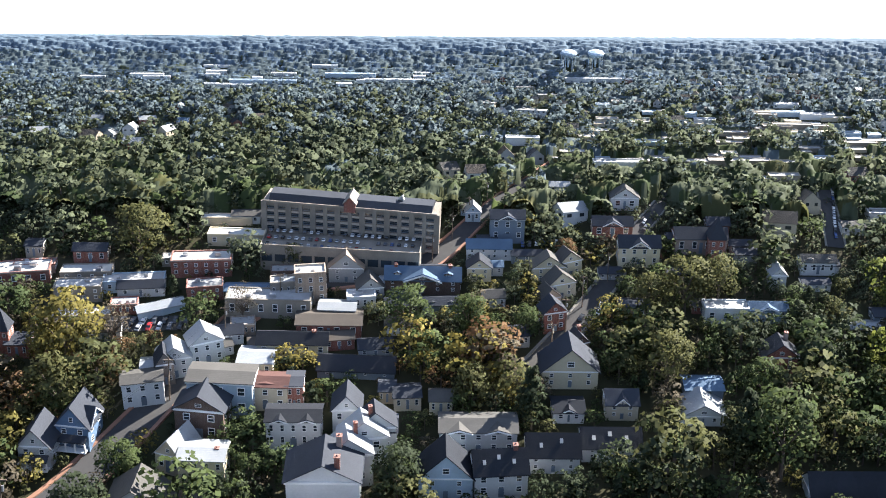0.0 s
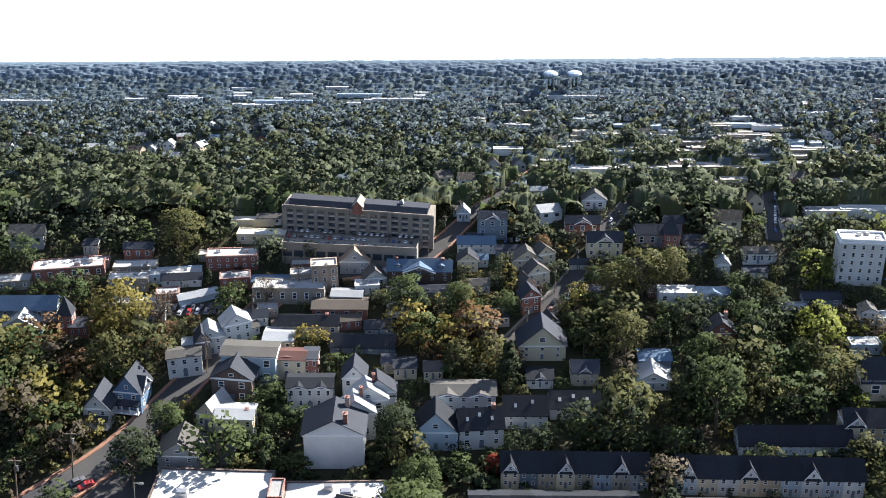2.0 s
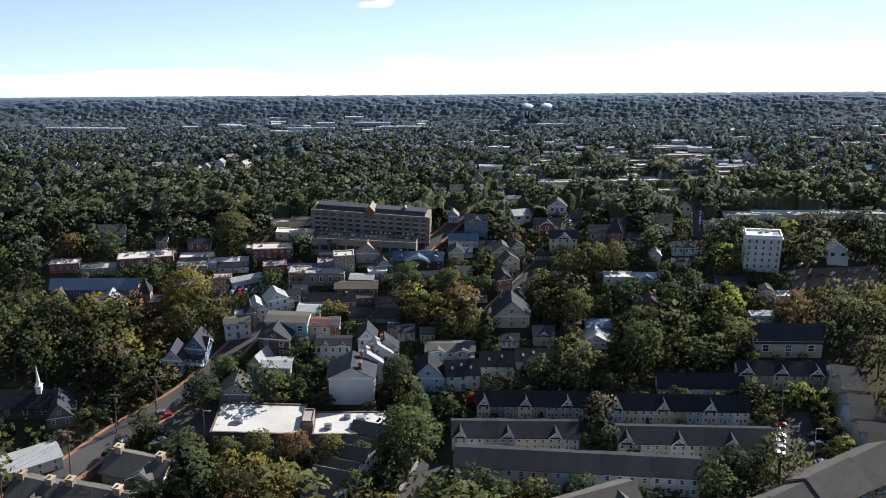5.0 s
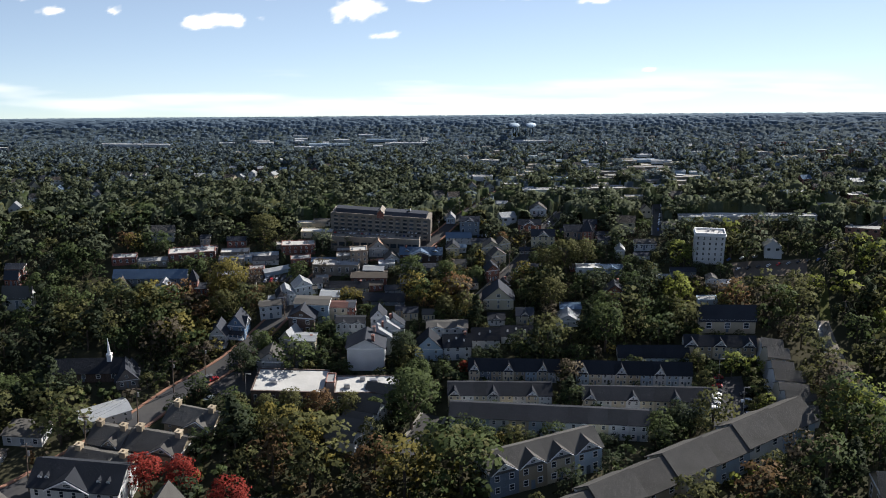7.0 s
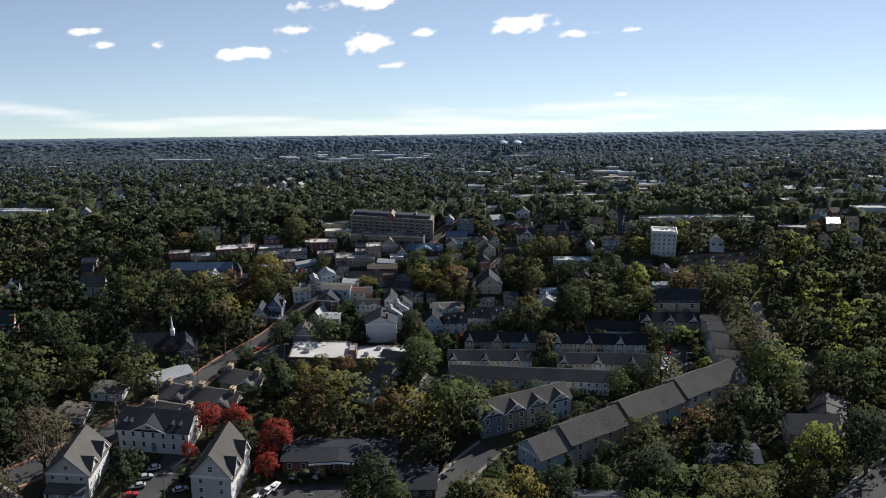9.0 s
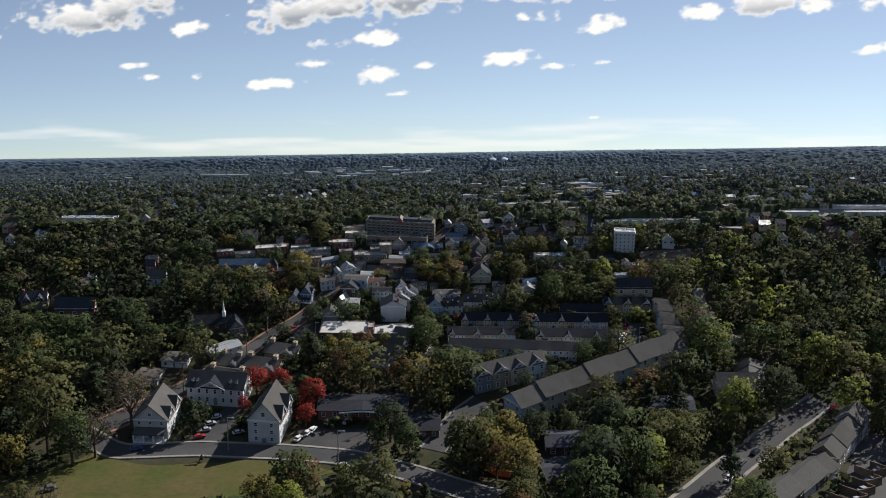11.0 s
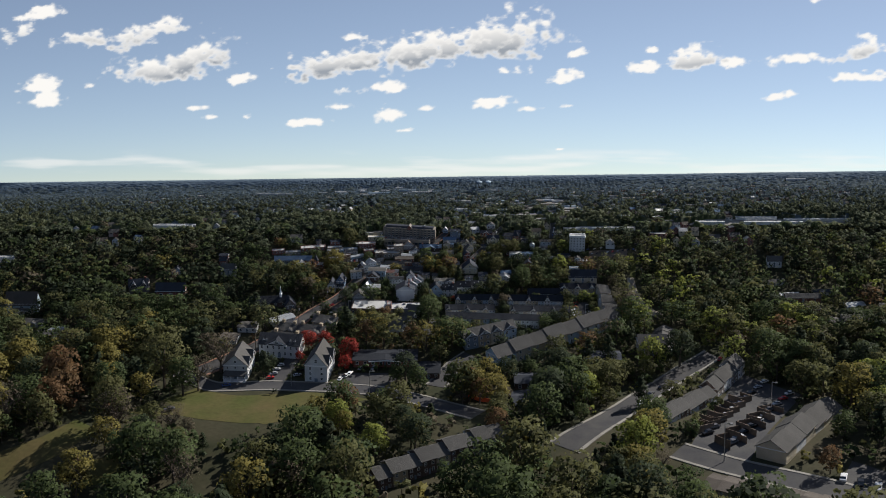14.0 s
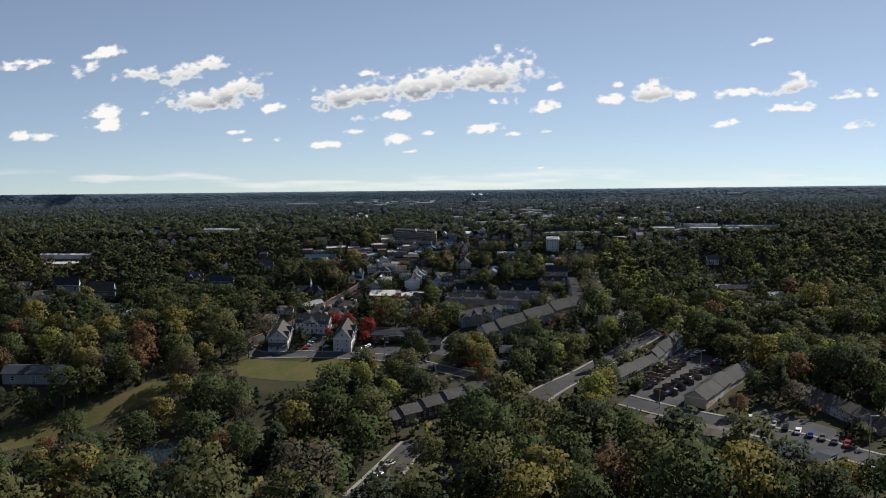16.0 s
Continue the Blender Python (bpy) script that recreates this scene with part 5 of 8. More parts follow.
house("town_cottage", -2.85, 110.39, 1.90, 1.52, 0.57, 0.51, 3.9, "w_white", "r_grey", "x", label="small street house with a pitched roof", rows=1, cols=3, dormers=0)
house("town_cottage", -6.62, 109.21, 1.88, 1.57, 0.66, 0.41, 7.6, "w_brick", "r_brown", "x", label="small street house with a pitched roof", rows=1, cols=3, dormers=0)
house("town_cottage", -4.32, 108.67, 2.11, 1.60, 0.56, 0.50, 5.2, "w_grey", "r_dark", "x", label="small street house with a pitched roof", rows=1, cols=3, dormers=0)
house("town_cottage", -2.29, 104.86, 1.59, 1.79, 0.82, 0.46, 4.7, "w_beige", "r_dark", "x", label="small street house with a pitched roof", rows=1, cols=3, dormers=0)
house("town_cottage", -13.39, 109.52, 1.64, 1.56, 0.66, 0.51, 8.7, "w_white", "r_dark", "x", label="small street house with a pitched roof", rows=1, cols=3, dormers=0)
house("town_cottage", 3.09, 112.45, 1.45, 1.42, 0.68, 0.44, 5.0, "w_white", "r_grey", "x", label="small street house with a pitched roof", rows=1, cols=3, dormers=0)
house("town_cottage", 4.48, 109.56, 1.42, 1.56, 0.75, 0.41, 5.1, "w_grey", "r_dark", "x", label="small street house with a pitched roof", rows=1, cols=3, dormers=0)
house("town_cottage", -21.17, 109.48, 2.10, 1.56, 0.76, 0.51, 6.9, "w_white", "r_grey", "x", label="small street house with a pitched roof", rows=1, cols=3, dormers=0)
house("canopy_hall", -18.09, 111.54, 2.93, 1.29, 0.48, 0.35, 21.9, "w_paleblue", "r_silver", "x", label="long shed with a pale blue metal roof", rows=0)
house("church_hall", -32.28, 109.98, 8.33, 2.06, 0.95, 0.93, 1.1, "w_slate", "r_blue", "x", label="long stone church hall with a blue slate roof", rows=1, cols=10)
spire_tower("church_tower", -27.05, 108.44, 1.60, "w_brick", "r_dark", "square red brick church tower with a pyramid roof")
house("pale_house", -30.38, 108.65, 3.00, 2.15, 0.47, 0.94, 0.3, "w_paleblue", "r_silver", "y", label="low house with a pale roof", rows=0)
house("gable_house", -35.33, 109.50, 1.84, 2.10, 0.38, 0.85, -3.5, "w_beige", "r_brown", "y", label="house with a brown roof among trees", rows=0)
house("stone_house", -6.44, 114.35, 2.26, 1.47, 0.98, 0.98, 0.2, "w_grey", "r_tan", "y", label="grey house with a tan tiled roof", rows=2, cols=2)
house("mansion", -1.44, 113.61, 4.87, 1.83, 0.97, 0.79, -1.3, "w_darkbrick", "r_blue", "x", label="brick mansion with blue slate roof, gable and dormers", rows=2, cols=5, gables=1, dormers=3, chimneys=2)
house("street_house", -4.84, 113.14, 1.70, 1.54, 0.68, 0.68, 8.4, "w_grey", "r_grey", "y", label="small grey street house", rows=1, cols=2)
house("street_house", 2.23, 114.54, 1.57, 1.31, 0.88, 0.59, 0.2, "w_cream", "r_dark", "y", label="cream street house among the trees", rows=2, cols=2)
house("street_house", 2.92, 116.27, 2.98, 1.23, 0.80, 0.57, 0.1, "w_white", "r_blue", "x", label="white street house with blue roof", rows=2, cols=4)
house("slate_house", 4.19, 117.83, 2.31, 1.55, 1.71, 0.55, 0.0, "w_slate", "r_dark", "x", label="tall blue-grey house with a dark roof", rows=2, cols=3, gables=1)
house("street_house", 1.92, 119.45, 1.02, 1.07, 0.71, 0.51, -0.0, "w_paleblue", "r_silver", "y", label="small pale house by the road", rows=1, cols=2)
house("white_house", 12.50, 120.75, 1.95, 1.13, 0.87, 0.67, -0.1, "w_white", "r_grey", "y", label="white gabled house above the street", rows=1, cols=2)
house("brick_house", 11.35, 118.21, 2.72, 1.26, 0.91, 0.58, 0.0, "w_brick", "r_dark", "x", label="brick house with a dark roof and white gable", rows=1, cols=3, gables=1)
house("cream_house", 12.84, 115.93, 2.72, 1.53, 1.39, 0.74, 0.1, "w_cream", "r_dark", "x", label="cream house with a large front gable", rows=2, cols=4, gables=1)
house("brick_church", 17.13, 117.11, 3.48, 1.87, 1.10, 0.71, 0.1, "w_brick", "r_dark", "x", label="red brick church with a dark roof", rows=1, cols=4)
spire_tower("brick_tower", 18.02, 116.18, 1.69, "w_brick", "r_dark", "square brick tower beside the church")
house("white_house", 24.66, 115.33, 2.31, 1.28, 0.89, 0.46, 0.1, "w_white", "r_grey", "x", label="white house with a mansard roof", rows=1, cols=4, dormers=2)
house("white_house", 21.72, 114.11, 1.02, 1.33, 0.98, 0.49, 0.2, "w_white", "r_silver", "y", label="narrow white house among the trees", rows=2, cols=1)
flat_block("low_block", 17.85, 111.52, 2.82, 1.46, 1.05, 0.2, "w_white", "flat_white", label="low white block among the trees", rows=1, cols=3)
house("blue_house", 20.50, 111.54, 2.48, 1.46, 0.86, 0.48, 0.2, "w_paleblue", "r_blue", "x", label="blue-grey house with front gable", rows=2, cols=4, gables=1)
house("street_house", 6.74, 114.55, 2.23, 1.31, 0.98, 0.78, 6.6, "w_cream", "r_grey", "y", label="cream street house stepping up the hill", rows=2, cols=2, group='cream street houses')
house("street_house", 7.38, 113.26, 1.92, 1.37, 0.97, 0.78, 18.6, "w_cream", "r_grey", "y", label="cream street house stepping up the hill", rows=2, cols=2, group='cream street houses')
house("street_house", 8.08, 114.94, 1.63, 1.29, 1.08, 0.69, 22.8, "w_cream", "r_grey", "y", label="cream street house stepping up the hill", rows=2, cols=2, group='cream street houses')
house("street_house", 6.62, 112.24, 1.31, 1.42, 0.87, 0.67, 21.6, "w_cream", "r_grey", "y", label="cream street house stepping up the hill", rows=2, cols=2, group='cream street houses')
house("brick_house", 6.77, 110.71, 1.48, 1.50, 1.33, 0.67, 14.1, "w_brick", "r_dark", "y", label="red brick street house", rows=2, cols=2)
house("small_house", 12.02, 111.85, 1.92, 1.45, 0.67, 0.34, 0.2, "w_tan", "r_dark", "x", label="small tan house among the trees", rows=1, cols=2)
house("small_house", 8.21, 108.68, 1.00, 1.42, 1.03, 0.56, 17.7, "w_darkbrick", "r_dark", "y", label="narrow brick house with chimney", rows=2, cols=1, chimneys=1)
house("small_house", 31.64, 109.79, 1.13, 1.37, 1.04, 0.28, 0.3, "w_white", "r_grey", "y", label="small white house among the trees", rows=2, cols=2)
flat_block("low_block", 33.11, 109.57, 1.64, 1.38, 0.75, 0.3, "w_grey", "flat_white", label="low grey block with pale roof", rows=1, cols=3)
flat_block("low_block", 30.75, 107.15, 2.21, 1.30, 0.74, 0.4, "w_paleblue", "flat_grey", label="low blue block among the trees", rows=1, cols=3)
house("small_house", 28.68, 111.45, 2.86, 1.46, 0.57, 0.24, 0.2, "w_slate", "r_dark", "x", label="low dark house among the trees", rows=1, cols=3)
flat_block("white_office", 31.89, 113.62, 3.43, 1.98, 4.0, -3.8, "w_white", "flat_white", label="white five-storey block with a heavy cornice", rows=5, cols=5, side=4, units=3, cornice=True)
office(-12.17, 117.67, -0.62, 116.11, 2.95)
parking_deck(-12.11, 114.91, -1.68, 114.08, 1.70)

# far buildings
house("small_house", -2.54, 112.54, 1.99, 1.25, 0.51, 0.38, 0.8, "w_grey", "r_dark", "x", label="small house with a dark roof among the trees", rows=1, cols=3)
house("small_house", -4.71, 113.63, 1.46, 1.20, 0.51, 0.32, 4.3, "w_white", "r_silver", "x", label="small house with a bright metal roof", rows=1, cols=3)
house("small_house", -7.26, 111.58, 1.79, 1.29, 0.43, 0.30, 0.8, "w_tan", "r_brown", "x", label="small house with a dark roof among the trees", rows=1, cols=3)
house("small_house", -0.75, 114.54, 1.66, 1.16, 0.59, 0.33, 0.8, "w_brick", "r_dark", "x", label="small house with a dark roof among the trees", rows=1, cols=3)
house("small_house", 3.06, 114.95, 1.49, 1.15, 0.59, 0.33, 0.8, "w_white", "r_blue", "x", label="small house with a dark roof among the trees", rows=1, cols=3)
house("small_house", 5.44, 115.97, 2.07, 1.10, 0.53, 0.34, 0.8, "w_slate", "r_dark", "x", label="small house with a dark roof among the trees", rows=1, cols=3)
house("small_house", 19.85, 116.98, 1.53, 1.06, 0.53, 0.35, 0.7, "w_brick", "r_dark", "x", label="small house with a dark roof among the trees", rows=1, cols=3)
house("small_house", 15.84, 117.48, 1.73, 1.04, 0.53, 0.35, 0.7, "w_darkbrick", "r_dark", "x", label="small house with a dark roof among the trees", rows=1, cols=3)
house("small_house", 10.84, 114.69, 1.49, 1.16, 0.44, 0.33, 0.8, "w_grey", "r_dark", "x", label="small house with a dark roof among the trees", rows=1, cols=3)
house("small_house", 16.40, 112.16, 1.20, 1.27, 0.43, 0.16, 0.8, "w_brick", "r_grey", "x", label="small house with a dark roof among the trees", rows=1, cols=3)
house("small_house", 24.25, 113.98, 1.86, 1.19, 0.44, 0.25, 0.8, "w_white", "r_dark", "x", label="small house with a dark roof among the trees", rows=1, cols=3)
house("small_house", 26.54, 110.63, 1.98, 1.33, 0.43, 0.22, 0.8, "w_tan", "r_silver", "x", label="small house with a bright metal roof", rows=1, cols=3)
house("small_house", 15.22, 114.75, 1.31, 1.16, 0.37, 0.26, 0.8, "w_tan", "r_dark", "x", label="small house with a dark roof among the trees", rows=1, cols=3)
house("small_house", -19.94, 113.43, 1.51, 1.21, 0.44, 0.24, 4.2, "w_brick", "r_blue", "x", label="small house with a dark roof among the trees", rows=1, cols=3)
house("small_house", -27.26, 114.22, 1.80, 1.18, 0.51, 0.18, 3.8, "w_brick", "r_silver", "x", label="small house with a bright metal roof", rows=1, cols=3)
house("small_house", -23.32, 112.99, 2.48, 1.23, 0.58, 0.17, 4.9, "w_stone", "r_grey", "x", label="small house with a dark roof among the trees", rows=1, cols=3)
house("small_house", -13.77, 108.57, 1.23, 1.42, 0.55, 0.27, 21.1, "w_white", "r_grey", "x", label="small house with a dark roof among the trees", rows=1, cols=3)
house("small_house", -17.55, 106.77, 1.53, 1.50, 0.75, 0.26, 7.2, "w_white", "r_silver", "x", label="small house with a bright metal roof", rows=1, cols=3)
house("small_house", -11.53, 108.94, 1.31, 1.41, 0.42, 0.35, 8.3, "w_tan", "r_brown", "x", label="small house with a dark roof among the trees", rows=1, cols=3)
house("small_house", -10.05, 109.21, 1.39, 1.39, 0.49, 0.28, 0.8, "w_brick", "r_red", "x", label="small house with a dark roof among the trees", rows=1, cols=3)
house("small_house", -0.29, 104.53, 1.33, 1.60, 0.86, 0.50, 0.9, "w_cream", "r_grey", "x", label="small house with a dark roof among the trees", rows=1, cols=3)
house("small_house", -3.46, 105.28, 1.00, 1.56, 0.73, 0.38, 0.9, "w_tan", "r_dark", "x", label="small house with a dark roof among the trees", rows=1, cols=3)
house("small_house", 13.26, 116.08, 2.27, 1.10, 0.30, 0.19, 0.8, "w_stone", "r_red", "x", label="small house with a dark roof among the trees", rows=1, cols=3)
house("small_house", 2.85, 117.32, 1.33, 1.04, 0.38, 0.20, 0.7, "w_white", "r_dark", "x", label="small house with a dark roof among the trees", rows=1, cols=3)
house("small_house", 20.50, 108.08, 2.09, 1.44, 0.69, 0.48, 0.8, "w_brick", "r_dark", "x", label="small house with a dark roof among the trees", rows=1, cols=3)
flat_block("far_hall", 16.34, 125.26, 6.18, 0.62, 0.49, 0.7, "w_stone", "flat_grey", label="far pale flat-roofed hall", rows=0, units=0, group='far houses and halls')
flat_block("far_hall", 21.51, 125.39, 4.55, 0.62, 0.49, 0.7, "w_stone", "flat_grey", label="far pale flat-roofed hall", rows=0, units=0, group='far houses and halls')
flat_block("far_hall", 12.60, 124.90, 3.69, 0.64, 0.65, 0.7, "w_white", "flat_grey", label="far pale flat-roofed hall", rows=0, units=0, group='far houses and halls')
flat_block("far_hall", 24.40, 123.70, 2.28, 0.69, 0.49, 0.7, "w_beige", "flat_grey", label="far pale flat-roofed hall", rows=0, units=0, group='far houses and halls')
flat_block("far_hall", 3.53, 128.31, 1.69, 0.51, 0.25, 0.7, "w_white", "flat_grey", label="far pale flat-roofed hall", rows=0, units=0, group='far houses and halls')
flat_block("far_hall", 5.82, 127.85, 2.52, 0.53, 0.59, 0.7, "w_white", "flat_grey", label="far pale flat-roofed hall", rows=0, units=0, group='far houses and halls')
flat_block("far_hall", -14.42, 135.68, 5.38, 0.23, 0.27, 0.5, "w_paleblue", "flat_grey", label="far pale flat-roofed hall", rows=0, units=0, group='far houses and halls')
flat_block("far_hall", -7.50, 136.44, 4.07, 0.20, 0.36, 0.5, "w_paleblue", "flat_grey", label="far pale flat-roofed hall", rows=0, units=0, group='far houses and halls')
flat_block("far_hall", 11.97, 136.05, 4.54, 0.21, 0.32, 0.5, "w_white", "flat_white", label="far pale flat-roofed hall", rows=0, units=0, group='far houses and halls')
flat_block("far_hall", -25.95, 134.13, 2.20, 0.28, 0.22, 0.6, "w_beige", "flat_grey", label="far pale flat-roofed hall", rows=0, units=0, group='far houses and halls')
flat_block("far_hall", 27.48, 129.28, 3.87, 0.47, 0.26, 0.7, "w_beige", "flat_grey", label="far pale flat-roofed hall", rows=0, units=0, group='far houses and halls')
flat_block("far_hall", 21.48, 129.22, 3.00, 0.47, 0.26, 0.7, "w_stone", "flat_white", label="far pale flat-roofed hall", rows=0, units=0, group='far houses and halls')
flat_block("far_hall", 15.31, 127.96, 2.54, 0.52, 0.25, 0.7, "w_paleblue", "flat_grey", label="far pale flat-roofed hall", rows=0, units=0, group='far houses and halls')
flat_block("far_hall", -3.86, 135.91, 4.96, 0.21, 0.23, 0.5, "w_white", "flat_grey", label="far pale flat-roofed hall", rows=0, units=0, group='far houses and halls')
flat_block("far_hall", 26.60, 131.76, 2.64, 0.38, 0.35, 0.6, "w_paleblue", "flat_white", label="far pale flat-roofed hall", rows=0, units=0, group='far houses and halls')
flat_block("far_hall", 12.48, 130.75, 1.73, 0.41, 0.35, 0.6, "w_beige", "flat_grey", label="far pale flat-roofed hall", rows=0, units=0, group='far houses and halls')
flat_block("far_hall", -23.77, 136.44, 2.70, 0.20, 0.23, 0.5, "w_white", "flat_grey", label="far pale flat-roofed hall", rows=0, units=0, group='far houses and halls')
flat_block("far_hall", -14.86, 118.90, 3.44, 0.87, 0.54, 0.8, "w_beige", "flat_white", label="far pale flat-roofed hall", rows=0, units=0, group='far houses and halls')
flat_block("far_hall", 30.32, 131.21, 2.56, 0.40, 0.22, 0.6, "w_beige", "flat_grey", label="far pale flat-roofed hall", rows=0, units=0, group='far houses and halls')
flat_block("far_hall", 31.15, 127.98, 2.49, 0.52, 0.28, 0.7, "w_stone", "flat_grey", label="far pale flat-roofed hall", rows=0, units=0, group='far houses and halls')
flat_block("far_hall", 17.10, 132.09, 1.06, 0.36, 0.14, 0.6, "w_stone", "flat_white", label="far pale flat-roofed hall", rows=0, units=0, group='far houses and halls')
flat_block("far_hall", 22.28, 128.63, 2.03, 0.49, 0.14, 0.7, "w_stone", "flat_grey", label="far pale flat-roofed hall", rows=0, units=0, group='far houses and halls')
flat_block("far_hall", 20.01, 130.88, 1.66, 0.41, 0.25, 0.6, "w_white", "flat_grey", label="far pale flat-roofed hall", rows=0, units=0, group='far houses and halls')
flat_block("far_hall", 33.69, 133.44, 2.21, 0.31, 0.28, 0.6, "w_white", "flat_white", label="far pale flat-roofed hall", rows=0, units=0, group='far houses and halls')
flat_block("far_hall", 27.93, 130.55, 1.84, 0.42, 0.13, 0.6, "w_white", "flat_grey", label="far pale flat-roofed hall", rows=0, units=0, group='far houses and halls')
flat_block("far_hall", 11.61, 125.72, 1.08, 0.60, 0.25, 0.7, "w_paleblue", "flat_grey", label="far pale flat-roofed hall", rows=0, units=0, group='far houses and halls')
flat_block("far_hall", 19.94, 126.30, 1.19, 0.58, 0.20, 0.7, "w_stone", "flat_grey", label="far pale flat-roofed hall", rows=0, units=0, group='far houses and halls')
flat_block("far_hall", 8.04, 125.75, 0.90, 0.60, 0.18, 0.7, "w_stone", "flat_grey", label="far pale flat-roofed hall", rows=0, units=0, group='far houses and halls')
flat_block("far_hall", 15.59, 126.01, 1.70, 0.59, 0.18, 0.7, "w_stone", "flat_grey", label="far pale flat-roofed hall", rows=0, units=0, group='far houses and halls')
flat_block("far_hall", 12.34, 132.77, 1.07, 0.34, 0.25, 0.6, "w_paleblue", "flat_white", label="far pale flat-roofed hall", rows=0, units=0, group='far houses and halls')
flat_block("far_hall", 26.75, 132.89, 1.92, 0.33, 0.30, 0.6, "w_white", "flat_grey", label="far pale flat-roofed hall", rows=0, units=0, group='far houses and halls')
flat_block("far_hall", 26.75, 130.72, 1.24, 0.41, 0.24, 0.6, "w_beige", "flat_grey", label="far pale flat-roofed hall", rows=0, units=0, group='far houses and halls')
flat_block("far_hall", 32.25, 128.41, 2.21, 0.51, 0.18, 0.7, "w_beige", "flat_white", label="far pale flat-roofed hall", rows=0, units=0, group='far houses and halls')
flat_block("far_hall", 32.49, 129.00, 1.01, 0.48, 0.28, 0.7, "w_paleblue", "flat_grey", label="far pale flat-roofed hall", rows=0, units=0, group='far houses and halls')
flat_block("far_hall", 11.84, 130.32, 0.88, 0.43, 0.20, 0.7, "w_beige", "flat_grey", label="far pale flat-roofed hall", rows=0, units=0, group='far houses and halls')
flat_block("far_hall", 30.83, 128.53, 1.07, 0.50, 0.22, 0.7, "w_paleblue", "flat_white", label="far pale flat-roofed hall", rows=0, units=0, group='far houses and halls')
flat_block("far_hall", 26.18, 129.61, 1.30, 0.46, 0.20, 0.7, "w_beige", "flat_grey", label="far pale flat-roofed hall", rows=0, units=0, group='far houses and halls')
flat_block("far_hall", 16.44, 125.54, 2.41, 0.61, 0.23, 0.7, "w_paleblue", "flat_grey", label="far pale flat-roofed hall", rows=0, units=0, group='far houses and halls')
flat_block("far_hall", 12.01, 129.35, 1.69, 0.47, 0.22, 0.7, "w_stone", "flat_white", label="far pale flat-roofed hall", rows=0, units=0, group='far houses and halls')
flat_block("far_hall", 27.03, 127.28, 1.99, 0.55, 0.24, 0.7, "w_stone", "flat_grey", label="far pale flat-roofed hall", rows=0, units=0, group='far houses and halls')
flat_block("far_hall", 21.47, 128.05, 2.25, 0.52, 0.17, 0.7, "w_stone", "flat_grey", label="far pale flat-roofed hall", rows=0, units=0, group='far houses and halls')
flat_block("far_hall", 23.93, 128.77, 0.79, 0.49, 0.22, 0.7, "w_stone", "flat_grey", label="far pale flat-roofed hall", rows=0, units=0, group='far houses and halls')
flat_block("far_hall", 24.72, 129.73, 2.25, 0.45, 0.24, 0.7, "w_stone", "flat_grey", label="far pale flat-roofed hall", rows=0, units=0, group='far houses and halls')
flat_block("far_hall", 14.59, 130.58, 2.48, 0.42, 0.20, 0.6, "w_beige", "flat_grey", label="far pale flat-roofed hall", rows=0, units=0, group='far houses and halls')
flat_block("far_hall", 19.13, 130.47, 1.39, 0.42, 0.15, 0.6, "w_beige", "flat_white", label="far pale flat-roofed hall", rows=0, units=0, group='far houses and halls')
flat_block("far_hall", 27.97, 126.06, 1.59, 0.59, 0.24, 0.7, "w_paleblue", "flat_grey", label="far pale flat-roofed hall", rows=0, units=0, group='far houses and halls')
flat_block("far_hall", 22.48, 126.00, 1.65, 0.59, 0.28, 0.7, "w_stone", "flat_grey", label="far pale flat-roofed hall", rows=0, units=0, group='far houses and halls')
flat_block("far_hall", 21.00, 126.50, 1.23, 0.57, 0.29, 0.7, "w_beige", "flat_white", label="far pale flat-roofed hall", rows=0, units=0, group='far houses and halls')
flat_block("far_hall", 22.24, 128.41, 1.09, 0.51, 0.26, 0.7, "w_beige", "flat_grey", label="far pale flat-roofed hall", rows=0, units=0, group='far houses and halls')
flat_block("far_hall", 24.92, 125.66, 2.46, 0.61, 0.15, 0.7, "w_beige", "flat_grey", label="far pale flat-roofed hall", rows=0, units=0, group='far houses and halls')
flat_block("far_hall", 15.92, 131.95, 1.15, 0.36, 0.14, 0.6, "w_paleblue", "flat_grey", label="far pale flat-roofed hall", rows=0, units=0, group='far houses and halls')
flat_block("far_hall", 17.00, 128.44, 1.82, 0.50, 0.17, 0.7, "w_stone", "flat_grey", label="far pale flat-roofed hall", rows=0, units=0, group='far houses and halls')
flat_block("far_hall", 15.82, 125.80, 2.23, 0.60, 0.27, 0.7, "w_stone", "flat_grey", label="far pale flat-roofed hall", rows=0, units=0, group='far houses and halls')
flat_block("far_hall", 21.84, 131.02, 1.32, 0.41, 0.22, 0.6, "w_stone", "flat_grey", label="far pale flat-roofed hall", rows=0, units=0, group='far houses and halls')
flat_block("far_hall", 28.62, 130.13, 2.26, 0.43, 0.24, 0.7, "w_stone", "flat_grey", label="far pale flat-roofed hall", rows=0, units=0, group='far houses and halls')
flat_block("far_hall", 10.95, 128.50, 1.77, 0.50, 0.29, 0.7, "w_beige", "flat_grey", label="far pale flat-roofed hall", rows=0, units=0, group='far houses and halls')
flat_block("far_hall", 9.47, 126.71, 1.91, 0.57, 0.19, 0.7, "w_stone", "flat_white", label="far pale flat-roofed hall", rows=0, units=0, group='far houses and halls')
flat_block("far_hall", 30.88, 129.18, 1.36, 0.47, 0.28, 0.7, "w_paleblue", "flat_grey", label="far pale flat-roofed hall", rows=0, units=0, group='far houses and halls')
flat_block("far_hall", 18.87, 131.61, 1.32, 0.38, 0.30, 0.6, "w_paleblue", "flat_grey", label="far pale flat-roofed hall", rows=0, units=0, group='far houses and halls')
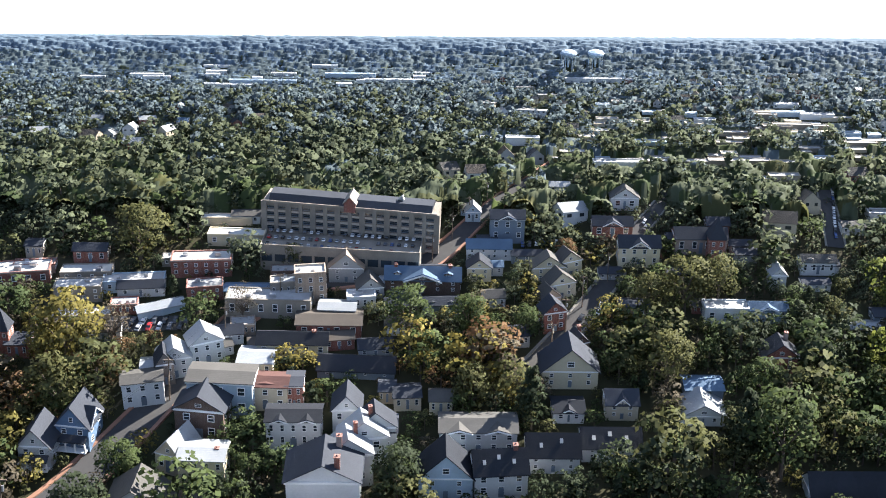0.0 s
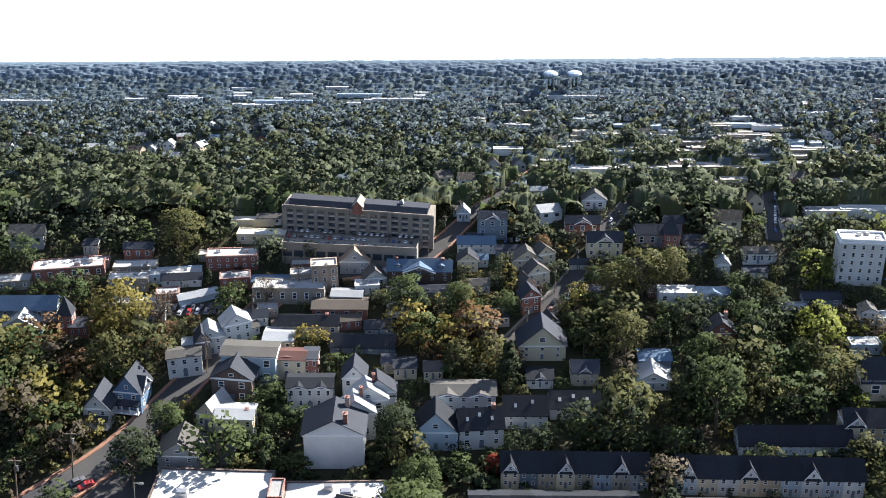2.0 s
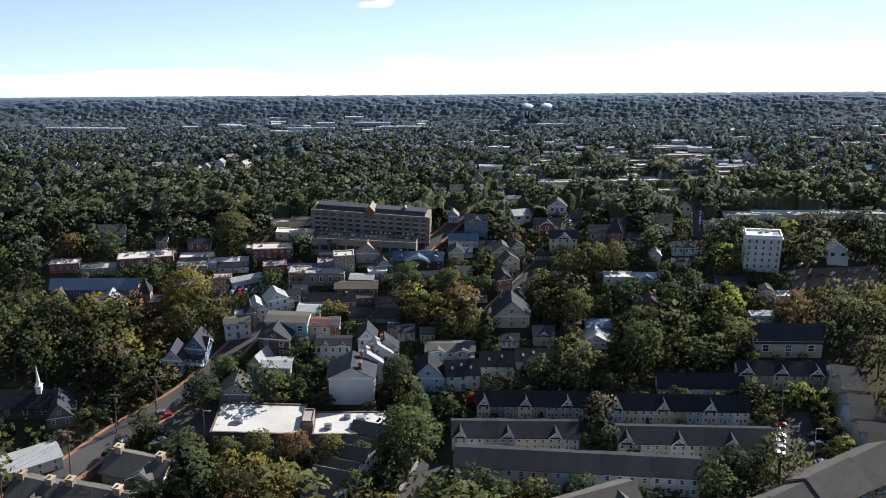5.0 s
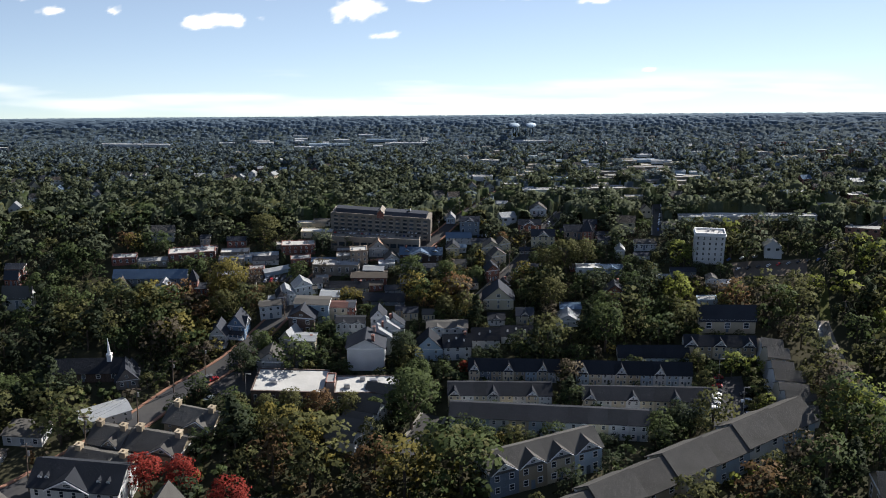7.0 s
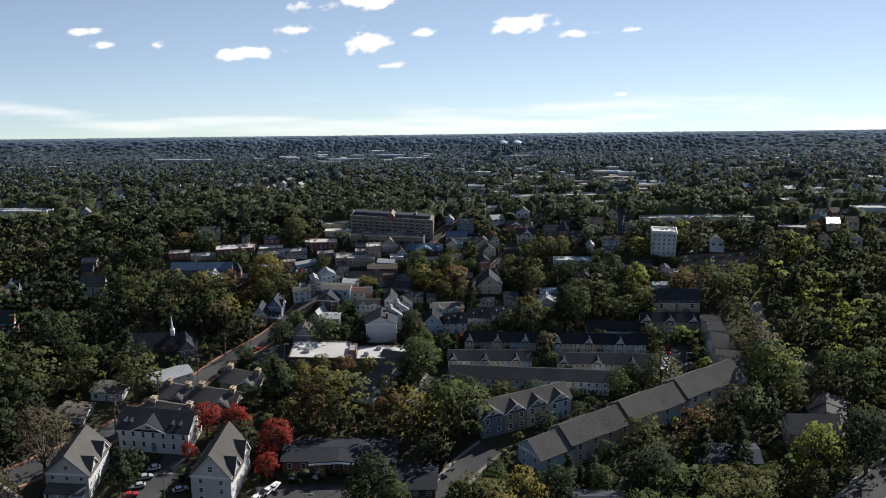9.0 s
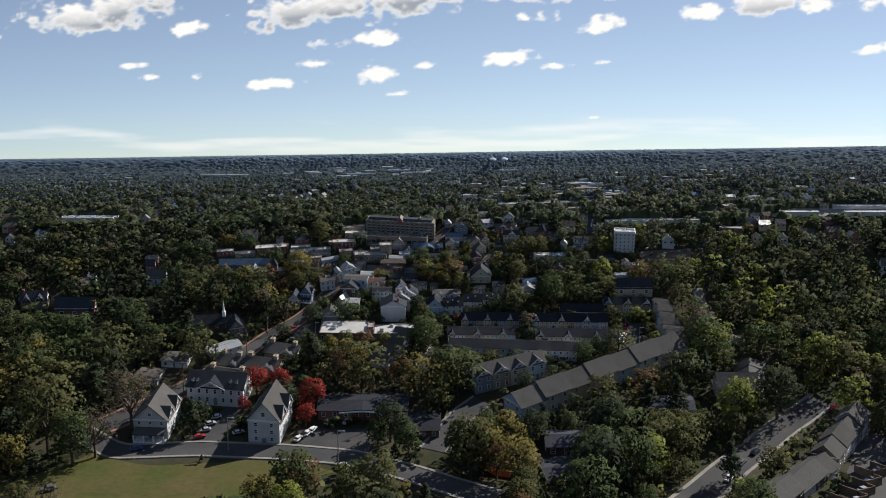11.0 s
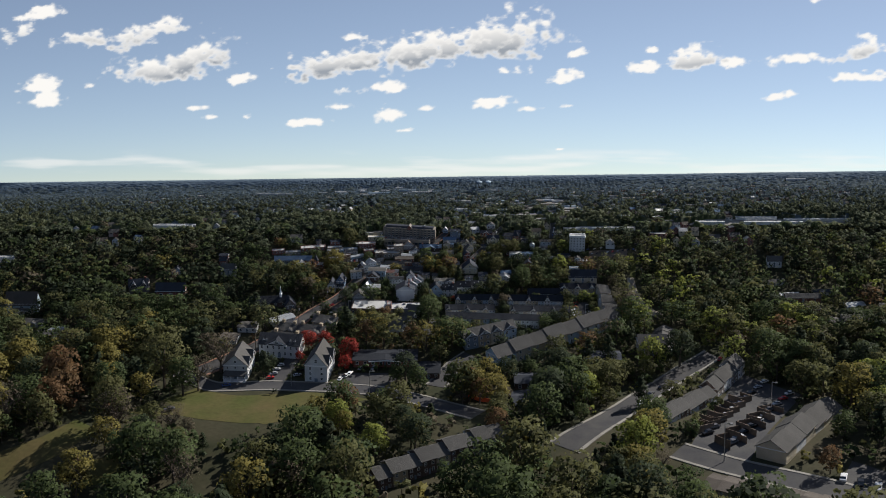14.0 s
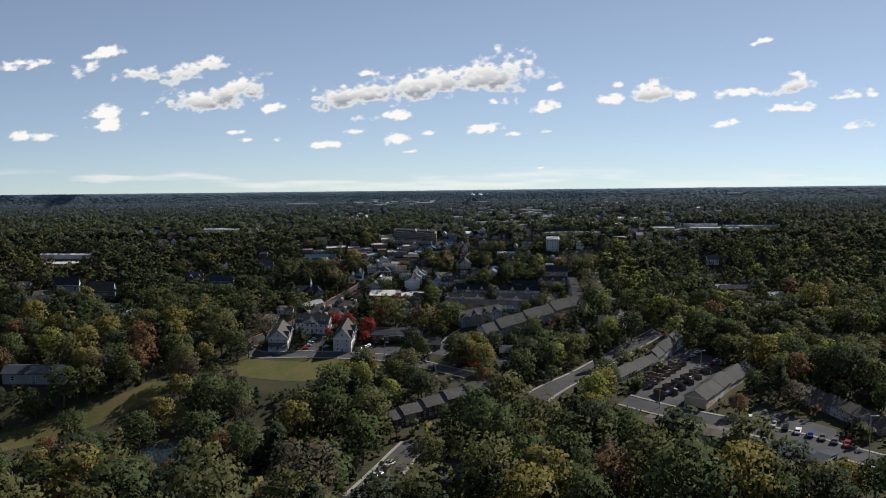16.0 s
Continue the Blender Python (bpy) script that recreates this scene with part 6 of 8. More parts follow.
flat_block("far_hall", 31.14, 126.27, 1.80, 0.58, 0.17, 0.7, "w_stone", "flat_grey", label="far pale flat-roofed hall", rows=0, units=0, group='far houses and halls')
flat_block("far_hall", 14.36, 133.28, 2.56, 0.32, 0.19, 0.6, "w_stone", "flat_grey", label="far pale flat-roofed hall", rows=0, units=0, group='far houses and halls')
flat_block("far_hall", 20.22, 132.49, 1.95, 0.34, 0.21, 0.6, "w_stone", "flat_grey", label="far pale flat-roofed hall", rows=0, units=0, group='far houses and halls')
flat_block("far_hall", 26.81, 126.88, 0.78, 0.56, 0.21, 0.7, "w_stone", "flat_white", label="far pale flat-roofed hall", rows=0, units=0, group='far houses and halls')
flat_block("far_hall", 30.79, 127.27, 1.20, 0.55, 0.17, 0.7, "w_beige", "flat_grey", label="far pale flat-roofed hall", rows=0, units=0, group='far houses and halls')
flat_block("far_hall", 60.59, 128.88, 2.54, 0.48, 0.34, -0.6, "w_stone", "flat_grey", label="far pale flat-roofed hall", rows=0, units=0, group='far houses and halls')
flat_block("far_hall", 24.72, 131.37, 1.88, 0.39, 0.40, -0.7, "w_stone", "flat_grey", label="far pale flat-roofed hall", rows=0, units=0, group='far houses and halls')
flat_block("far_hall", 51.88, 132.27, 2.02, 0.35, 0.40, -0.7, "w_stone", "flat_grey", label="far pale flat-roofed hall", rows=0, units=0, group='far houses and halls')
flat_block("far_hall", 25.32, 129.77, 2.24, 0.45, 0.45, -0.7, "w_stone", "flat_grey", label="far pale flat-roofed hall", rows=0, units=0, group='far houses and halls')
flat_block("far_hall", 23.85, 123.49, 2.11, 0.69, 0.36, -0.3, "w_stone", "flat_grey", label="far pale flat-roofed hall", rows=0, units=0, group='far houses and halls')
flat_block("far_hall", 54.12, 122.65, 2.18, 0.72, 0.38, -0.3, "w_stone", "flat_grey", label="far pale flat-roofed hall", rows=0, units=0, group='far houses and halls')
flat_block("far_hall", 56.71, 126.85, 2.83, 0.56, 0.30, -0.5, "w_white", "flat_grey", label="far pale flat-roofed hall", rows=0, units=0, group='far houses and halls')
flat_block("far_hall", 44.66, 124.81, 2.21, 0.64, 0.30, -0.4, "w_white", "flat_grey", label="far pale flat-roofed hall", rows=0, units=0, group='far houses and halls')
flat_block("far_hall", 48.15, 122.18, 3.22, 0.74, 0.35, -0.3, "w_beige", "flat_grey", label="far pale flat-roofed hall", rows=0, units=0, group='far houses and halls')
flat_block("far_hall", 26.54, 130.04, 3.04, 0.44, 0.42, -0.7, "w_stone", "flat_grey", label="far pale flat-roofed hall", rows=0, units=0, group='far houses and halls')
flat_block("far_hall", 36.04, 127.47, 1.38, 0.54, 0.33, -0.6, "w_beige", "flat_white", label="far pale flat-roofed hall", rows=0, units=0, group='far houses and halls')
flat_block("far_hall", 28.77, 131.37, 2.61, 0.39, 0.43, -0.7, "w_white", "flat_grey", label="far pale flat-roofed hall", rows=0, units=0, group='far houses and halls')
flat_block("far_hall", 59.38, 124.08, 2.12, 0.67, 0.27, -0.4, "w_white", "flat_grey", label="far pale flat-roofed hall", rows=0, units=0, group='far houses and halls')
flat_block("far_hall", 54.41, 131.74, 1.72, 0.38, 0.37, -0.7, "w_stone", "flat_grey", label="far pale flat-roofed hall", rows=0, units=0, group='far houses and halls')
flat_block("far_hall", 51.65, 129.14, 2.47, 0.47, 0.26, -0.6, "w_beige", "flat_grey", label="far pale flat-roofed hall", rows=0, units=0, group='far houses and halls')
flat_block("far_hall", 24.53, 131.81, 2.77, 0.37, 0.35, -0.7, "w_beige", "flat_grey", label="far pale flat-roofed hall", rows=0, units=0, group='far houses and halls')
flat_block("far_hall", 58.39, 130.81, 1.88, 0.41, 0.37, -0.7, "w_stone", "flat_grey", label="far pale flat-roofed hall", rows=0, units=0, group='far houses and halls')
flat_block("far_hall", 56.84, 125.80, 2.53, 0.60, 0.29, -0.5, "w_stone", "flat_grey", label="far pale flat-roofed hall", rows=0, units=0, group='far houses and halls')
flat_block("far_hall", 32.57, 123.74, 2.30, 0.68, 0.26, -0.4, "w_white", "flat_grey", label="far pale flat-roofed hall", rows=0, units=0, group='far houses and halls')
flat_block("far_hall", 40.56, 127.92, 1.51, 0.52, 0.24, -0.6, "w_beige", "flat_white", label="far pale flat-roofed hall", rows=0, units=0, group='far houses and halls')
flat_block("far_hall", 45.90, 132.23, 3.15, 0.35, 0.36, -0.7, "w_beige", "flat_grey", label="far pale flat-roofed hall", rows=0, units=0, group='far houses and halls')
flat_block("far_hall", 38.06, 127.05, 3.29, 0.56, 0.26, -0.5, "w_stone", "flat_grey", label="far pale flat-roofed hall", rows=0, units=0, group='far houses and halls')
flat_block("far_hall", -12.84, 136.58, 2.01, 0.19, 0.26, 0.5, "w_white", "flat_white", label="far pale flat-roofed hall", rows=0, units=0, group='far houses and halls')
flat_block("far_hall", -15.98, 135.25, 1.83, 0.24, 0.15, 0.5, "w_white", "flat_grey", label="far pale flat-roofed hall", rows=0, units=0, group='far houses and halls')
flat_block("far_hall", -1.95, 136.34, 0.98, 0.20, 0.23, 0.5, "w_white", "flat_grey", label="far pale flat-roofed hall", rows=0, units=0, group='far houses and halls')
flat_block("far_hall", -17.51, 135.11, 1.09, 0.24, 0.26, 0.6, "w_white", "flat_white", label="far pale flat-roofed hall", rows=0, units=0, group='far houses and halls')
flat_block("far_hall", -7.95, 135.32, 1.24, 0.23, 0.23, 0.5, "w_white", "flat_grey", label="far pale flat-roofed hall", rows=0, units=0, group='far houses and halls')
flat_block("far_hall", -18.28, 136.81, 1.66, 0.18, 0.27, 0.5, "w_white", "flat_grey", label="far pale flat-roofed hall", rows=0, units=0, group='far houses and halls')
flat_block("far_hall", -18.28, 137.58, 2.27, 0.15, 0.17, 0.4, "w_white", "flat_white", label="far pale flat-roofed hall", rows=0, units=0, group='far houses and halls')
flat_block("far_hall", -23.64, 137.47, 0.70, 0.15, 0.16, 0.4, "w_white", "flat_grey", label="far pale flat-roofed hall", rows=0, units=0, group='far houses and halls')
flat_block("far_hall", -22.94, 136.16, 2.14, 0.20, 0.22, 0.5, "w_white", "flat_grey", label="far pale flat-roofed hall", rows=0, units=0, group='far houses and halls')
flat_block("far_hall", -18.50, 136.40, 1.12, 0.20, 0.26, 0.5, "w_white", "flat_white", label="far pale flat-roofed hall", rows=0, units=0, group='far houses and halls')
flat_block("far_hall", -1.66, 136.87, 1.39, 0.18, 0.16, 0.5, "w_white", "flat_grey", label="far pale flat-roofed hall", rows=0, units=0, group='far houses and halls')
flat_block("far_hall", -9.64, 137.55, 2.07, 0.15, 0.26, 0.4, "w_white", "flat_grey", label="far pale flat-roofed hall", rows=0, units=0, group='far houses and halls')
flat_block("far_hall", -14.90, 136.04, 0.81, 0.21, 0.25, 0.5, "w_white", "flat_white", label="far pale flat-roofed hall", rows=0, units=0, group='far houses and halls')
flat_block("far_hall", -6.66, 135.73, 0.68, 0.22, 0.26, 0.5, "w_white", "flat_grey", label="far pale flat-roofed hall", rows=0, units=0, group='far houses and halls')
flat_block("far_hall", -18.46, 135.37, 1.13, 0.23, 0.14, 0.5, "w_white", "flat_grey", label="far pale flat-roofed hall", rows=0, units=0, group='far houses and halls')
flat_block("far_hall", -28.04, 136.22, 2.00, 0.20, 0.16, 0.5, "w_white", "flat_white", label="far pale flat-roofed hall", rows=0, units=0, group='far houses and halls')
flat_block("far_hall", -40.09, 135.69, 9.02, 0.23, 0.48, -0.6, "w_white", "flat_grey", label="far pale flat-roofed hall", rows=0, units=0, group='far houses and halls')
flat_block("far_hall", 33.24, 119.85, 7.90, 0.83, 0.63, -0.0, "w_white", "flat_grey", label="far pale flat-roofed hall", rows=0, units=0, group='far houses and halls')
flat_block("far_hall", 36.31, 120.06, 8.13, 0.82, 0.59, -0.2, "w_white", "flat_white", label="far pale flat-roofed hall", rows=0, units=0, group='far houses and halls')
flat_block("far_hall", 42.59, 120.05, 6.64, 0.82, 0.59, -0.2, "w_white", "flat_grey", label="far pale flat-roofed hall", rows=0, units=0, group='far houses and halls')
flat_block("far_hall", -61.75, 121.36, 9.24, 0.78, 1.15, -0.9, "w_white", "flat_grey", label="far pale flat-roofed hall", rows=0, units=0, group='far houses and halls')
flat_block("far_hall", 63.53, 121.75, 6.81, 0.76, 0.68, -0.9, "w_white", "flat_white", label="far pale flat-roofed hall", rows=0, units=0, group='far houses and halls')
flat_block("far_hall", 78.25, 121.54, 13.57, 0.77, 0.68, -0.8, "w_white", "flat_grey", label="far pale flat-roofed hall", rows=0, units=0, group='far houses and halls')
flat_block("far_hall", 87.59, 138.33, 4.79, 0.15, 0.48, -1.0, "w_white", "flat_grey", label="far pale flat-roofed hall", rows=0, units=0, group='far houses and halls')
flat_block("far_hall", -102.70, 110.67, 14.06, 1.19, 1.25, -0.1, "w_white", "flat_white", label="far pale flat-roofed hall", rows=0, units=0, group='far houses and halls')
flat_block("far_hall", -60.92, 121.81, 8.84, 0.76, 0.96, -0.5, "w_white", "flat_grey", label="far pale flat-roofed hall", rows=0, units=0, group='far houses and halls')
flat_block("far_hall", 74.66, 123.35, 9.60, 0.69, 0.64, -0.6, "w_white", "flat_grey", label="far pale flat-roofed hall", rows=0, units=0, group='far houses and halls')
flat_block("far_hall", 88.89, 122.48, 15.95, 0.73, 0.64, -0.5, "w_white", "flat_white", label="far pale flat-roofed hall", rows=0, units=0, group='far houses and halls')
house("small_house", -46.26, 105.99, 3.26, 1.93, 1.52, 1.32, -0.3, "w_white", "r_grey", "x", label="small house half hidden among trees", rows=1, cols=3)
house("small_house", -57.17, 97.12, 6.32, 2.41, 2.52, 1.86, -0.3, "w_brick", "r_dark", "x", label="small house half hidden among trees", rows=1, cols=3)
house("small_house", -47.96, 109.18, 1.54, 1.76, 1.32, 0.92, -0.4, "w_brick", "r_dark", "x", label="small house half hidden among trees", rows=1, cols=3)
house("small_house", -97.89, 96.20, 6.00, 2.46, 2.10, 2.15, 0.1, "w_grey", "r_dark", "x", label="small house half hidden among trees", rows=1, cols=3)
house("small_house", -88.16, 93.47, 6.55, 2.61, 2.08, 2.71, 0.1, "w_paleblue", "r_brown", "x", label="small house half hidden among trees", rows=1, cols=3)
house("small_house", -104.64, 89.07, 7.35, 2.85, 1.76, 1.48, 0.1, "w_grey", "r_grey", "x", label="small house half hidden among trees", rows=1, cols=3)
house("small_house", -77.83, 81.66, 7.19, 3.25, 1.44, 1.11, 0.1, "w_white", "r_grey", "x", label="small house half hidden among trees", rows=1, cols=3)
house("small_house", -91.83, 49.09, 14.30, 5.02, 2.59, 1.57, -0.3, "w_grey", "r_dark", "x", label="small house half hidden among trees", rows=1, cols=3)
house("small_house", 33.26, 72.55, 6.96, 3.74, 1.67, 1.02, 0.1, "w_darkbrick", "r_dark", "x", label="small house half hidden among trees", rows=1, cols=3)
house("small_house", 18.25, 64.25, 5.43, 4.19, 1.63, 1.21, 0.1, "w_darkbrick", "r_dark", "x", label="small house half hidden among trees", rows=1, cols=3)
house("small_house", 43.47, 76.44, 5.64, 3.53, 2.54, 1.90, 0.1, "w_tan", "r_grey", "x", label="small house half hidden among trees", rows=1, cols=3)
house("small_house", 99.33, 84.87, 7.21, 3.07, 1.16, 1.14, 0.1, "w_white", "r_grey", "x", label="small house half hidden among trees", rows=1, cols=3)
house("small_house", 78.72, 96.39, 7.46, 2.45, 1.20, 0.95, 0.1, "w_brick", "r_grey", "x", label="small house half hidden among trees", rows=1, cols=3)
house("small_house", 88.68, 88.45, 7.29, 2.88, 1.17, 0.88, 0.1, "w_tan", "r_grey", "x", label="small house half hidden among trees", rows=1, cols=3)
house("small_house", 75.37, 108.37, 3.24, 1.80, 1.52, 1.12, -0.4, "w_white", "r_grey", "x", label="small house half hidden among trees", rows=1, cols=3)
house("small_house", 32.21, 103.27, 6.09, 2.08, 1.52, 1.62, 0.0, "w_beige", "r_dark", "x", label="small house half hidden among trees", rows=1, cols=3)
house("small_house", -47.93, 110.30, 2.01, 1.69, 1.71, 0.54, 0.2, "w_brick", "r_dark", "x", label="small house half hidden among trees", rows=1, cols=3)
house("small_house", -23.35, 115.74, 2.22, 1.40, 0.82, 0.46, 0.8, "w_brick", "r_dark", "x", label="small house half hidden among trees", rows=1, cols=3)
house("small_house", -19.36, 122.34, 0.63, 1.04, 0.32, 0.21, 0.8, "w_white", "r_silver", "x", label="small house half hidden among trees", rows=1, cols=3)
house("small_house", -13.59, 119.16, 1.92, 1.21, 0.54, 0.26, 0.8, "w_white", "r_grey", "x", label="small house half hidden among trees", rows=1, cols=3)
house("small_house", 18.60, 118.59, 1.55, 1.24, 0.69, 0.49, 0.7, "w_brick", "r_dark", "x", label="small house half hidden among trees", rows=1, cols=3)
house("small_house", 27.92, 118.70, 1.56, 1.24, 0.54, 0.26, 0.7, "w_white", "r_grey", "x", label="small house half hidden among trees", rows=1, cols=3)
house("small_house", 8.11, 122.40, 1.44, 1.04, 0.48, 0.30, 0.8, "w_white", "r_silver", "x", label="small house half hidden among trees", rows=1, cols=3)
house("small_house", 1.67, 120.11, 1.17, 1.16, 0.47, 0.27, 0.8, "w_paleblue", "r_grey", "x", label="small house half hidden among trees", rows=1, cols=3)
house("small_house", 20.07, 116.30, 1.52, 1.37, 0.53, 0.32, 0.7, "w_grey", "r_dark", "x", label="small house half hidden among trees", rows=1, cols=3)
house("small_house", -27.16, 116.14, 1.11, 1.38, 0.75, 0.24, 0.8, "w_tanbrick", "r_dark", "x", label="small house half hidden among trees", rows=1, cols=3)
house("small_house", 25.15, 115.47, 1.88, 1.41, 0.52, 0.31, 0.8, "w_white", "r_dark", "x", label="small house half hidden among trees", rows=1, cols=3)
house("small_house", -26.09, 108.41, 1.36, 1.80, 0.83, 0.23, 0.9, "w_brick", "r_dark", "x", label="small house half hidden among trees", rows=1, cols=3)
house("small_house", 3.39, -1.38, 6.48, 7.76, 2.14, 1.37, -7.3, "w_slate", "r_dark", "x", label="small house half hidden among trees", rows=1, cols=3)
steeple(-33.3, 95.6, 4.3)
water_tower(10.10, 137.83, 1.38)
water_tower(12.31, 137.84, 1.38)
orange_fence([(6.58, 58.46), (8.49, 56.39), (11.10, 55.55)])

# houses and a school among the outer woods
flat_block("school", -102.8, 107.3, 9.5, 2.4, 1.1, 3.0, "w_tanbrick", "flat_white", label="long low tan brick school with white flat roofs", rows=1, cols=12, units=4)
house("brick_villa", -65.0, 100.6, 4.2, 3.0, 1.6, 1.5, 8.0, "w_darkbrick", "r_dark", "x", label="dark brick villa with gables and chimneys", rows=2, cols=4, gables=2, chimneys=2)
house("white_house", -57.6, 105.8, 2.3, 1.9, 1.1, 0.9, 6.0, "w_paleblue", "r_dark", "y", label="pale gabled house between trees", rows=2, cols=2, cross=1)
for x, y, w, turn, wall, roof in ((-88.4, 92.4, 4.6, 24, "w_beige", "r_grey"), (-94.6, 93.4, 3.6, -12, "w_white", "r_dark"), (-104.2, 94.0, 4.4, 6, "w_tan", "r_brown"), (-78.8, 84.2, 4.2, 20, "w_white", "r_silver"),
                                  (-84.0, 87.6, 4.0, -8, "w_grey", "r_grey"), (-97.5, 99.5, 3.4, 15, "w_cream", "r_brown"), (-110.5, 98.0, 4.0, 0, "w_grey", "r_grey")):
    house("suburban_house", x, y, w, w * 0.62, 0.95, 0.95, turn, wall, roof, "x", label="detached house with a shingle roof between autumn trees", rows=1, cols=4, gables=1, group="detached houses on the wooded slope")
for x, y, w, turn, wall, roof in ((74.5, 102.4, 3.6, 12, "w_white", "r_grey"), (79.7, 93.0, 4.4, -10, "w_brick", "r_brown"), (84.8, 87.8, 4.8, -18, "w_darkbrick", "r_grey"), (91.6, 88.0, 4.6, -8, "w_brick", "r_brown"),
                                  (89.3, 94.2, 4.0, 10, "w_white", "r_silver"), (76.2, 97.8, 4.2, 5, "w_beige", "r_silver"), (96.6, 93.5, 4.2, -14, "w_tan", "r_grey"), (83.5, 99.0, 3.8, 0, "w_grey", "r_dark")):
    house("ranch_house", x, y, w, w * 0.5, 0.75, 0.6, turn, wall, roof, "x", label="low ranch house with a shallow roof under the trees", rows=1, cols=5, group="low houses under the trees")

# poles and wires
pole_line([(-41.0, 72.5), (-36.2, 77.4), (-32.3, 82.4), (-28.57, 87.55), (-26.15, 92.81), (-23.36, 95.38), (-16.29, 104.71), (-13.62, 109.09), (-10.52, 111.94)])
pole_line([(6.51, 107.99), (7.55, 110.12), (8.80, 112.07), (10.66, 114.11)])
pole_line([(-0.84, 115.57), (0.49, 117.49), (1.67, 119.27), (2.97, 120.94)])

pole_line([(44.7, 110.8), (45.3, 104.0), (46.6, 97.5), (49.2, 91.0)])

# parked cars
park([(-18.05, 66.03), (-17.50, 66.77), (-16.96, 67.51), (-16.40, 68.24), (-11.41, 58.54), (-14.49, 69.98), (-11.88, 70.30)], 70, "cars in the shop car park")
park([(-31.80, 66.47), (-31.36, 68.19), (-30.90, 69.82), (-30.41, 71.38), (-26.58, 67.56), (-26.30, 69.69)], 20, "cars beside the white houses")
park([(47.83, 39.50), (49.41, 41.90), (51.10, 44.82), (52.88, 48.10), (54.69, 51.44), (56.48, 54.52), (58.23, 57.24), (59.98, 59.80), (61.72, 62.26), (63.47, 64.63)], 30, "cars in the long car park")
park([(51.21, 35.55), (52.74, 37.45), (54.32, 39.53), (55.97, 41.91), (57.73, 44.83), (59.60, 48.10), (61.49, 51.40), (63.35, 54.40), (65.15, 57.01), (66.95, 59.46)], 30, "cars in the long car park")
park([(66.09, 21.71), (68.21, 19.73), (70.29, 17.75), (72.33, 15.76), (74.33, 13.77), (76.29, 11.77), (78.21, 9.75), (80.09, 7.73), (81.92, 5.69)], 70, "cars in the lower car park")
park([(41.00, 59.40), (43.37, 62.22), (38.48, 54.88), (-11.92, -4.80), (-10.52, 0.95), (-8.37, 6.57), (56.65, 73.38)], 55, "cars parked in the street")
park([(28.91, 90.72), (29.08, 91.43), (29.26, 92.14), (29.43, 92.85), (29.60, 93.55), (29.77, 94.24), (29.94, 94.93), (30.11, 95.61), (32.19, 89.72), (32.26, 90.82), (32.33, 91.93), (32.39, 93.02)], 5, "cars between the town houses")
park([(26.69, 118.07), (26.78, 118.54), (26.88, 119.02), (26.98, 119.51), (27.09, 120.02), (27.20, 120.54), (27.31, 121.07), (27.43, 121.62), (27.55, 122.18), (27.67, 122.75)], 85, "cars along the straight street")
park([(6.06, 107.99), (6.30, 108.50), (8.65, 111.16), (9.97, 112.09), (9.85, 111.61), (13.75, 119.16), (13.76, 118.65), (3.91, 116.81), (4.30, 117.01)], 65, "cars on the side streets")
park([(-21.59, 110.48), (-20.93, 110.50), (-20.27, 110.52), (-19.61, 110.54), (-18.95, 110.56), (-18.29, 110.58), (-17.63, 110.60), (-16.97, 110.62), (-16.30, 110.64), (-21.13, 109.97), (-20.48, 110.00), (-19.83, 110.04), (-19.18, 110.07), (-18.54, 110.10), (-17.89, 110.14), (-17.24, 110.17), (-16.59, 110.21)], 80, "cars behind the shops")
park([(35.15, 112.02), (36.33, 112.20), (37.52, 112.37), (38.71, 112.55), (39.90, 112.73), (41.10, 112.90), (42.29, 113.08), (43.49, 113.26), (44.69, 113.43), (34.30, 113.42), (35.86, 113.66), (37.43, 113.90), (39.00, 114.14), (40.57, 114.38)], 40, "cars beside the white block")
park([(-39.69, 63.25), (-48.32, 52.30)], 20, "cars on the main road")
park([(-23.00, 95.11), (-25.16, 91.36), (-22.38, 94.77), (-22.31, 91.68)], 40, "cars on the main road")
park([(5.25, 117.02), (5.71, 117.08), (6.17, 117.15), (6.64, 117.21), (7.10, 117.27), (7.56, 117.34)], 85, "cars behind the blue-grey house")

# trees with autumn colour that stand out
plant("olive", -15.97, 88.39, 2.79)
plant("olive", -13.47, 88.30, 3.46)
plant("rust", -10.58, 88.34, 3.35)
plant("olive", -7.68, 88.37, 3.12)
plant("green", -5.21, 88.51, 2.46)
plant("green", -2.73, 88.42, 3.46)
plant("olive", -18.87, 88.36, 2.79)
plant("red", -25.44, 77.08, 4.07)
plant("red", -22.04, 77.06, 3.87)
plant("red", -16.85, 73.27, 4.57)
plant("red", -17.44, 69.31, 3.37)
plant("red", -24.52, 69.68, 2.44)
plant("red", -26.78, 72.89, 2.26)
plant("red", 3.90, 95.92, 1.60)
plant("rust", 8.00, 115.69, 1.66)
plant("olive", -22.63, 103.39, 3.94)
plant("yellow", -24.09, 107.11, 2.74)
plant("green", 1.49, 109.61, 2.83)
plant("olive", 1.39, 104.16, 3.00)
plant("green", 5.01, 109.24, 2.47)
plant("lime", 12.76, -13.59, 10.34)
plant("lime", 9.18, -11.75, 9.38)
plant("lime", 17.94, -4.21, 7.52)
plant("lime", 48.68, -17.27, 7.62)
plant("lime", 54.72, -17.48, 7.10)
plant("lime", 34.36, 28.79, 8.51)
plant("rust", 66.31, -19.50, 6.03)
plant("yellow", 74.03, -20.48, 7.01)
plant("lime", -16.39, 42.12, 6.37)
plant("yellow", -20.45, 45.14, 5.79)
plant("lime", -9.68, 34.71, 6.21)
plant("yellow", -83.61, 59.07, 8.76)
plant("lime", -91.70, 59.05, 8.09)
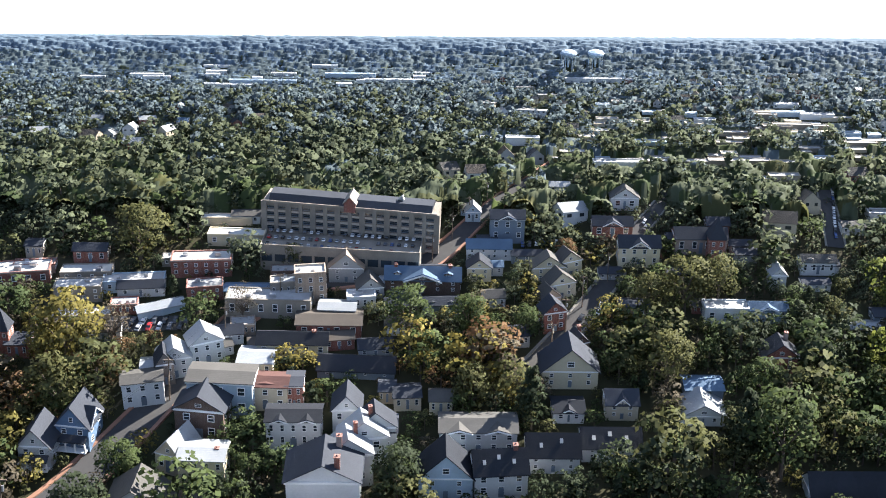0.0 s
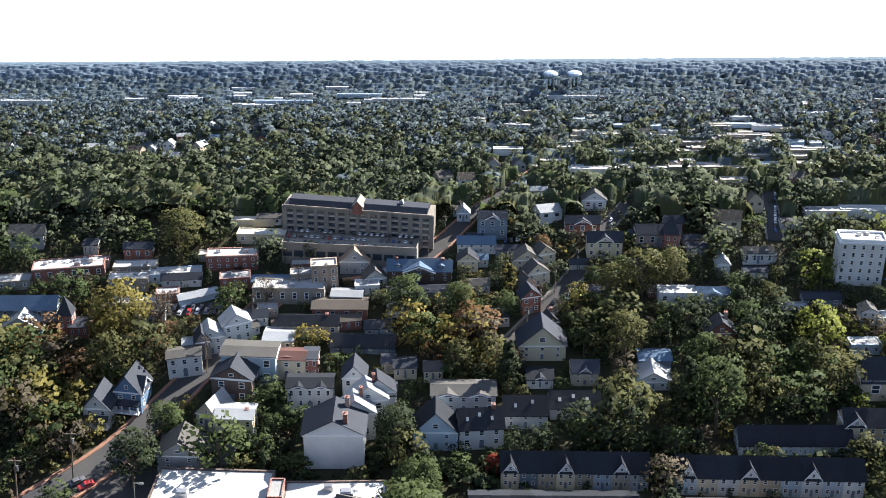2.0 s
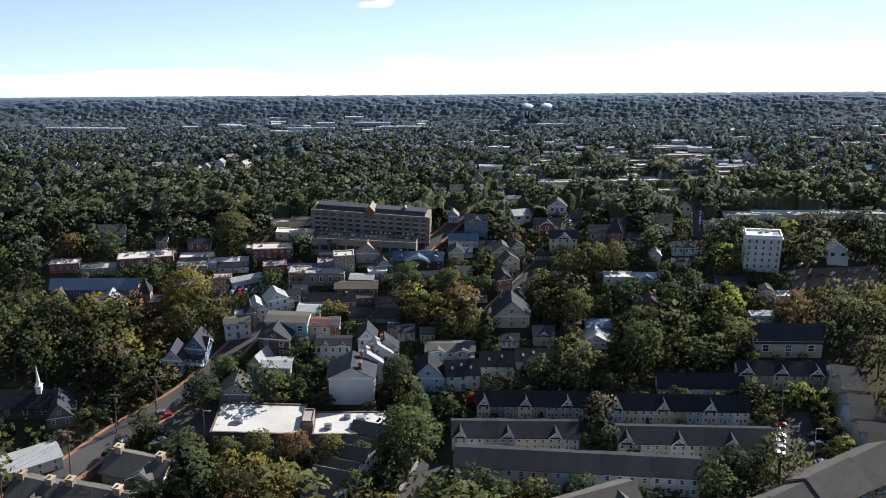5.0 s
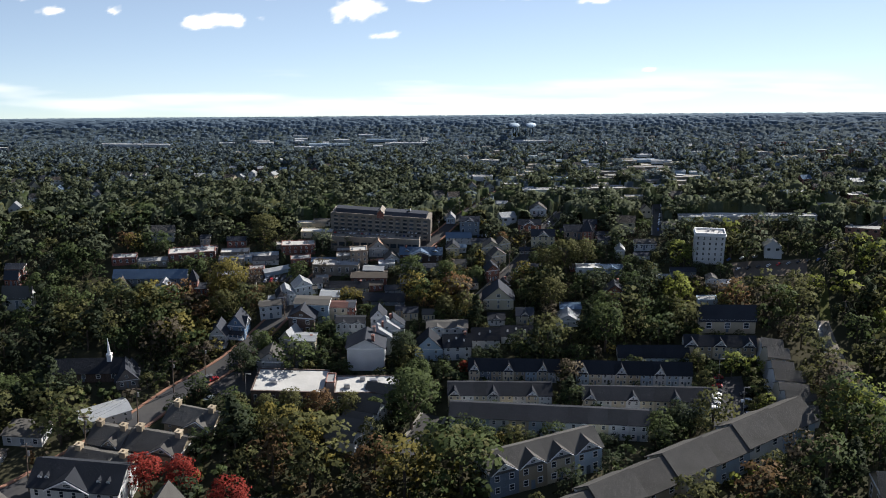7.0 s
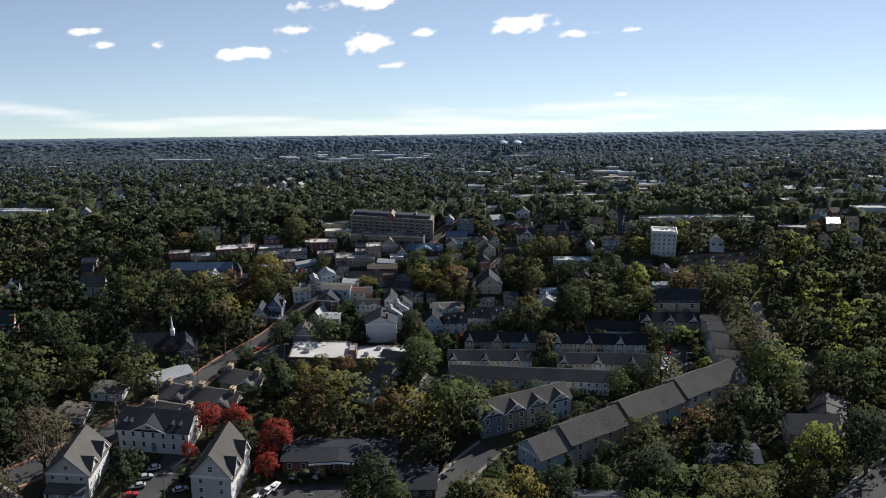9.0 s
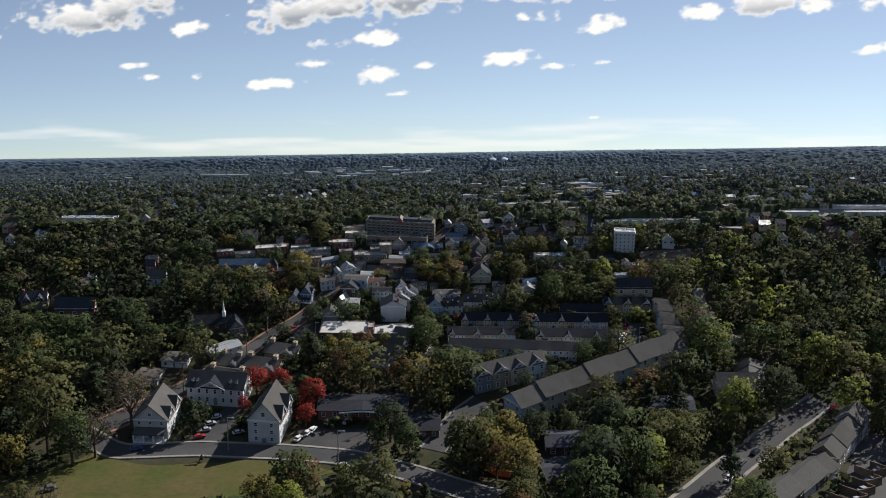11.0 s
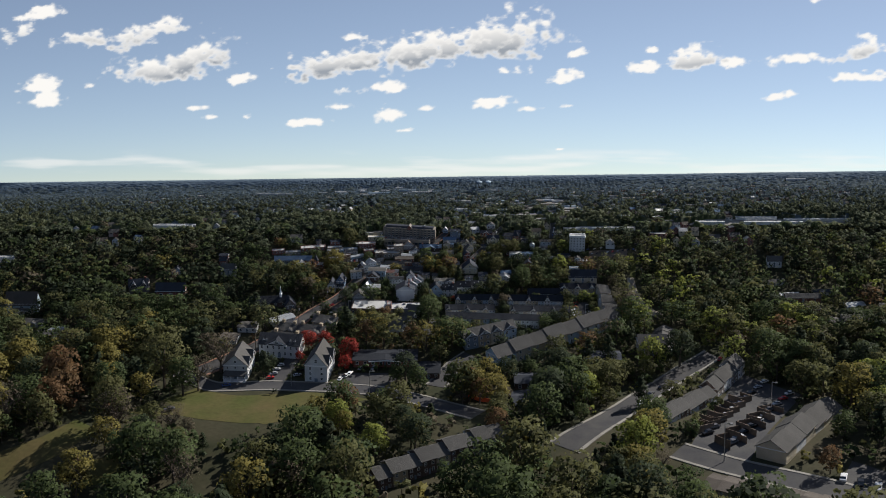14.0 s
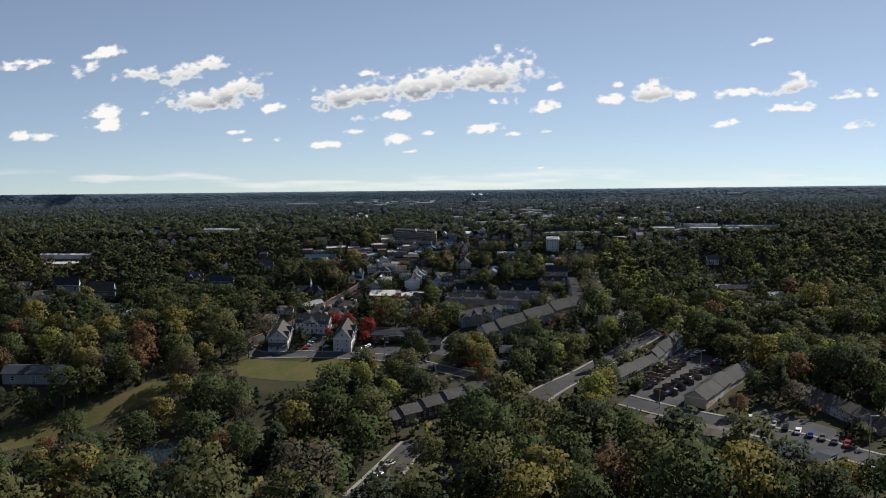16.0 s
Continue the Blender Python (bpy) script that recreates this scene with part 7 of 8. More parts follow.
plant("rust", -56.5, 3.0, 5.6)
plant("rust", -50.8, 1.5, 5.2)
plant("green", -47.19, 59.17, 7.41)
plant("green", -59.91, 55.40, 7.99)
plant("olive", -0.37, -1.85, 8.69)
plant("green", 39.81, -15.60, 8.19)
plant("yellow", 50.77, -16.98, 7.12)
plant("rust", 11.59, 40.91, 5.07)
plant("green", 38.01, 39.47, 6.93)
plant("yellow", 76.03, 51.30, 9.17)
plant("green", 65.03, 69.34, 8.32)
plant("bare", -55.56, 43.46, 8.97)
plant("yellow", -58.56, 27.44, 8.50)
plant("bare", -40.65, 25.73, 8.44)
plant("green", -75.71, 21.29, 8.92)
plant("yellow", -100.56, 74.45, 8.48)
plant("rust", -70.12, 59.11, 9.43)
plant("yellow", -79.99, 65.96, 8.26)
plant("green", 21.65, 55.91, 6.58)
plant("pine", 38.35, 53.69, 6.07)
plant("pine", 34.21, 71.10, 6.59)
plant("pine", 30.45, 71.12, 5.65)
plant("dark", 48.28, 71.04, 7.52)
plant("olive", -57.21, 45.84, 9.24)
plant("bare", -44.73, 61.31, 7.23)
plant("olive", -51.35, 62.33, 10.91)
plant("dark", -19.31, 94.84, 3.9)
plant("yellow", -22.90, 107.13, 4.91)
plant("green", -10.91, 98.88, 1.87)
plant("green", -2.78, 98.62, 2.18)
plant("green", -18.04, 98.78, 2.80)
plant("green", 18.75, 99.68, 5.39)
plant("pine", 17.00, 100.43, 4.80)
plant("pine", 4.98, 103.00, 3.95)
plant("green", -2.39, 109.56, 3.53)
plant("olive", 13.09, 111.48, 2.89)
plant("olive", 15.27, 111.51, 3.98)
plant("olive", 17.61, 112.41, 3.28)
plant("olive", 13.35, 105.98, 3.75)
plant("green", 18.92, 104.83, 3.03)
plant("olive", -20.01, 115.08, 4.10)
plant("olive", -9.94, 114.75, 1.86)
plant("bare", -12.76, 110.69, 2.50)
plant("bare", -20.45, 108.45, 3.13)
plant("green", -0.87, 93.03, 3.70)
plant("dark", -2.73, 97.85, 3.44)
plant("green", -1.22, 90.44, 3.80)
plant("green", -1.43, 87.22, 6.06)
plant("green", 39.81, 40.76, 4.87)
plant("yellow", -15.59, 41.65, 4.92)
plant("dark", -4.90, 41.22, 5.72)
plant("olive", 12.18, 49.65, 4.26)
plant("rust", 6.82, 63.03, 4.09)
plant("bare", -41.84, 69.14, 8.34)
plant("yellow", 96.44, 83.33, 8.67)
plant("dark", -25.76, 1.39, 6.61)
plant("bare", -45.89, 43.16, 6.40)

# lamp posts and yard fences round the car parks
lamp_post(48.67, 29.57)
lamp_post(61.66, 51.40)
lamp_post(83.89, -1.38)
lamp_post(-11.96, 58.75)
lamp_post(-6.96, 69.61)
lamp_post(-27.25, 63.19)
lamp_post(31.57, 89.71)
lamp_post(30.05, 94.82)
lamp_post(-18.46, 91.51)
yard_fence(44.42, 42.54, 32)
yard_fence(46.05, 44.38, 32)
yard_fence(47.74, 46.48, 32)
yard_fence(49.51, 48.96, 32)
yard_fence(51.34, 51.70, 32)
yard_fence(53.21, 54.53, 32)
yard_fence(55.08, 57.25, 32)
yard_fence(53.66, 35.36, 212)
yard_fence(55.86, 37.97, 212)
yard_fence(58.16, 40.98, 212)
yard_fence(60.67, 44.85, 212)
yard_fence(63.36, 49.39, 212)

# ---- cars ----
for x, y, turn, group, top in CAR_SPOTS:
    color = CAR_RND.choice(("white", "silver", "silver", "black", "grey", "grey", "black", "silver", "white", "white", "blue", "red"))
    if color not in CARS:
        CARS[color] = car_template(color)
        CARS[color].matrix_basis = pose(-30 + 6 * len(CARS), -330, float(rise(0, -330)))
    s = size_at(y) * 0.66
    m = tilt(x, y, turn, s) if top is None else Matrix.Translation((x, y, top)) @ pose(0, 0, 0, 0, 0, turn) @ Matrix.Scale(s, 4)
    tagged(copy_thing(CARS[color], m), group=group)
for ob in CARS.values():
    for o in (*ob.children_recursive, ob):
        bpy.data.objects.remove(o)

# ---- woods ----
PTS_LINE = [(np.array(line), width) for line, width in KEEP_LINE if width > 3]


# ---- far rooftops ----
def rooftops(seed, tries):
    """The outskirts up the slope: small gabled houses and long flat halls, too many and too far to count."""
    rnd = random.Random(seed)
    keys = ("w_white", "w_cream", "w_beige", "w_grey", "w_brick", "w_tanbrick", "r_dark", "r_grey", "r_brown", "r_blue", "r_silver", "flat_white", "flat_grey", "glass")
    taken = [(b[0], b[1], max(b[2], b[3])) for b in KEEP_BOX]
    verts, faces, index = [], [], []

    def poly(points, key):
        faces.append(tuple(range(len(verts), len(verts) + len(points))))
        verts.extend(points)
        index.append(keys.index(key))

    for _ in range(tries):
        y = 114.5 + 22.5 * rnd.random() ** 0.85
        x = rnd.uniform(-1, 1) * (20 + (y + 100) * 0.34)
        s = size_at(y)
        lively = 0.62 if x > 4 else 0.02
        if rnd.random() > lively + 0.5 * noise.noise((x * 0.05, y * 0.12, 9.0)):
            continue
        hall = rnd.random() < (0.2 if x > 4 else 0.1)
        w, d, h = (rnd.uniform(16, 36), rnd.uniform(10, 18), rnd.uniform(4.0, 6)) if hall else (rnd.uniform(9, 15), rnd.uniform(7, 10), rnd.uniform(3.6, 5.0))
        w, d, h = w * s, d * s, h * s
        if any((x - a) ** 2 + (y - b) ** 2 < (0.55 * (w + c)) ** 2 for a, b, c in taken):
            continue
        if any(((line[:, 0] - x) ** 2 + (line[:, 1] - y) ** 2).min() < (0.6 * w + width * s * 0.5) ** 2 for line, width in PTS_LINE):
            continue
        taken.append((x, y, w))
        turn = radians(rnd.choice((0, 0, 12, -15, 25)) + rnd.uniform(-6, 6) + (90 if not hall and rnd.random() < 0.4 else 0))
        co, si = math.cos(turn), math.sin(turn)
        KEEP_BOX.append((x, y, w, d, co, si))
        z = float(rise(x, y))
        low = float(rise(x, y - w * 0.5)) - 0.05
        top = z + h * 0.85

        def at(u, v, q):
            return (x + u * co - v * si, y + u * si + v * co, q)

        wall = rnd.choice(("w_white", "w_cream", "w_beige", "w_grey", "w_tanbrick", "w_brick") if hall else ("w_white", "w_white", "w_cream", "w_grey", "w_beige", "w_brick"))
        cap = rnd.choice(("flat_white", "flat_grey", "flat_grey", "flat_grey") if hall else ("r_dark", "r_grey", "r_grey", "r_brown", "r_blue", "r_silver"))
        a, b = w / 2, d / 2
        ring = [(-a, -b), (a, -b), (a, b), (-a, b)]
        for (u0, v0), (u1, v1) in zip(ring, ring[1:] + ring[:1]):
            poly([at(u0, v0, low), at(u1, v1, low), at(u1, v1, top), at(u0, v0, top)], wall)
            n = max(2, int(math.hypot(u1 - u0, v1 - v0) / (4.5 * s)))
            ox, oy = (v1 - v0), -(u1 - u0)
            k = 0.03 * s / max(1e-6, math.hypot(ox, oy))
            for i in range(n):
                f, g = (i + 0.32) / n, (i + 0.68) / n
                p = [(u0 + (u1 - u0) * t + ox * k, v0 + (v1 - v0) * t + oy * k) for t in (f, g)]
                poly([at(*p[0], top - 2.4 * s), at(*p[1], top - 2.4 * s), at(*p[1], top - 1.0 * s), at(*p[0], top - 1.0 * s)], "glass")
        if hall:
            poly([at(u * 1.01, v * 1.01, top) for u, v in ring], cap)
            for i in range(rnd.randint(1, 4)):
                cu, cv, r = rnd.uniform(-0.7, 0.7) * a, rnd.uniform(-0.5, 0.5) * b, rnd.uniform(0.7, 1.6) * s
                box = [(cu - r, cv - r), (cu + r, cv - r), (cu + r, cv + r), (cu - r, cv + r)]
                for (u0, v0), (u1, v1) in zip(box, box[1:] + box[:1]):
                    poly([at(u0, v0, top), at(u1, v1, top), at(u1, v1, top + r), at(u0, v0, top + r)], "w_grey")
                poly([at(u, v, top + r) for u, v in box], "flat_grey")
        else:
            peak, e = top + d * rnd.uniform(0.32, 0.5), 0.35 * s
            poly([at(-a - e, -b - e, top - e * 0.5), at(a + e, -b - e, top - e * 0.5), at(a + e, 0, peak), at(-a - e, 0, peak)], cap)
            poly([at(a + e, b + e, top - e * 0.5), at(-a - e, b + e, top - e * 0.5), at(-a - e, 0, peak), at(a + e, 0, peak)], cap)
            poly([at(-a, b, top), at(-a, -b, top), at(-a, 0, peak - e * 0.4)], wall)
            poly([at(a, -b, top), at(a, b, top), at(a, 0, peak - e * 0.4)], wall)
    me = bpy.data.meshes.new("far_rooftops")
    me.from_pydata(verts, [], faces)
    for key in keys:
        me.materials.append(M[key])
    me.polygons.foreach_set("material_index", np.array(index, np.int32))
    tagged(new("far_rooftops", me), "pale and dark rooftops of the far outskirts", "buildings", kind="stuff")


BUILT = list(KEEP_BOX)
rooftops(31, 3600)
BOXES = np.array(KEEP_BOX)
QUADS = [np.array(q) for q in KEEP_QUAD]


def free(x, y, h):
    """Whether a tree of that height may stand there: clear of houses, what it would hide, roads and lots."""
    r = h * 0.3
    dx, dy = x - BOXES[:, 0], y - BOXES[:, 1]
    far_off = BOXES[:, 2] + BOXES[:, 3] + h
    close = BOXES[(abs(dx) < far_off) & (abs(dy) < far_off)]
    low = y < 70
    front = y < 46
    if len(close):
        dx, dy = x - close[:, 0], y - close[:, 1]
        for f in (0.0, 0.4, 0.8, 1.2) if front else (0.0, 0.3, 0.55) if low else (0.0, 0.2, 0.36):
            ey = dy + f * h
            u, v = dx * close[:, 4] + ey * close[:, 5], ey * close[:, 4] - dx * close[:, 5]
            if ((abs(u) < close[:, 2] / 2 + r * 0.6) & (abs(v) < close[:, 3] / 2 + r * 0.6)).any():
                return False
    if y > 128:
        return True
    for line, width in PTS_LINE:
        if y > line[:, 1].max() + 5 or y < line[:, 1].min() - 22:
            continue
        for f in (0.0, 0.4, 0.8, 1.2, 1.6) if front else (0.0, 0.4, 0.8) if low else (0.0, 0.3):
            if ((line[:, 0] - x) ** 2 + (line[:, 1] - y - f * h) ** 2).min() < (width * size_at(y) * 0.55 + r * 0.6) ** 2:
                return False
    for q in QUADS:
        nxt = np.roll(q, -1, 0)
        for f in (0.0, 0.4, 0.8, 1.2, 1.6) if front else (0.0, 0.4, 0.8):
            cr = (nxt[:, 0] - q[:, 0]) * (y + f * h - q[:, 1]) - (nxt[:, 1] - q[:, 1]) * (x - q[:, 0])
            if (cr > 0).all() or (cr < 0).all():
                return False
    return True


wood = random.Random(21)
near, mid, far_trees = [], [], []
y = -36.0
while y < 139.2:
    s = size_at(y)
    step = max(0.5, (6.6 if y < 70 else 8.0) * s)
    half = min(150, 8 + abs(y + 241) * 0.352)
    x = -half + wood.uniform(0, step)
    while x < half:
        px, py = x + wood.uniform(-0.45, 0.45) * step, y + wood.uniform(-0.45, 0.45) * step
        h = (wood.uniform(6.5, 13.0) if py < 70 else wood.uniform(9.0, 17.0)) * size_at(py) * (1.0 - 0.3 * float(ease(130, 139, py)))
        thin = noise.noise((px * 0.07, py * 0.07, 0.0))
        if y >= 70 or px > -28 or thin > -0.2:
            if not free(px, py, h):
                h *= 0.55
            if free(px, py, h) and all((px - tx) ** 2 + (py - ty) ** 2 > (0.28 * (h + th)) ** 2 for tx, ty, th in KEEP_TREE):
                (near if y < 72 else mid if y < 122 else far_trees).append((px, py, h))
        x += step
    y += step * 0.86

y = 84.0
while y < 124:
    step = 3.7 * size_at(y)
    x = -26 - (y - 84) * 0.3
    while x < 34:
        px, py, h = x + wood.uniform(-0.5, 0.5) * step, y + wood.uniform(-0.5, 0.5) * step, wood.uniform(3.0, 8.0) * size_at(y)
        for grown in (h, h * 0.6):
            if free(px, py, grown):
                mid.append((px, py, grown))
                break
        x += step
    y += step


def hue(x, y):
    v = noise.noise((x * 0.07, y * 0.07, 5.0)) + wood.uniform(-0.62, 0.62) + (0.16 if x < -40 and y < 76 else 0.0)
    # olive-green woods on the right; lime paints sunlit tops into them
    if x > 26 and y > 40:
        return "dark" if v < -0.5 else "green" if v < -0.12 else "olive" if v < 0.42 else "lime" if v < 0.72 else "brown" if v < 0.86 else "rust"
    return "dark" if v < -0.28 else "green" if v < 0.14 else "olive" if v < 0.5 else "brown" if v < 0.62 else "yellow" if v < 0.84 else "rust"


wood.shuffle(near)
for px, py, h in near[:300]:
    kind = hue(px, py)
    plant("pine" if kind == "dark" and wood.random() < 0.4 else "bare" if kind == "brown" and wood.random() < 0.6 else kind, px, py, h, False)

LEAF_KEYS = ("dark", "green", "olive", "brown", "yellow", "rust", "far", "blue", "haze", "lime")


def grove(name, trees, lobes, leaves, size, label):
    """Woods too many to count: every tree is its own clump of leaf sprays on a short trunk."""
    rnd = np.random.default_rng(len(trees))
    protos = [leaf_cloud(rnd, crown_lobes(rnd, "round", lobes), leaves, size) for _ in range(9)]
    protos += [leaf_cloud(rnd, crown_lobes(rnd, "pine", lobes + 4), leaves, size) for _ in range(2)]
    quads, index, soft = [], [], []
    for px, py, h in trees:
        kind = hue(px, py)
        # distance haze is painted on: far, then blue, then haze leaf colours
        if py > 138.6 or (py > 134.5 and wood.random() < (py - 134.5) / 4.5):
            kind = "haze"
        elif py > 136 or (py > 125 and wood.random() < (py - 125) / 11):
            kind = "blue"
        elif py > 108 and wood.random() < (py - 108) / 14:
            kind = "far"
        q, m = protos[wood.randrange(9) if kind != "dark" or wood.random() < 0.6 else wood.randrange(9, 11)]
        a = wood.uniform(0, 6.28)
        c, s = math.cos(a), math.sin(a)
        wide = h * wood.uniform(0.95, 1.35)
        rot = np.array([[c * wide, -s * wide, 0], [s * wide, c * wide, 0], [0, 0, h]])
        quads.append(q @ rot.T + np.array([px, py, float(rise(px, py)) - 0.1 * h]))
        soft.append(m @ np.array([[c, -s, 0], [s, c, 0], [0, 0, 1]]).T)
        index.append(np.full(len(q), LEAF_KEYS.index(kind)))
        t, b = 0.02 * h, float(rise(px, py))
        trunk = np.array([[[-t, 0, -0.1], [t, 0, -0.1], [t, 0, h * 0.5], [-t, 0, h * 0.5]], [[0, -t, -0.1], [0, t, -0.1], [0, t, h * 0.5], [0, -t, h * 0.5]]])
        quads.append(trunk + np.array([px, py, b]))
        index.append(np.full(2, len(LEAF_KEYS)))
        soft.append(np.array([[0.0, -1.0, 0.0], [1.0, 0.0, 0.0]]))
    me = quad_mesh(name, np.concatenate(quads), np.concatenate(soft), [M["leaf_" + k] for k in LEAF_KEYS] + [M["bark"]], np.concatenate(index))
    tagged(new(name, me), label, "woods", kind="stuff")


grove("woods_near", near[300:], 16, 28, 0.025, "mixed autumn woods with green, olive and yellow crowns")
town = [t for t in mid if abs(t[0]) < 46 and 95 < t[1] < 115]
grove("woods_town", town, 13, 26, 0.0245, "trees between the houses, green to rust")
slopes = [t for t in mid if not (abs(t[0]) < 46 and 95 < t[1] < 115)]
grove("woods_foot", [t for t in slopes if t[1] < 94], 14, 36, 0.0205, "mixed autumn woods at the foot of the slopes")
grove("woods_slopes", [t for t in slopes if t[1] >= 94], 8, 10, 0.046, "mixed woods on the slopes round the town")
grove("woods_far", [t for t in far_trees if t[1] < 131], 8, 8, 0.062, "far woods up to the ridge, painted bluer for haze")
grove("woods_ridge", [t for t in far_trees if t[1] >= 131], 4, 5, 0.115, "distant woods along the ridge, haze painted into the blue")


def canopy(y0, y1, name, label):
    """The closed roof of the far woods: crown beside crown, heaped over the ground and open over roofs and roads."""
    rnd = np.random.default_rng(17)
    ys = [y0]
    while ys[-1] < y1:
        ys.append(ys[-1] + max(0.06, 1.8 * size_at(ys[-1])))
    ys, xs = np.array(ys), np.concatenate([np.arange(-152, -44, 0.36), np.arange(-44, 44, 0.125), np.arange(44, 152, 0.36)])
    X, Y = np.meshgrid(xs, ys)
    base = rise(X, Y)
    taken = np.zeros(X.shape, bool)
    for bx, by, bw, bd, bc, bs in KEEP_BOX:
        if by < y0 - 2:
            continue
        r = 0.6 * (bw + bd)
        i0, i1 = np.searchsorted(ys, (by - r, by + r))
        j0, j1 = np.searchsorted(xs, (bx - r, bx + r))
        dx, dy = X[i0:i1, j0:j1] - bx, Y[i0:i1, j0:j1] - by + 0.25 * bd
        taken[i0:i1, j0:j1] |= (abs(dx * bc + dy * bs) < bw * 0.6) & (abs(dy * bc - dx * bs) < bd * 0.9)
    for line, width in PTS_LINE:
        for lx, ly in line[line[:, 1] > y0 - 1]:
            r = width * size_at(ly) * 0.7
            i0, i1 = np.searchsorted(ys, (ly - r, ly + r))
            j0, j1 = np.searchsorted(xs, (lx - r, lx + r))
            taken[i0:i1, j0:j1] = True
    for q in QUADS:
        if q[:, 1].max() > y0:
            nxt = np.roll(q, -1, 0)
            side = [(b[0] - a[0]) * (Y - a[1]) - (b[1] - a[1]) * (X - a[0]) for a, b in zip(q, nxt)]
            taken |= np.all([c > 0 for c in side], 0) | np.all([c < 0 for c in side], 0)
    Z = base - 0.25
    tint = np.zeros(X.shape, np.int32)
    y = y0
    while y < y1 - 0.5:
        s = max(0.06, size_at(y))
        step = 5.8 * s
        for x in np.arange(-150, 150, step * 1.15):
            px, py = x + rnd.uniform(-0.5, 0.5) * step, y + rnd.uniform(-0.5, 0.5) * step
            h, r = rnd.uniform(4.5, 9.5) * s * (1 - 0.8 * float(ease(121, 132, py))), max(0.16, rnd.uniform(4.0, 8.0) * s)
            glade = noise.noise((px * 0.11, py * 0.5, 1.5)) + rnd.uniform(-0.15, 0.15)
            if (py < 127 and glade > (0.26 if px > 4 else 0.5)) or taken[min(len(ys) - 1, np.searchsorted(ys, py)), min(len(xs) - 1, np.searchsorted(xs, px))]:
                continue
            dome = 0.55 - 0.4 * float(ease(119, 129, py))
            i0, i1 = np.searchsorted(ys, (py - r, py + r))
            j0, j1 = np.searchsorted(xs, (px - r, px + r))
            d = ((X[i0:i1, j0:j1] - px) ** 2 + (Y[i0:i1, j0:j1] - py) ** 2) / (r * r)
            top = float(rise(px, py)) + h * (1 - dome + dome * np.sqrt(np.clip(1 - d, 0, 1)))
            over = (d < 1) & (top > Z[i0:i1, j0:j1])
            Z[i0:i1, j0:j1][over] = top[over]
            # crowns higher up draw the paler, bluer colours that imitate haze
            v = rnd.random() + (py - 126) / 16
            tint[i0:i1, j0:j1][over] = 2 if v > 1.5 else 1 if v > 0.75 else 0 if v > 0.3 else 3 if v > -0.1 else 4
        y += step * 0.9
    Z[taken] = base[taken] - 0.25
    Z += rnd.normal(scale=0.35, size=Z.shape) * (1 - 0.6 * ease(122, 132, Y)) * np.maximum(0.03, 1 - Y / 141.5) * (Z > base)
    fold = np.array([[noise.noise((float(a) * 0.03, float(b) * 0.5, 7.0)) for a in xs[::8]] for b in ys])
    Z += 0.10 * np.repeat(fold, 8, 1)[:, :len(xs)] * ease(y0 + 12, y0 + 20, Y) + 0.14 * ease(138.6, 140.4, Y)
    v = np.stack([X, Y, Z], -1).reshape(-1, 3)
    i = np.arange(len(v)).reshape(X.shape)
    f = np.stack([i[:-1, :-1], i[:-1, 1:], i[1:, 1:], i[1:, :-1]], -1).reshape(-1, 4)
    me = bpy.data.meshes.new(name)
    me.vertices.add(len(v))
    me.vertices.foreach_set("co", v.astype(np.float32).ravel())
    me.loops.add(len(f) * 4)
    me.loops.foreach_set("vertex_index", f.astype(np.int32).ravel())
    me.polygons.add(len(f))
    me.polygons.foreach_set("loop_start", np.arange(0, len(f) * 4, 4, dtype=np.int32))
    # first three colours hold painted haze; the crest is all haze colour
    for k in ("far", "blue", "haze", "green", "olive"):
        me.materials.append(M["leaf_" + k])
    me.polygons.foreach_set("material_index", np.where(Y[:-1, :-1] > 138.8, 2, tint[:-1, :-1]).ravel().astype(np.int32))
    me.update(calc_edges=True)
    me.polygons.foreach_set("use_smooth", np.ones(len(f), bool))
    tagged(new(name, me), label, "woods", kind="stuff")


canopy(119.0, 143.0, "woods_canopy", "closed woods up to the ridge, painted paler for haze")


# ---- undergrowth ----
def thicket(y0, y1, half, reach, seed):
    """Bushes and saplings that close the ground between the trees."""
    rnd = np.random.default_rng(seed)
    made, y = [], y0
    while y < y1:
        s = size_at(y)
        step = 3.0 * s
        wide = min(half, 8 + abs(y + 241) * 0.352)
        for x in np.arange(-wide, wide, step * 1.1):
            px, py, h = x + rnd.uniform(-0.5, 0.5) * step, y + rnd.uniform(-0.5, 0.5) * step, rnd.uniform(1.6, 4.4) * s
            if noise.noise((px * 0.09, py * 0.09, 3.0)) + rnd.uniform(-0.3, 0.3) > reach and free(px, py, h):
                made.append((px, py, h))
        y += step
    return made


grove("undergrowth", thicket(-34, 98, 130, -0.22, 5), 4, 6, 0.10, "dark bushes and saplings between the trees")

# ---- sky ----
def lattice(x, z, seed):
    """Smooth noise between 0 and 1 on a plane, in five octaves."""
    rnd, total, gain = np.random.default_rng(seed), 0.0, 0.5
    for octave in range(5):
        table = rnd.random((256, 256))
        u, v = x * 2.0**octave + 17.3 * octave, z * 2.0**octave + 5.1 * octave
        i, j = np.floor(u).astype(int), np.floor(v).astype(int)
        a, b = u - i, v - j
        a, b = a * a * (3 - 2 * a), b * b * (3 - 2 * b)
        g = lambda p, q: table[(i + p) % 256, (j + q) % 256]
        total = total + gain * ((1 - b) * ((1 - a) * g(0, 0) + a * g(1, 0)) + b * ((1 - a) * g(0, 1) + a * g(1, 1)))
        gain *= 0.5
    return total / 0.97


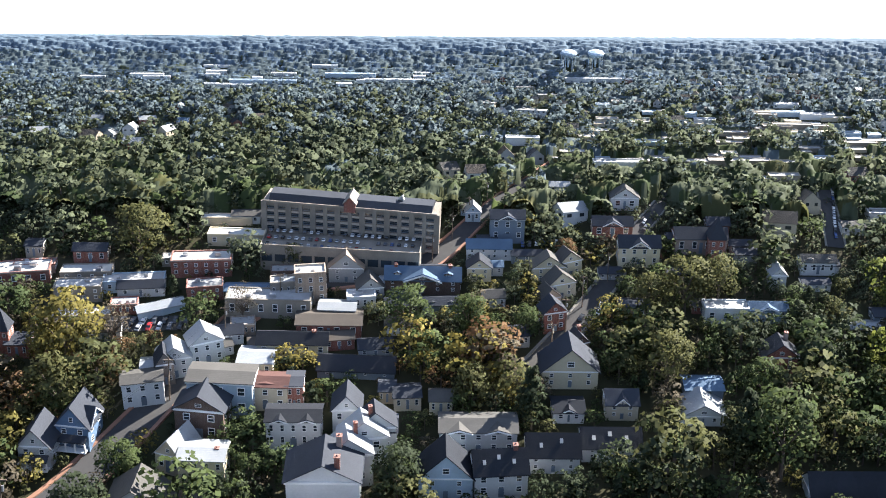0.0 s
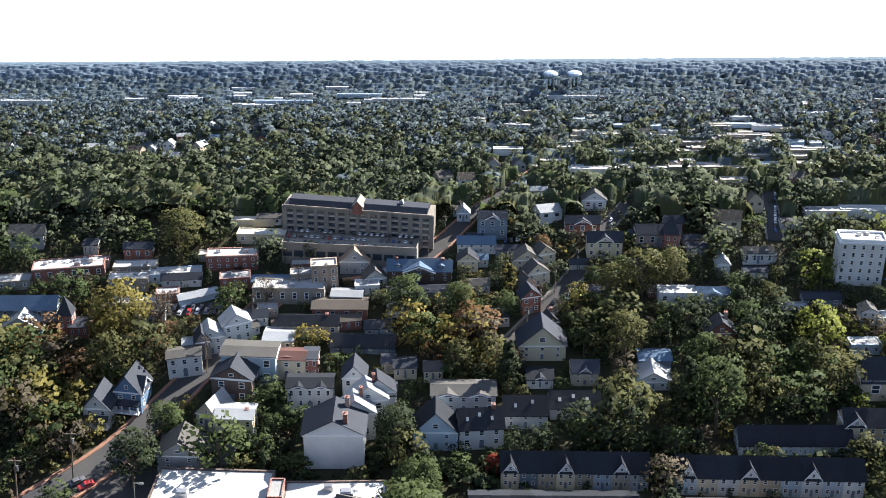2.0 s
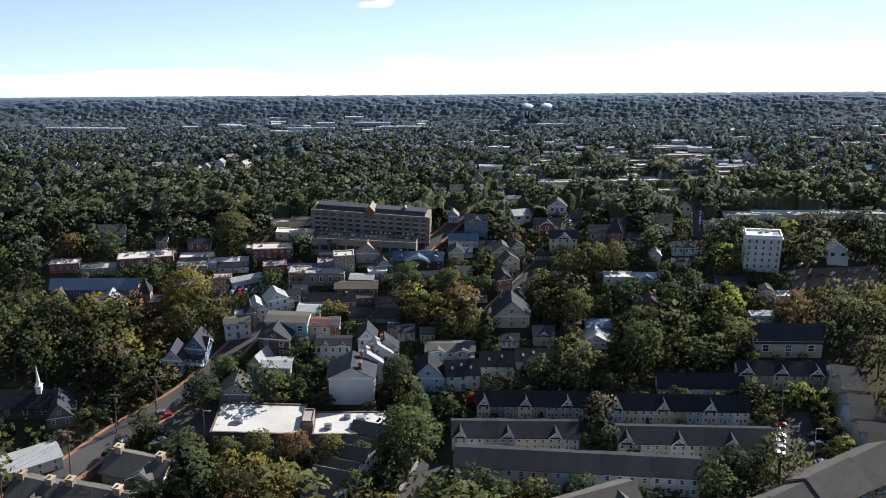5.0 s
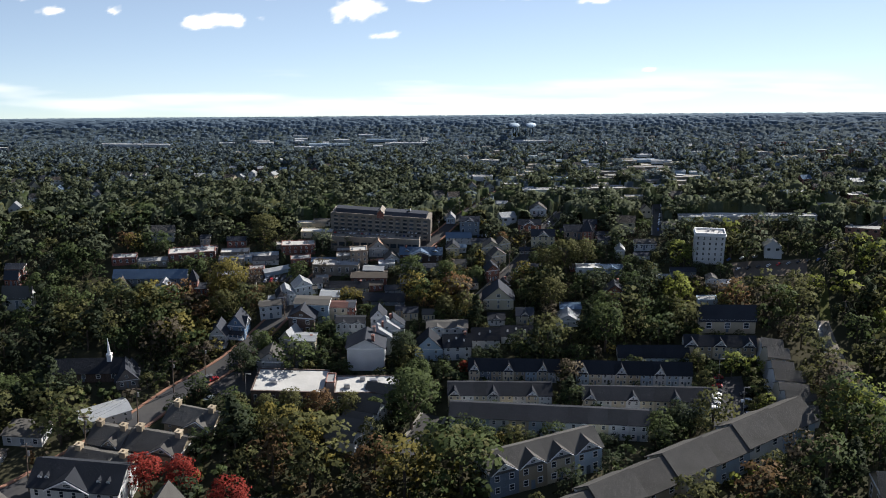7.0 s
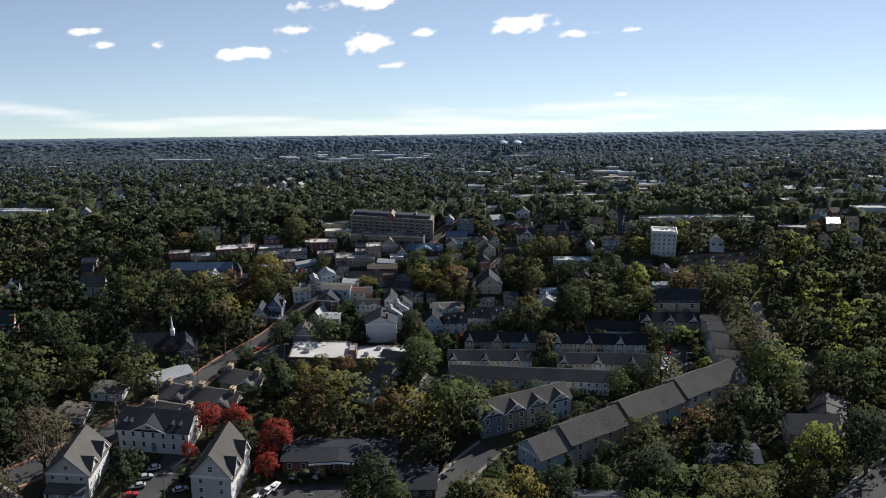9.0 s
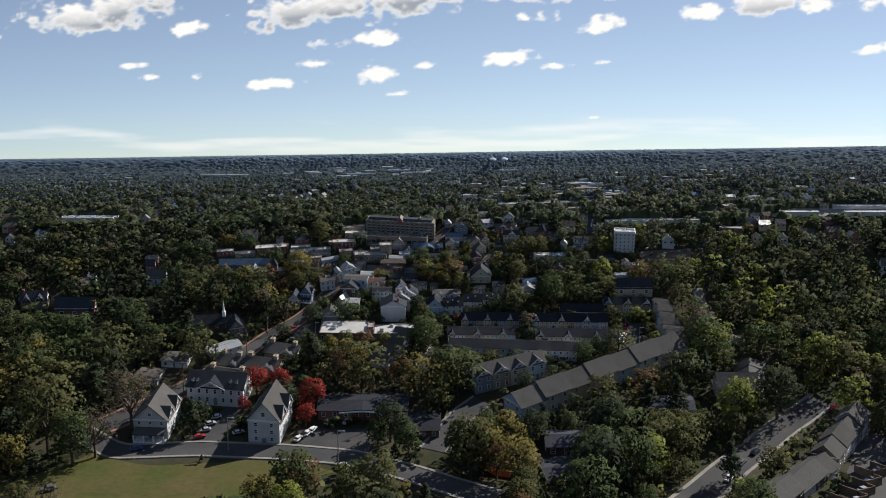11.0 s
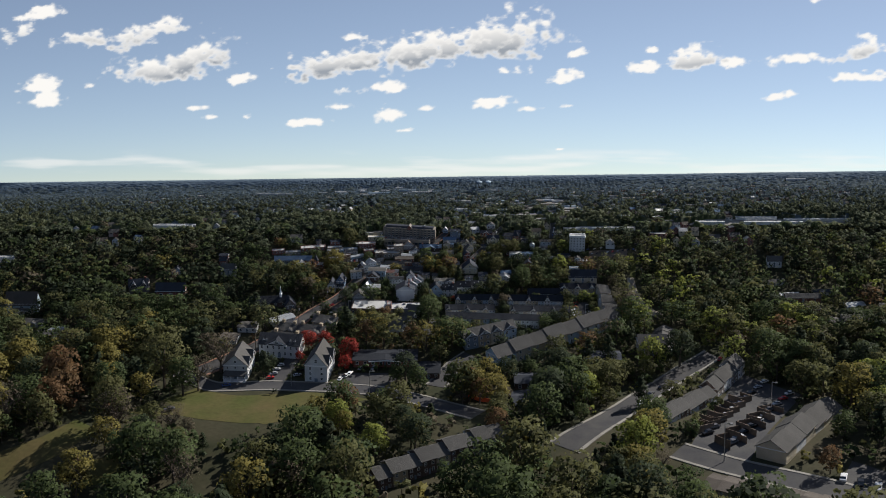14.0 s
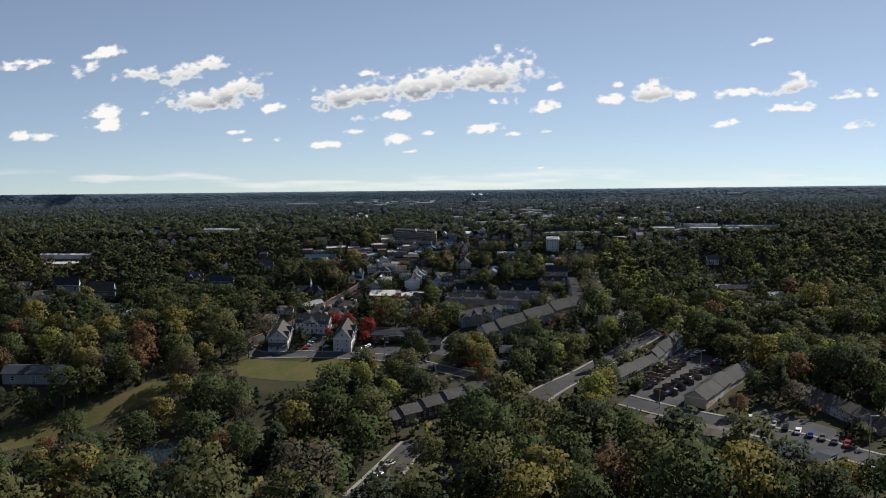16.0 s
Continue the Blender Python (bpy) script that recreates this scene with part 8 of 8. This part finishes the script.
SKY_X, SKY_Z = np.meshgrid(np.linspace(-190, 190, 900), np.linspace(46, 132, 330))
COVER, BASE_SHADE = np.zeros(SKY_X.shape), np.zeros(SKY_X.shape)
TORN, FINE = lattice(SKY_X / 6.5, SKY_Z / 3.6, 1), lattice(SKY_X / 1.9, SKY_Z / 1.3, 2)


def cloud(x, z, w, h, lean=0.06, dense=1.0):
    """Adds one cumulus to the backdrop: heaped on top, flatter below, torn at its edge, with grey shade painted where
    it is thick and low.
    """
    global COVER, BASE_SHADE
    u = (SKY_X - x) / (w * 0.56)
    v = (SKY_Z - z - lean * (SKY_X - x)) / (h * 0.6)
    v = np.where(v < 0, v * 1.5, v)
    wild = 1.3 if w > 20 else 2.1
    body = 1 - np.sqrt(u * u + v * v) + wild * (TORN - 0.5) + 1.5 * (FINE - 0.5)
    c = np.clip((body - 0.02) / 0.62, 0, 1) * dense * (u * u + v * v < 2.6)
    COVER = np.maximum(COVER, c * c * (3 - 2 * c))
    # painted underside shade, stronger low down and in taller clouds
    if h > 4:
        BASE_SHADE = np.maximum(BASE_SHADE, np.clip(body * 1.5 - 0.4, 0, 1) * np.clip(0.7 - v * 1.1, 0, 1) * min(1, h / 8))


for place in ((-24.0, 78.5, 36.0, 8.0, 0.1), (-10.0, 80.5, 40.0, 9.0, 0.1), (6.0, 82.5, 36.0, 10.0, 0.1), (18.0, 84.0, 24.0, 13.0, 0.1), (-64.5, 79.5, 19.0, 8.5, 0.25), (-75.0, 76.5, 22.0, 6.5, 0.0),
              (-77.1, 86.2, 15.8, 6.2, 0.2), (-94.4, 85.5, 13.6, 4.6), (-105.5, 91.8, 10.5, 3.8), (-110.2, 86.8, 9.1, 4.6, 0.3), (-104.8, 73.6, 12.1, 4.0)):
    cloud(*place)
for place in ((-105.0, 69.4, 11.4, 3.6), (-92.7, 73.1, 5.3, 2.4), (-52.5, 74.9, 9.8, 3.6, 0.2), (-23.6, 85.6, 4.5, 2.4, 0.3), (-17.0, 72.1, 14.4, 3.3), (17.7, 76.5, 11.3, 3.3),
              (13.2, 68.1, 11.3, 3.3, 0.1), (35.1, 75.0, 9.0, 4.0, 0.2), (53.8, 76.8, 11.3, 3.3), (67.3, 79.0, 12.8, 5.8, 0.1), (77.8, 78.7, 6.7, 2.7, 0.1)):
    cloud(*place)
for place in ((93.5, 79.7, 19.5, 3.6), (112.9, 81.6, 15.5, 5.8, 0.1), (112.4, 74.9, 11.2, 2.7), (90.9, 70.0, 9.8, 2.1, 0.15), (-13.3, 65.3, 6.8, 3.9, 0.1), (-26.9, 67.3, 6.8, 1.8),
              (-3.4, 66.8, 6.1, 1.8), (-9.5, 60.9, 6.1, 1.2), (-35.3, 63.1, 9.9, 2.1), (-65.6, 67.3, 6.8, 1.5), (-61.1, 64.7, 3.8, 1.2), (-52.0, 64.7, 3.0, 1.8)):
    cloud(*place)
for place in ((23.8, 66.6, 4.8, 1.5), (35.1, 67.5, 3.3, 1.2), (32.2, 55.8, 3.3, 0.9), (36.5, 81.1, 4.5, 2.4), (56.0, 82.0, 6.0, 1.8), (-44.9, 77.6, 2.4, 1.8), (101.0, 95.5, 5.5, 2.0, 0.2),
              (-131.0, 89.0, 13.0, 3.7), (-132.0, 66.0, 16.0, 3.6), (128.0, 78.5, 14.0, 4.0), (130.0, 69.0, 8.0, 2.6)):
    cloud(*place)
# long thin banks over the horizon
BANK = lattice(SKY_X / 26, SKY_Z / 2.4, 4)
LOW = np.clip((SKY_Z - 48) / 1.5, 0, 1) * np.clip((56.5 - SKY_Z) / 3.0, 0, 1)
COVER = np.maximum(COVER, 0.5 * LOW * np.clip((BANK - 0.49) / 0.22, 0, 1))
sheet = bpy.data.meshes.new("backdrop")
sv = np.stack([SKY_X, 172 - 0.0004 * SKY_X**2, SKY_Z], -1).reshape(-1, 3)
si = np.arange(len(sv)).reshape(SKY_X.shape)
KEEP = (COVER[:-1, :-1] + COVER[1:, :-1] + COVER[:-1, 1:] + COVER[1:, 1:]).ravel() > 0.0
sf = np.stack([si[:-1, :-1], si[:-1, 1:], si[1:, 1:], si[1:, :-1]], -1).reshape(-1, 4)[KEEP]
sheet.from_pydata(sv.tolist(), [], sf.tolist())
for key, values in (("cover", COVER), ("thick", BASE_SHADE)):
    sheet.attributes.new(key, "FLOAT", "POINT").data.foreach_set("value", values.astype(np.float32).ravel())
M["cloud"] = bpy.data.materials.new("cloud")
M["cloud"].use_nodes = True
cn, cl = M["cloud"].node_tree.nodes, M["cloud"].node_tree.links
cn.remove(cn["Principled BSDF"])
cover, thick = cn.new("ShaderNodeAttribute"), cn.new("ShaderNodeAttribute")
cover.attribute_name, thick.attribute_name = "cover", "thick"
# the sheet glows by itself; cloud shade is only its grey tone
glow, clear, blend, tone = cn.new("ShaderNodeEmission"), cn.new("ShaderNodeBsdfTransparent"), cn.new("ShaderNodeMixShader"), cn.new("ShaderNodeMix")
tone.data_type = "RGBA"
tone.inputs["A"].default_value, tone.inputs["B"].default_value = (0.70, 0.685, 0.66, 1), (0.24, 0.265, 0.30, 1)
cl.new(thick.outputs["Fac"], tone.inputs["Factor"])
cl.new(tone.outputs["Result"], glow.inputs["Color"])
cl.new(cover.outputs["Fac"], blend.inputs["Fac"])
cl.new(clear.outputs[0], blend.inputs[1])
cl.new(glow.outputs[0], blend.inputs[2])
cl.new(blend.outputs[0], cn["Material Output"].inputs["Surface"])
sheet.materials.append(M["cloud"])
tagged(new("backdrop", sheet), "far glowing sky, small white cumulus clouds, shade painted on their bases", "sky", kind="structure")
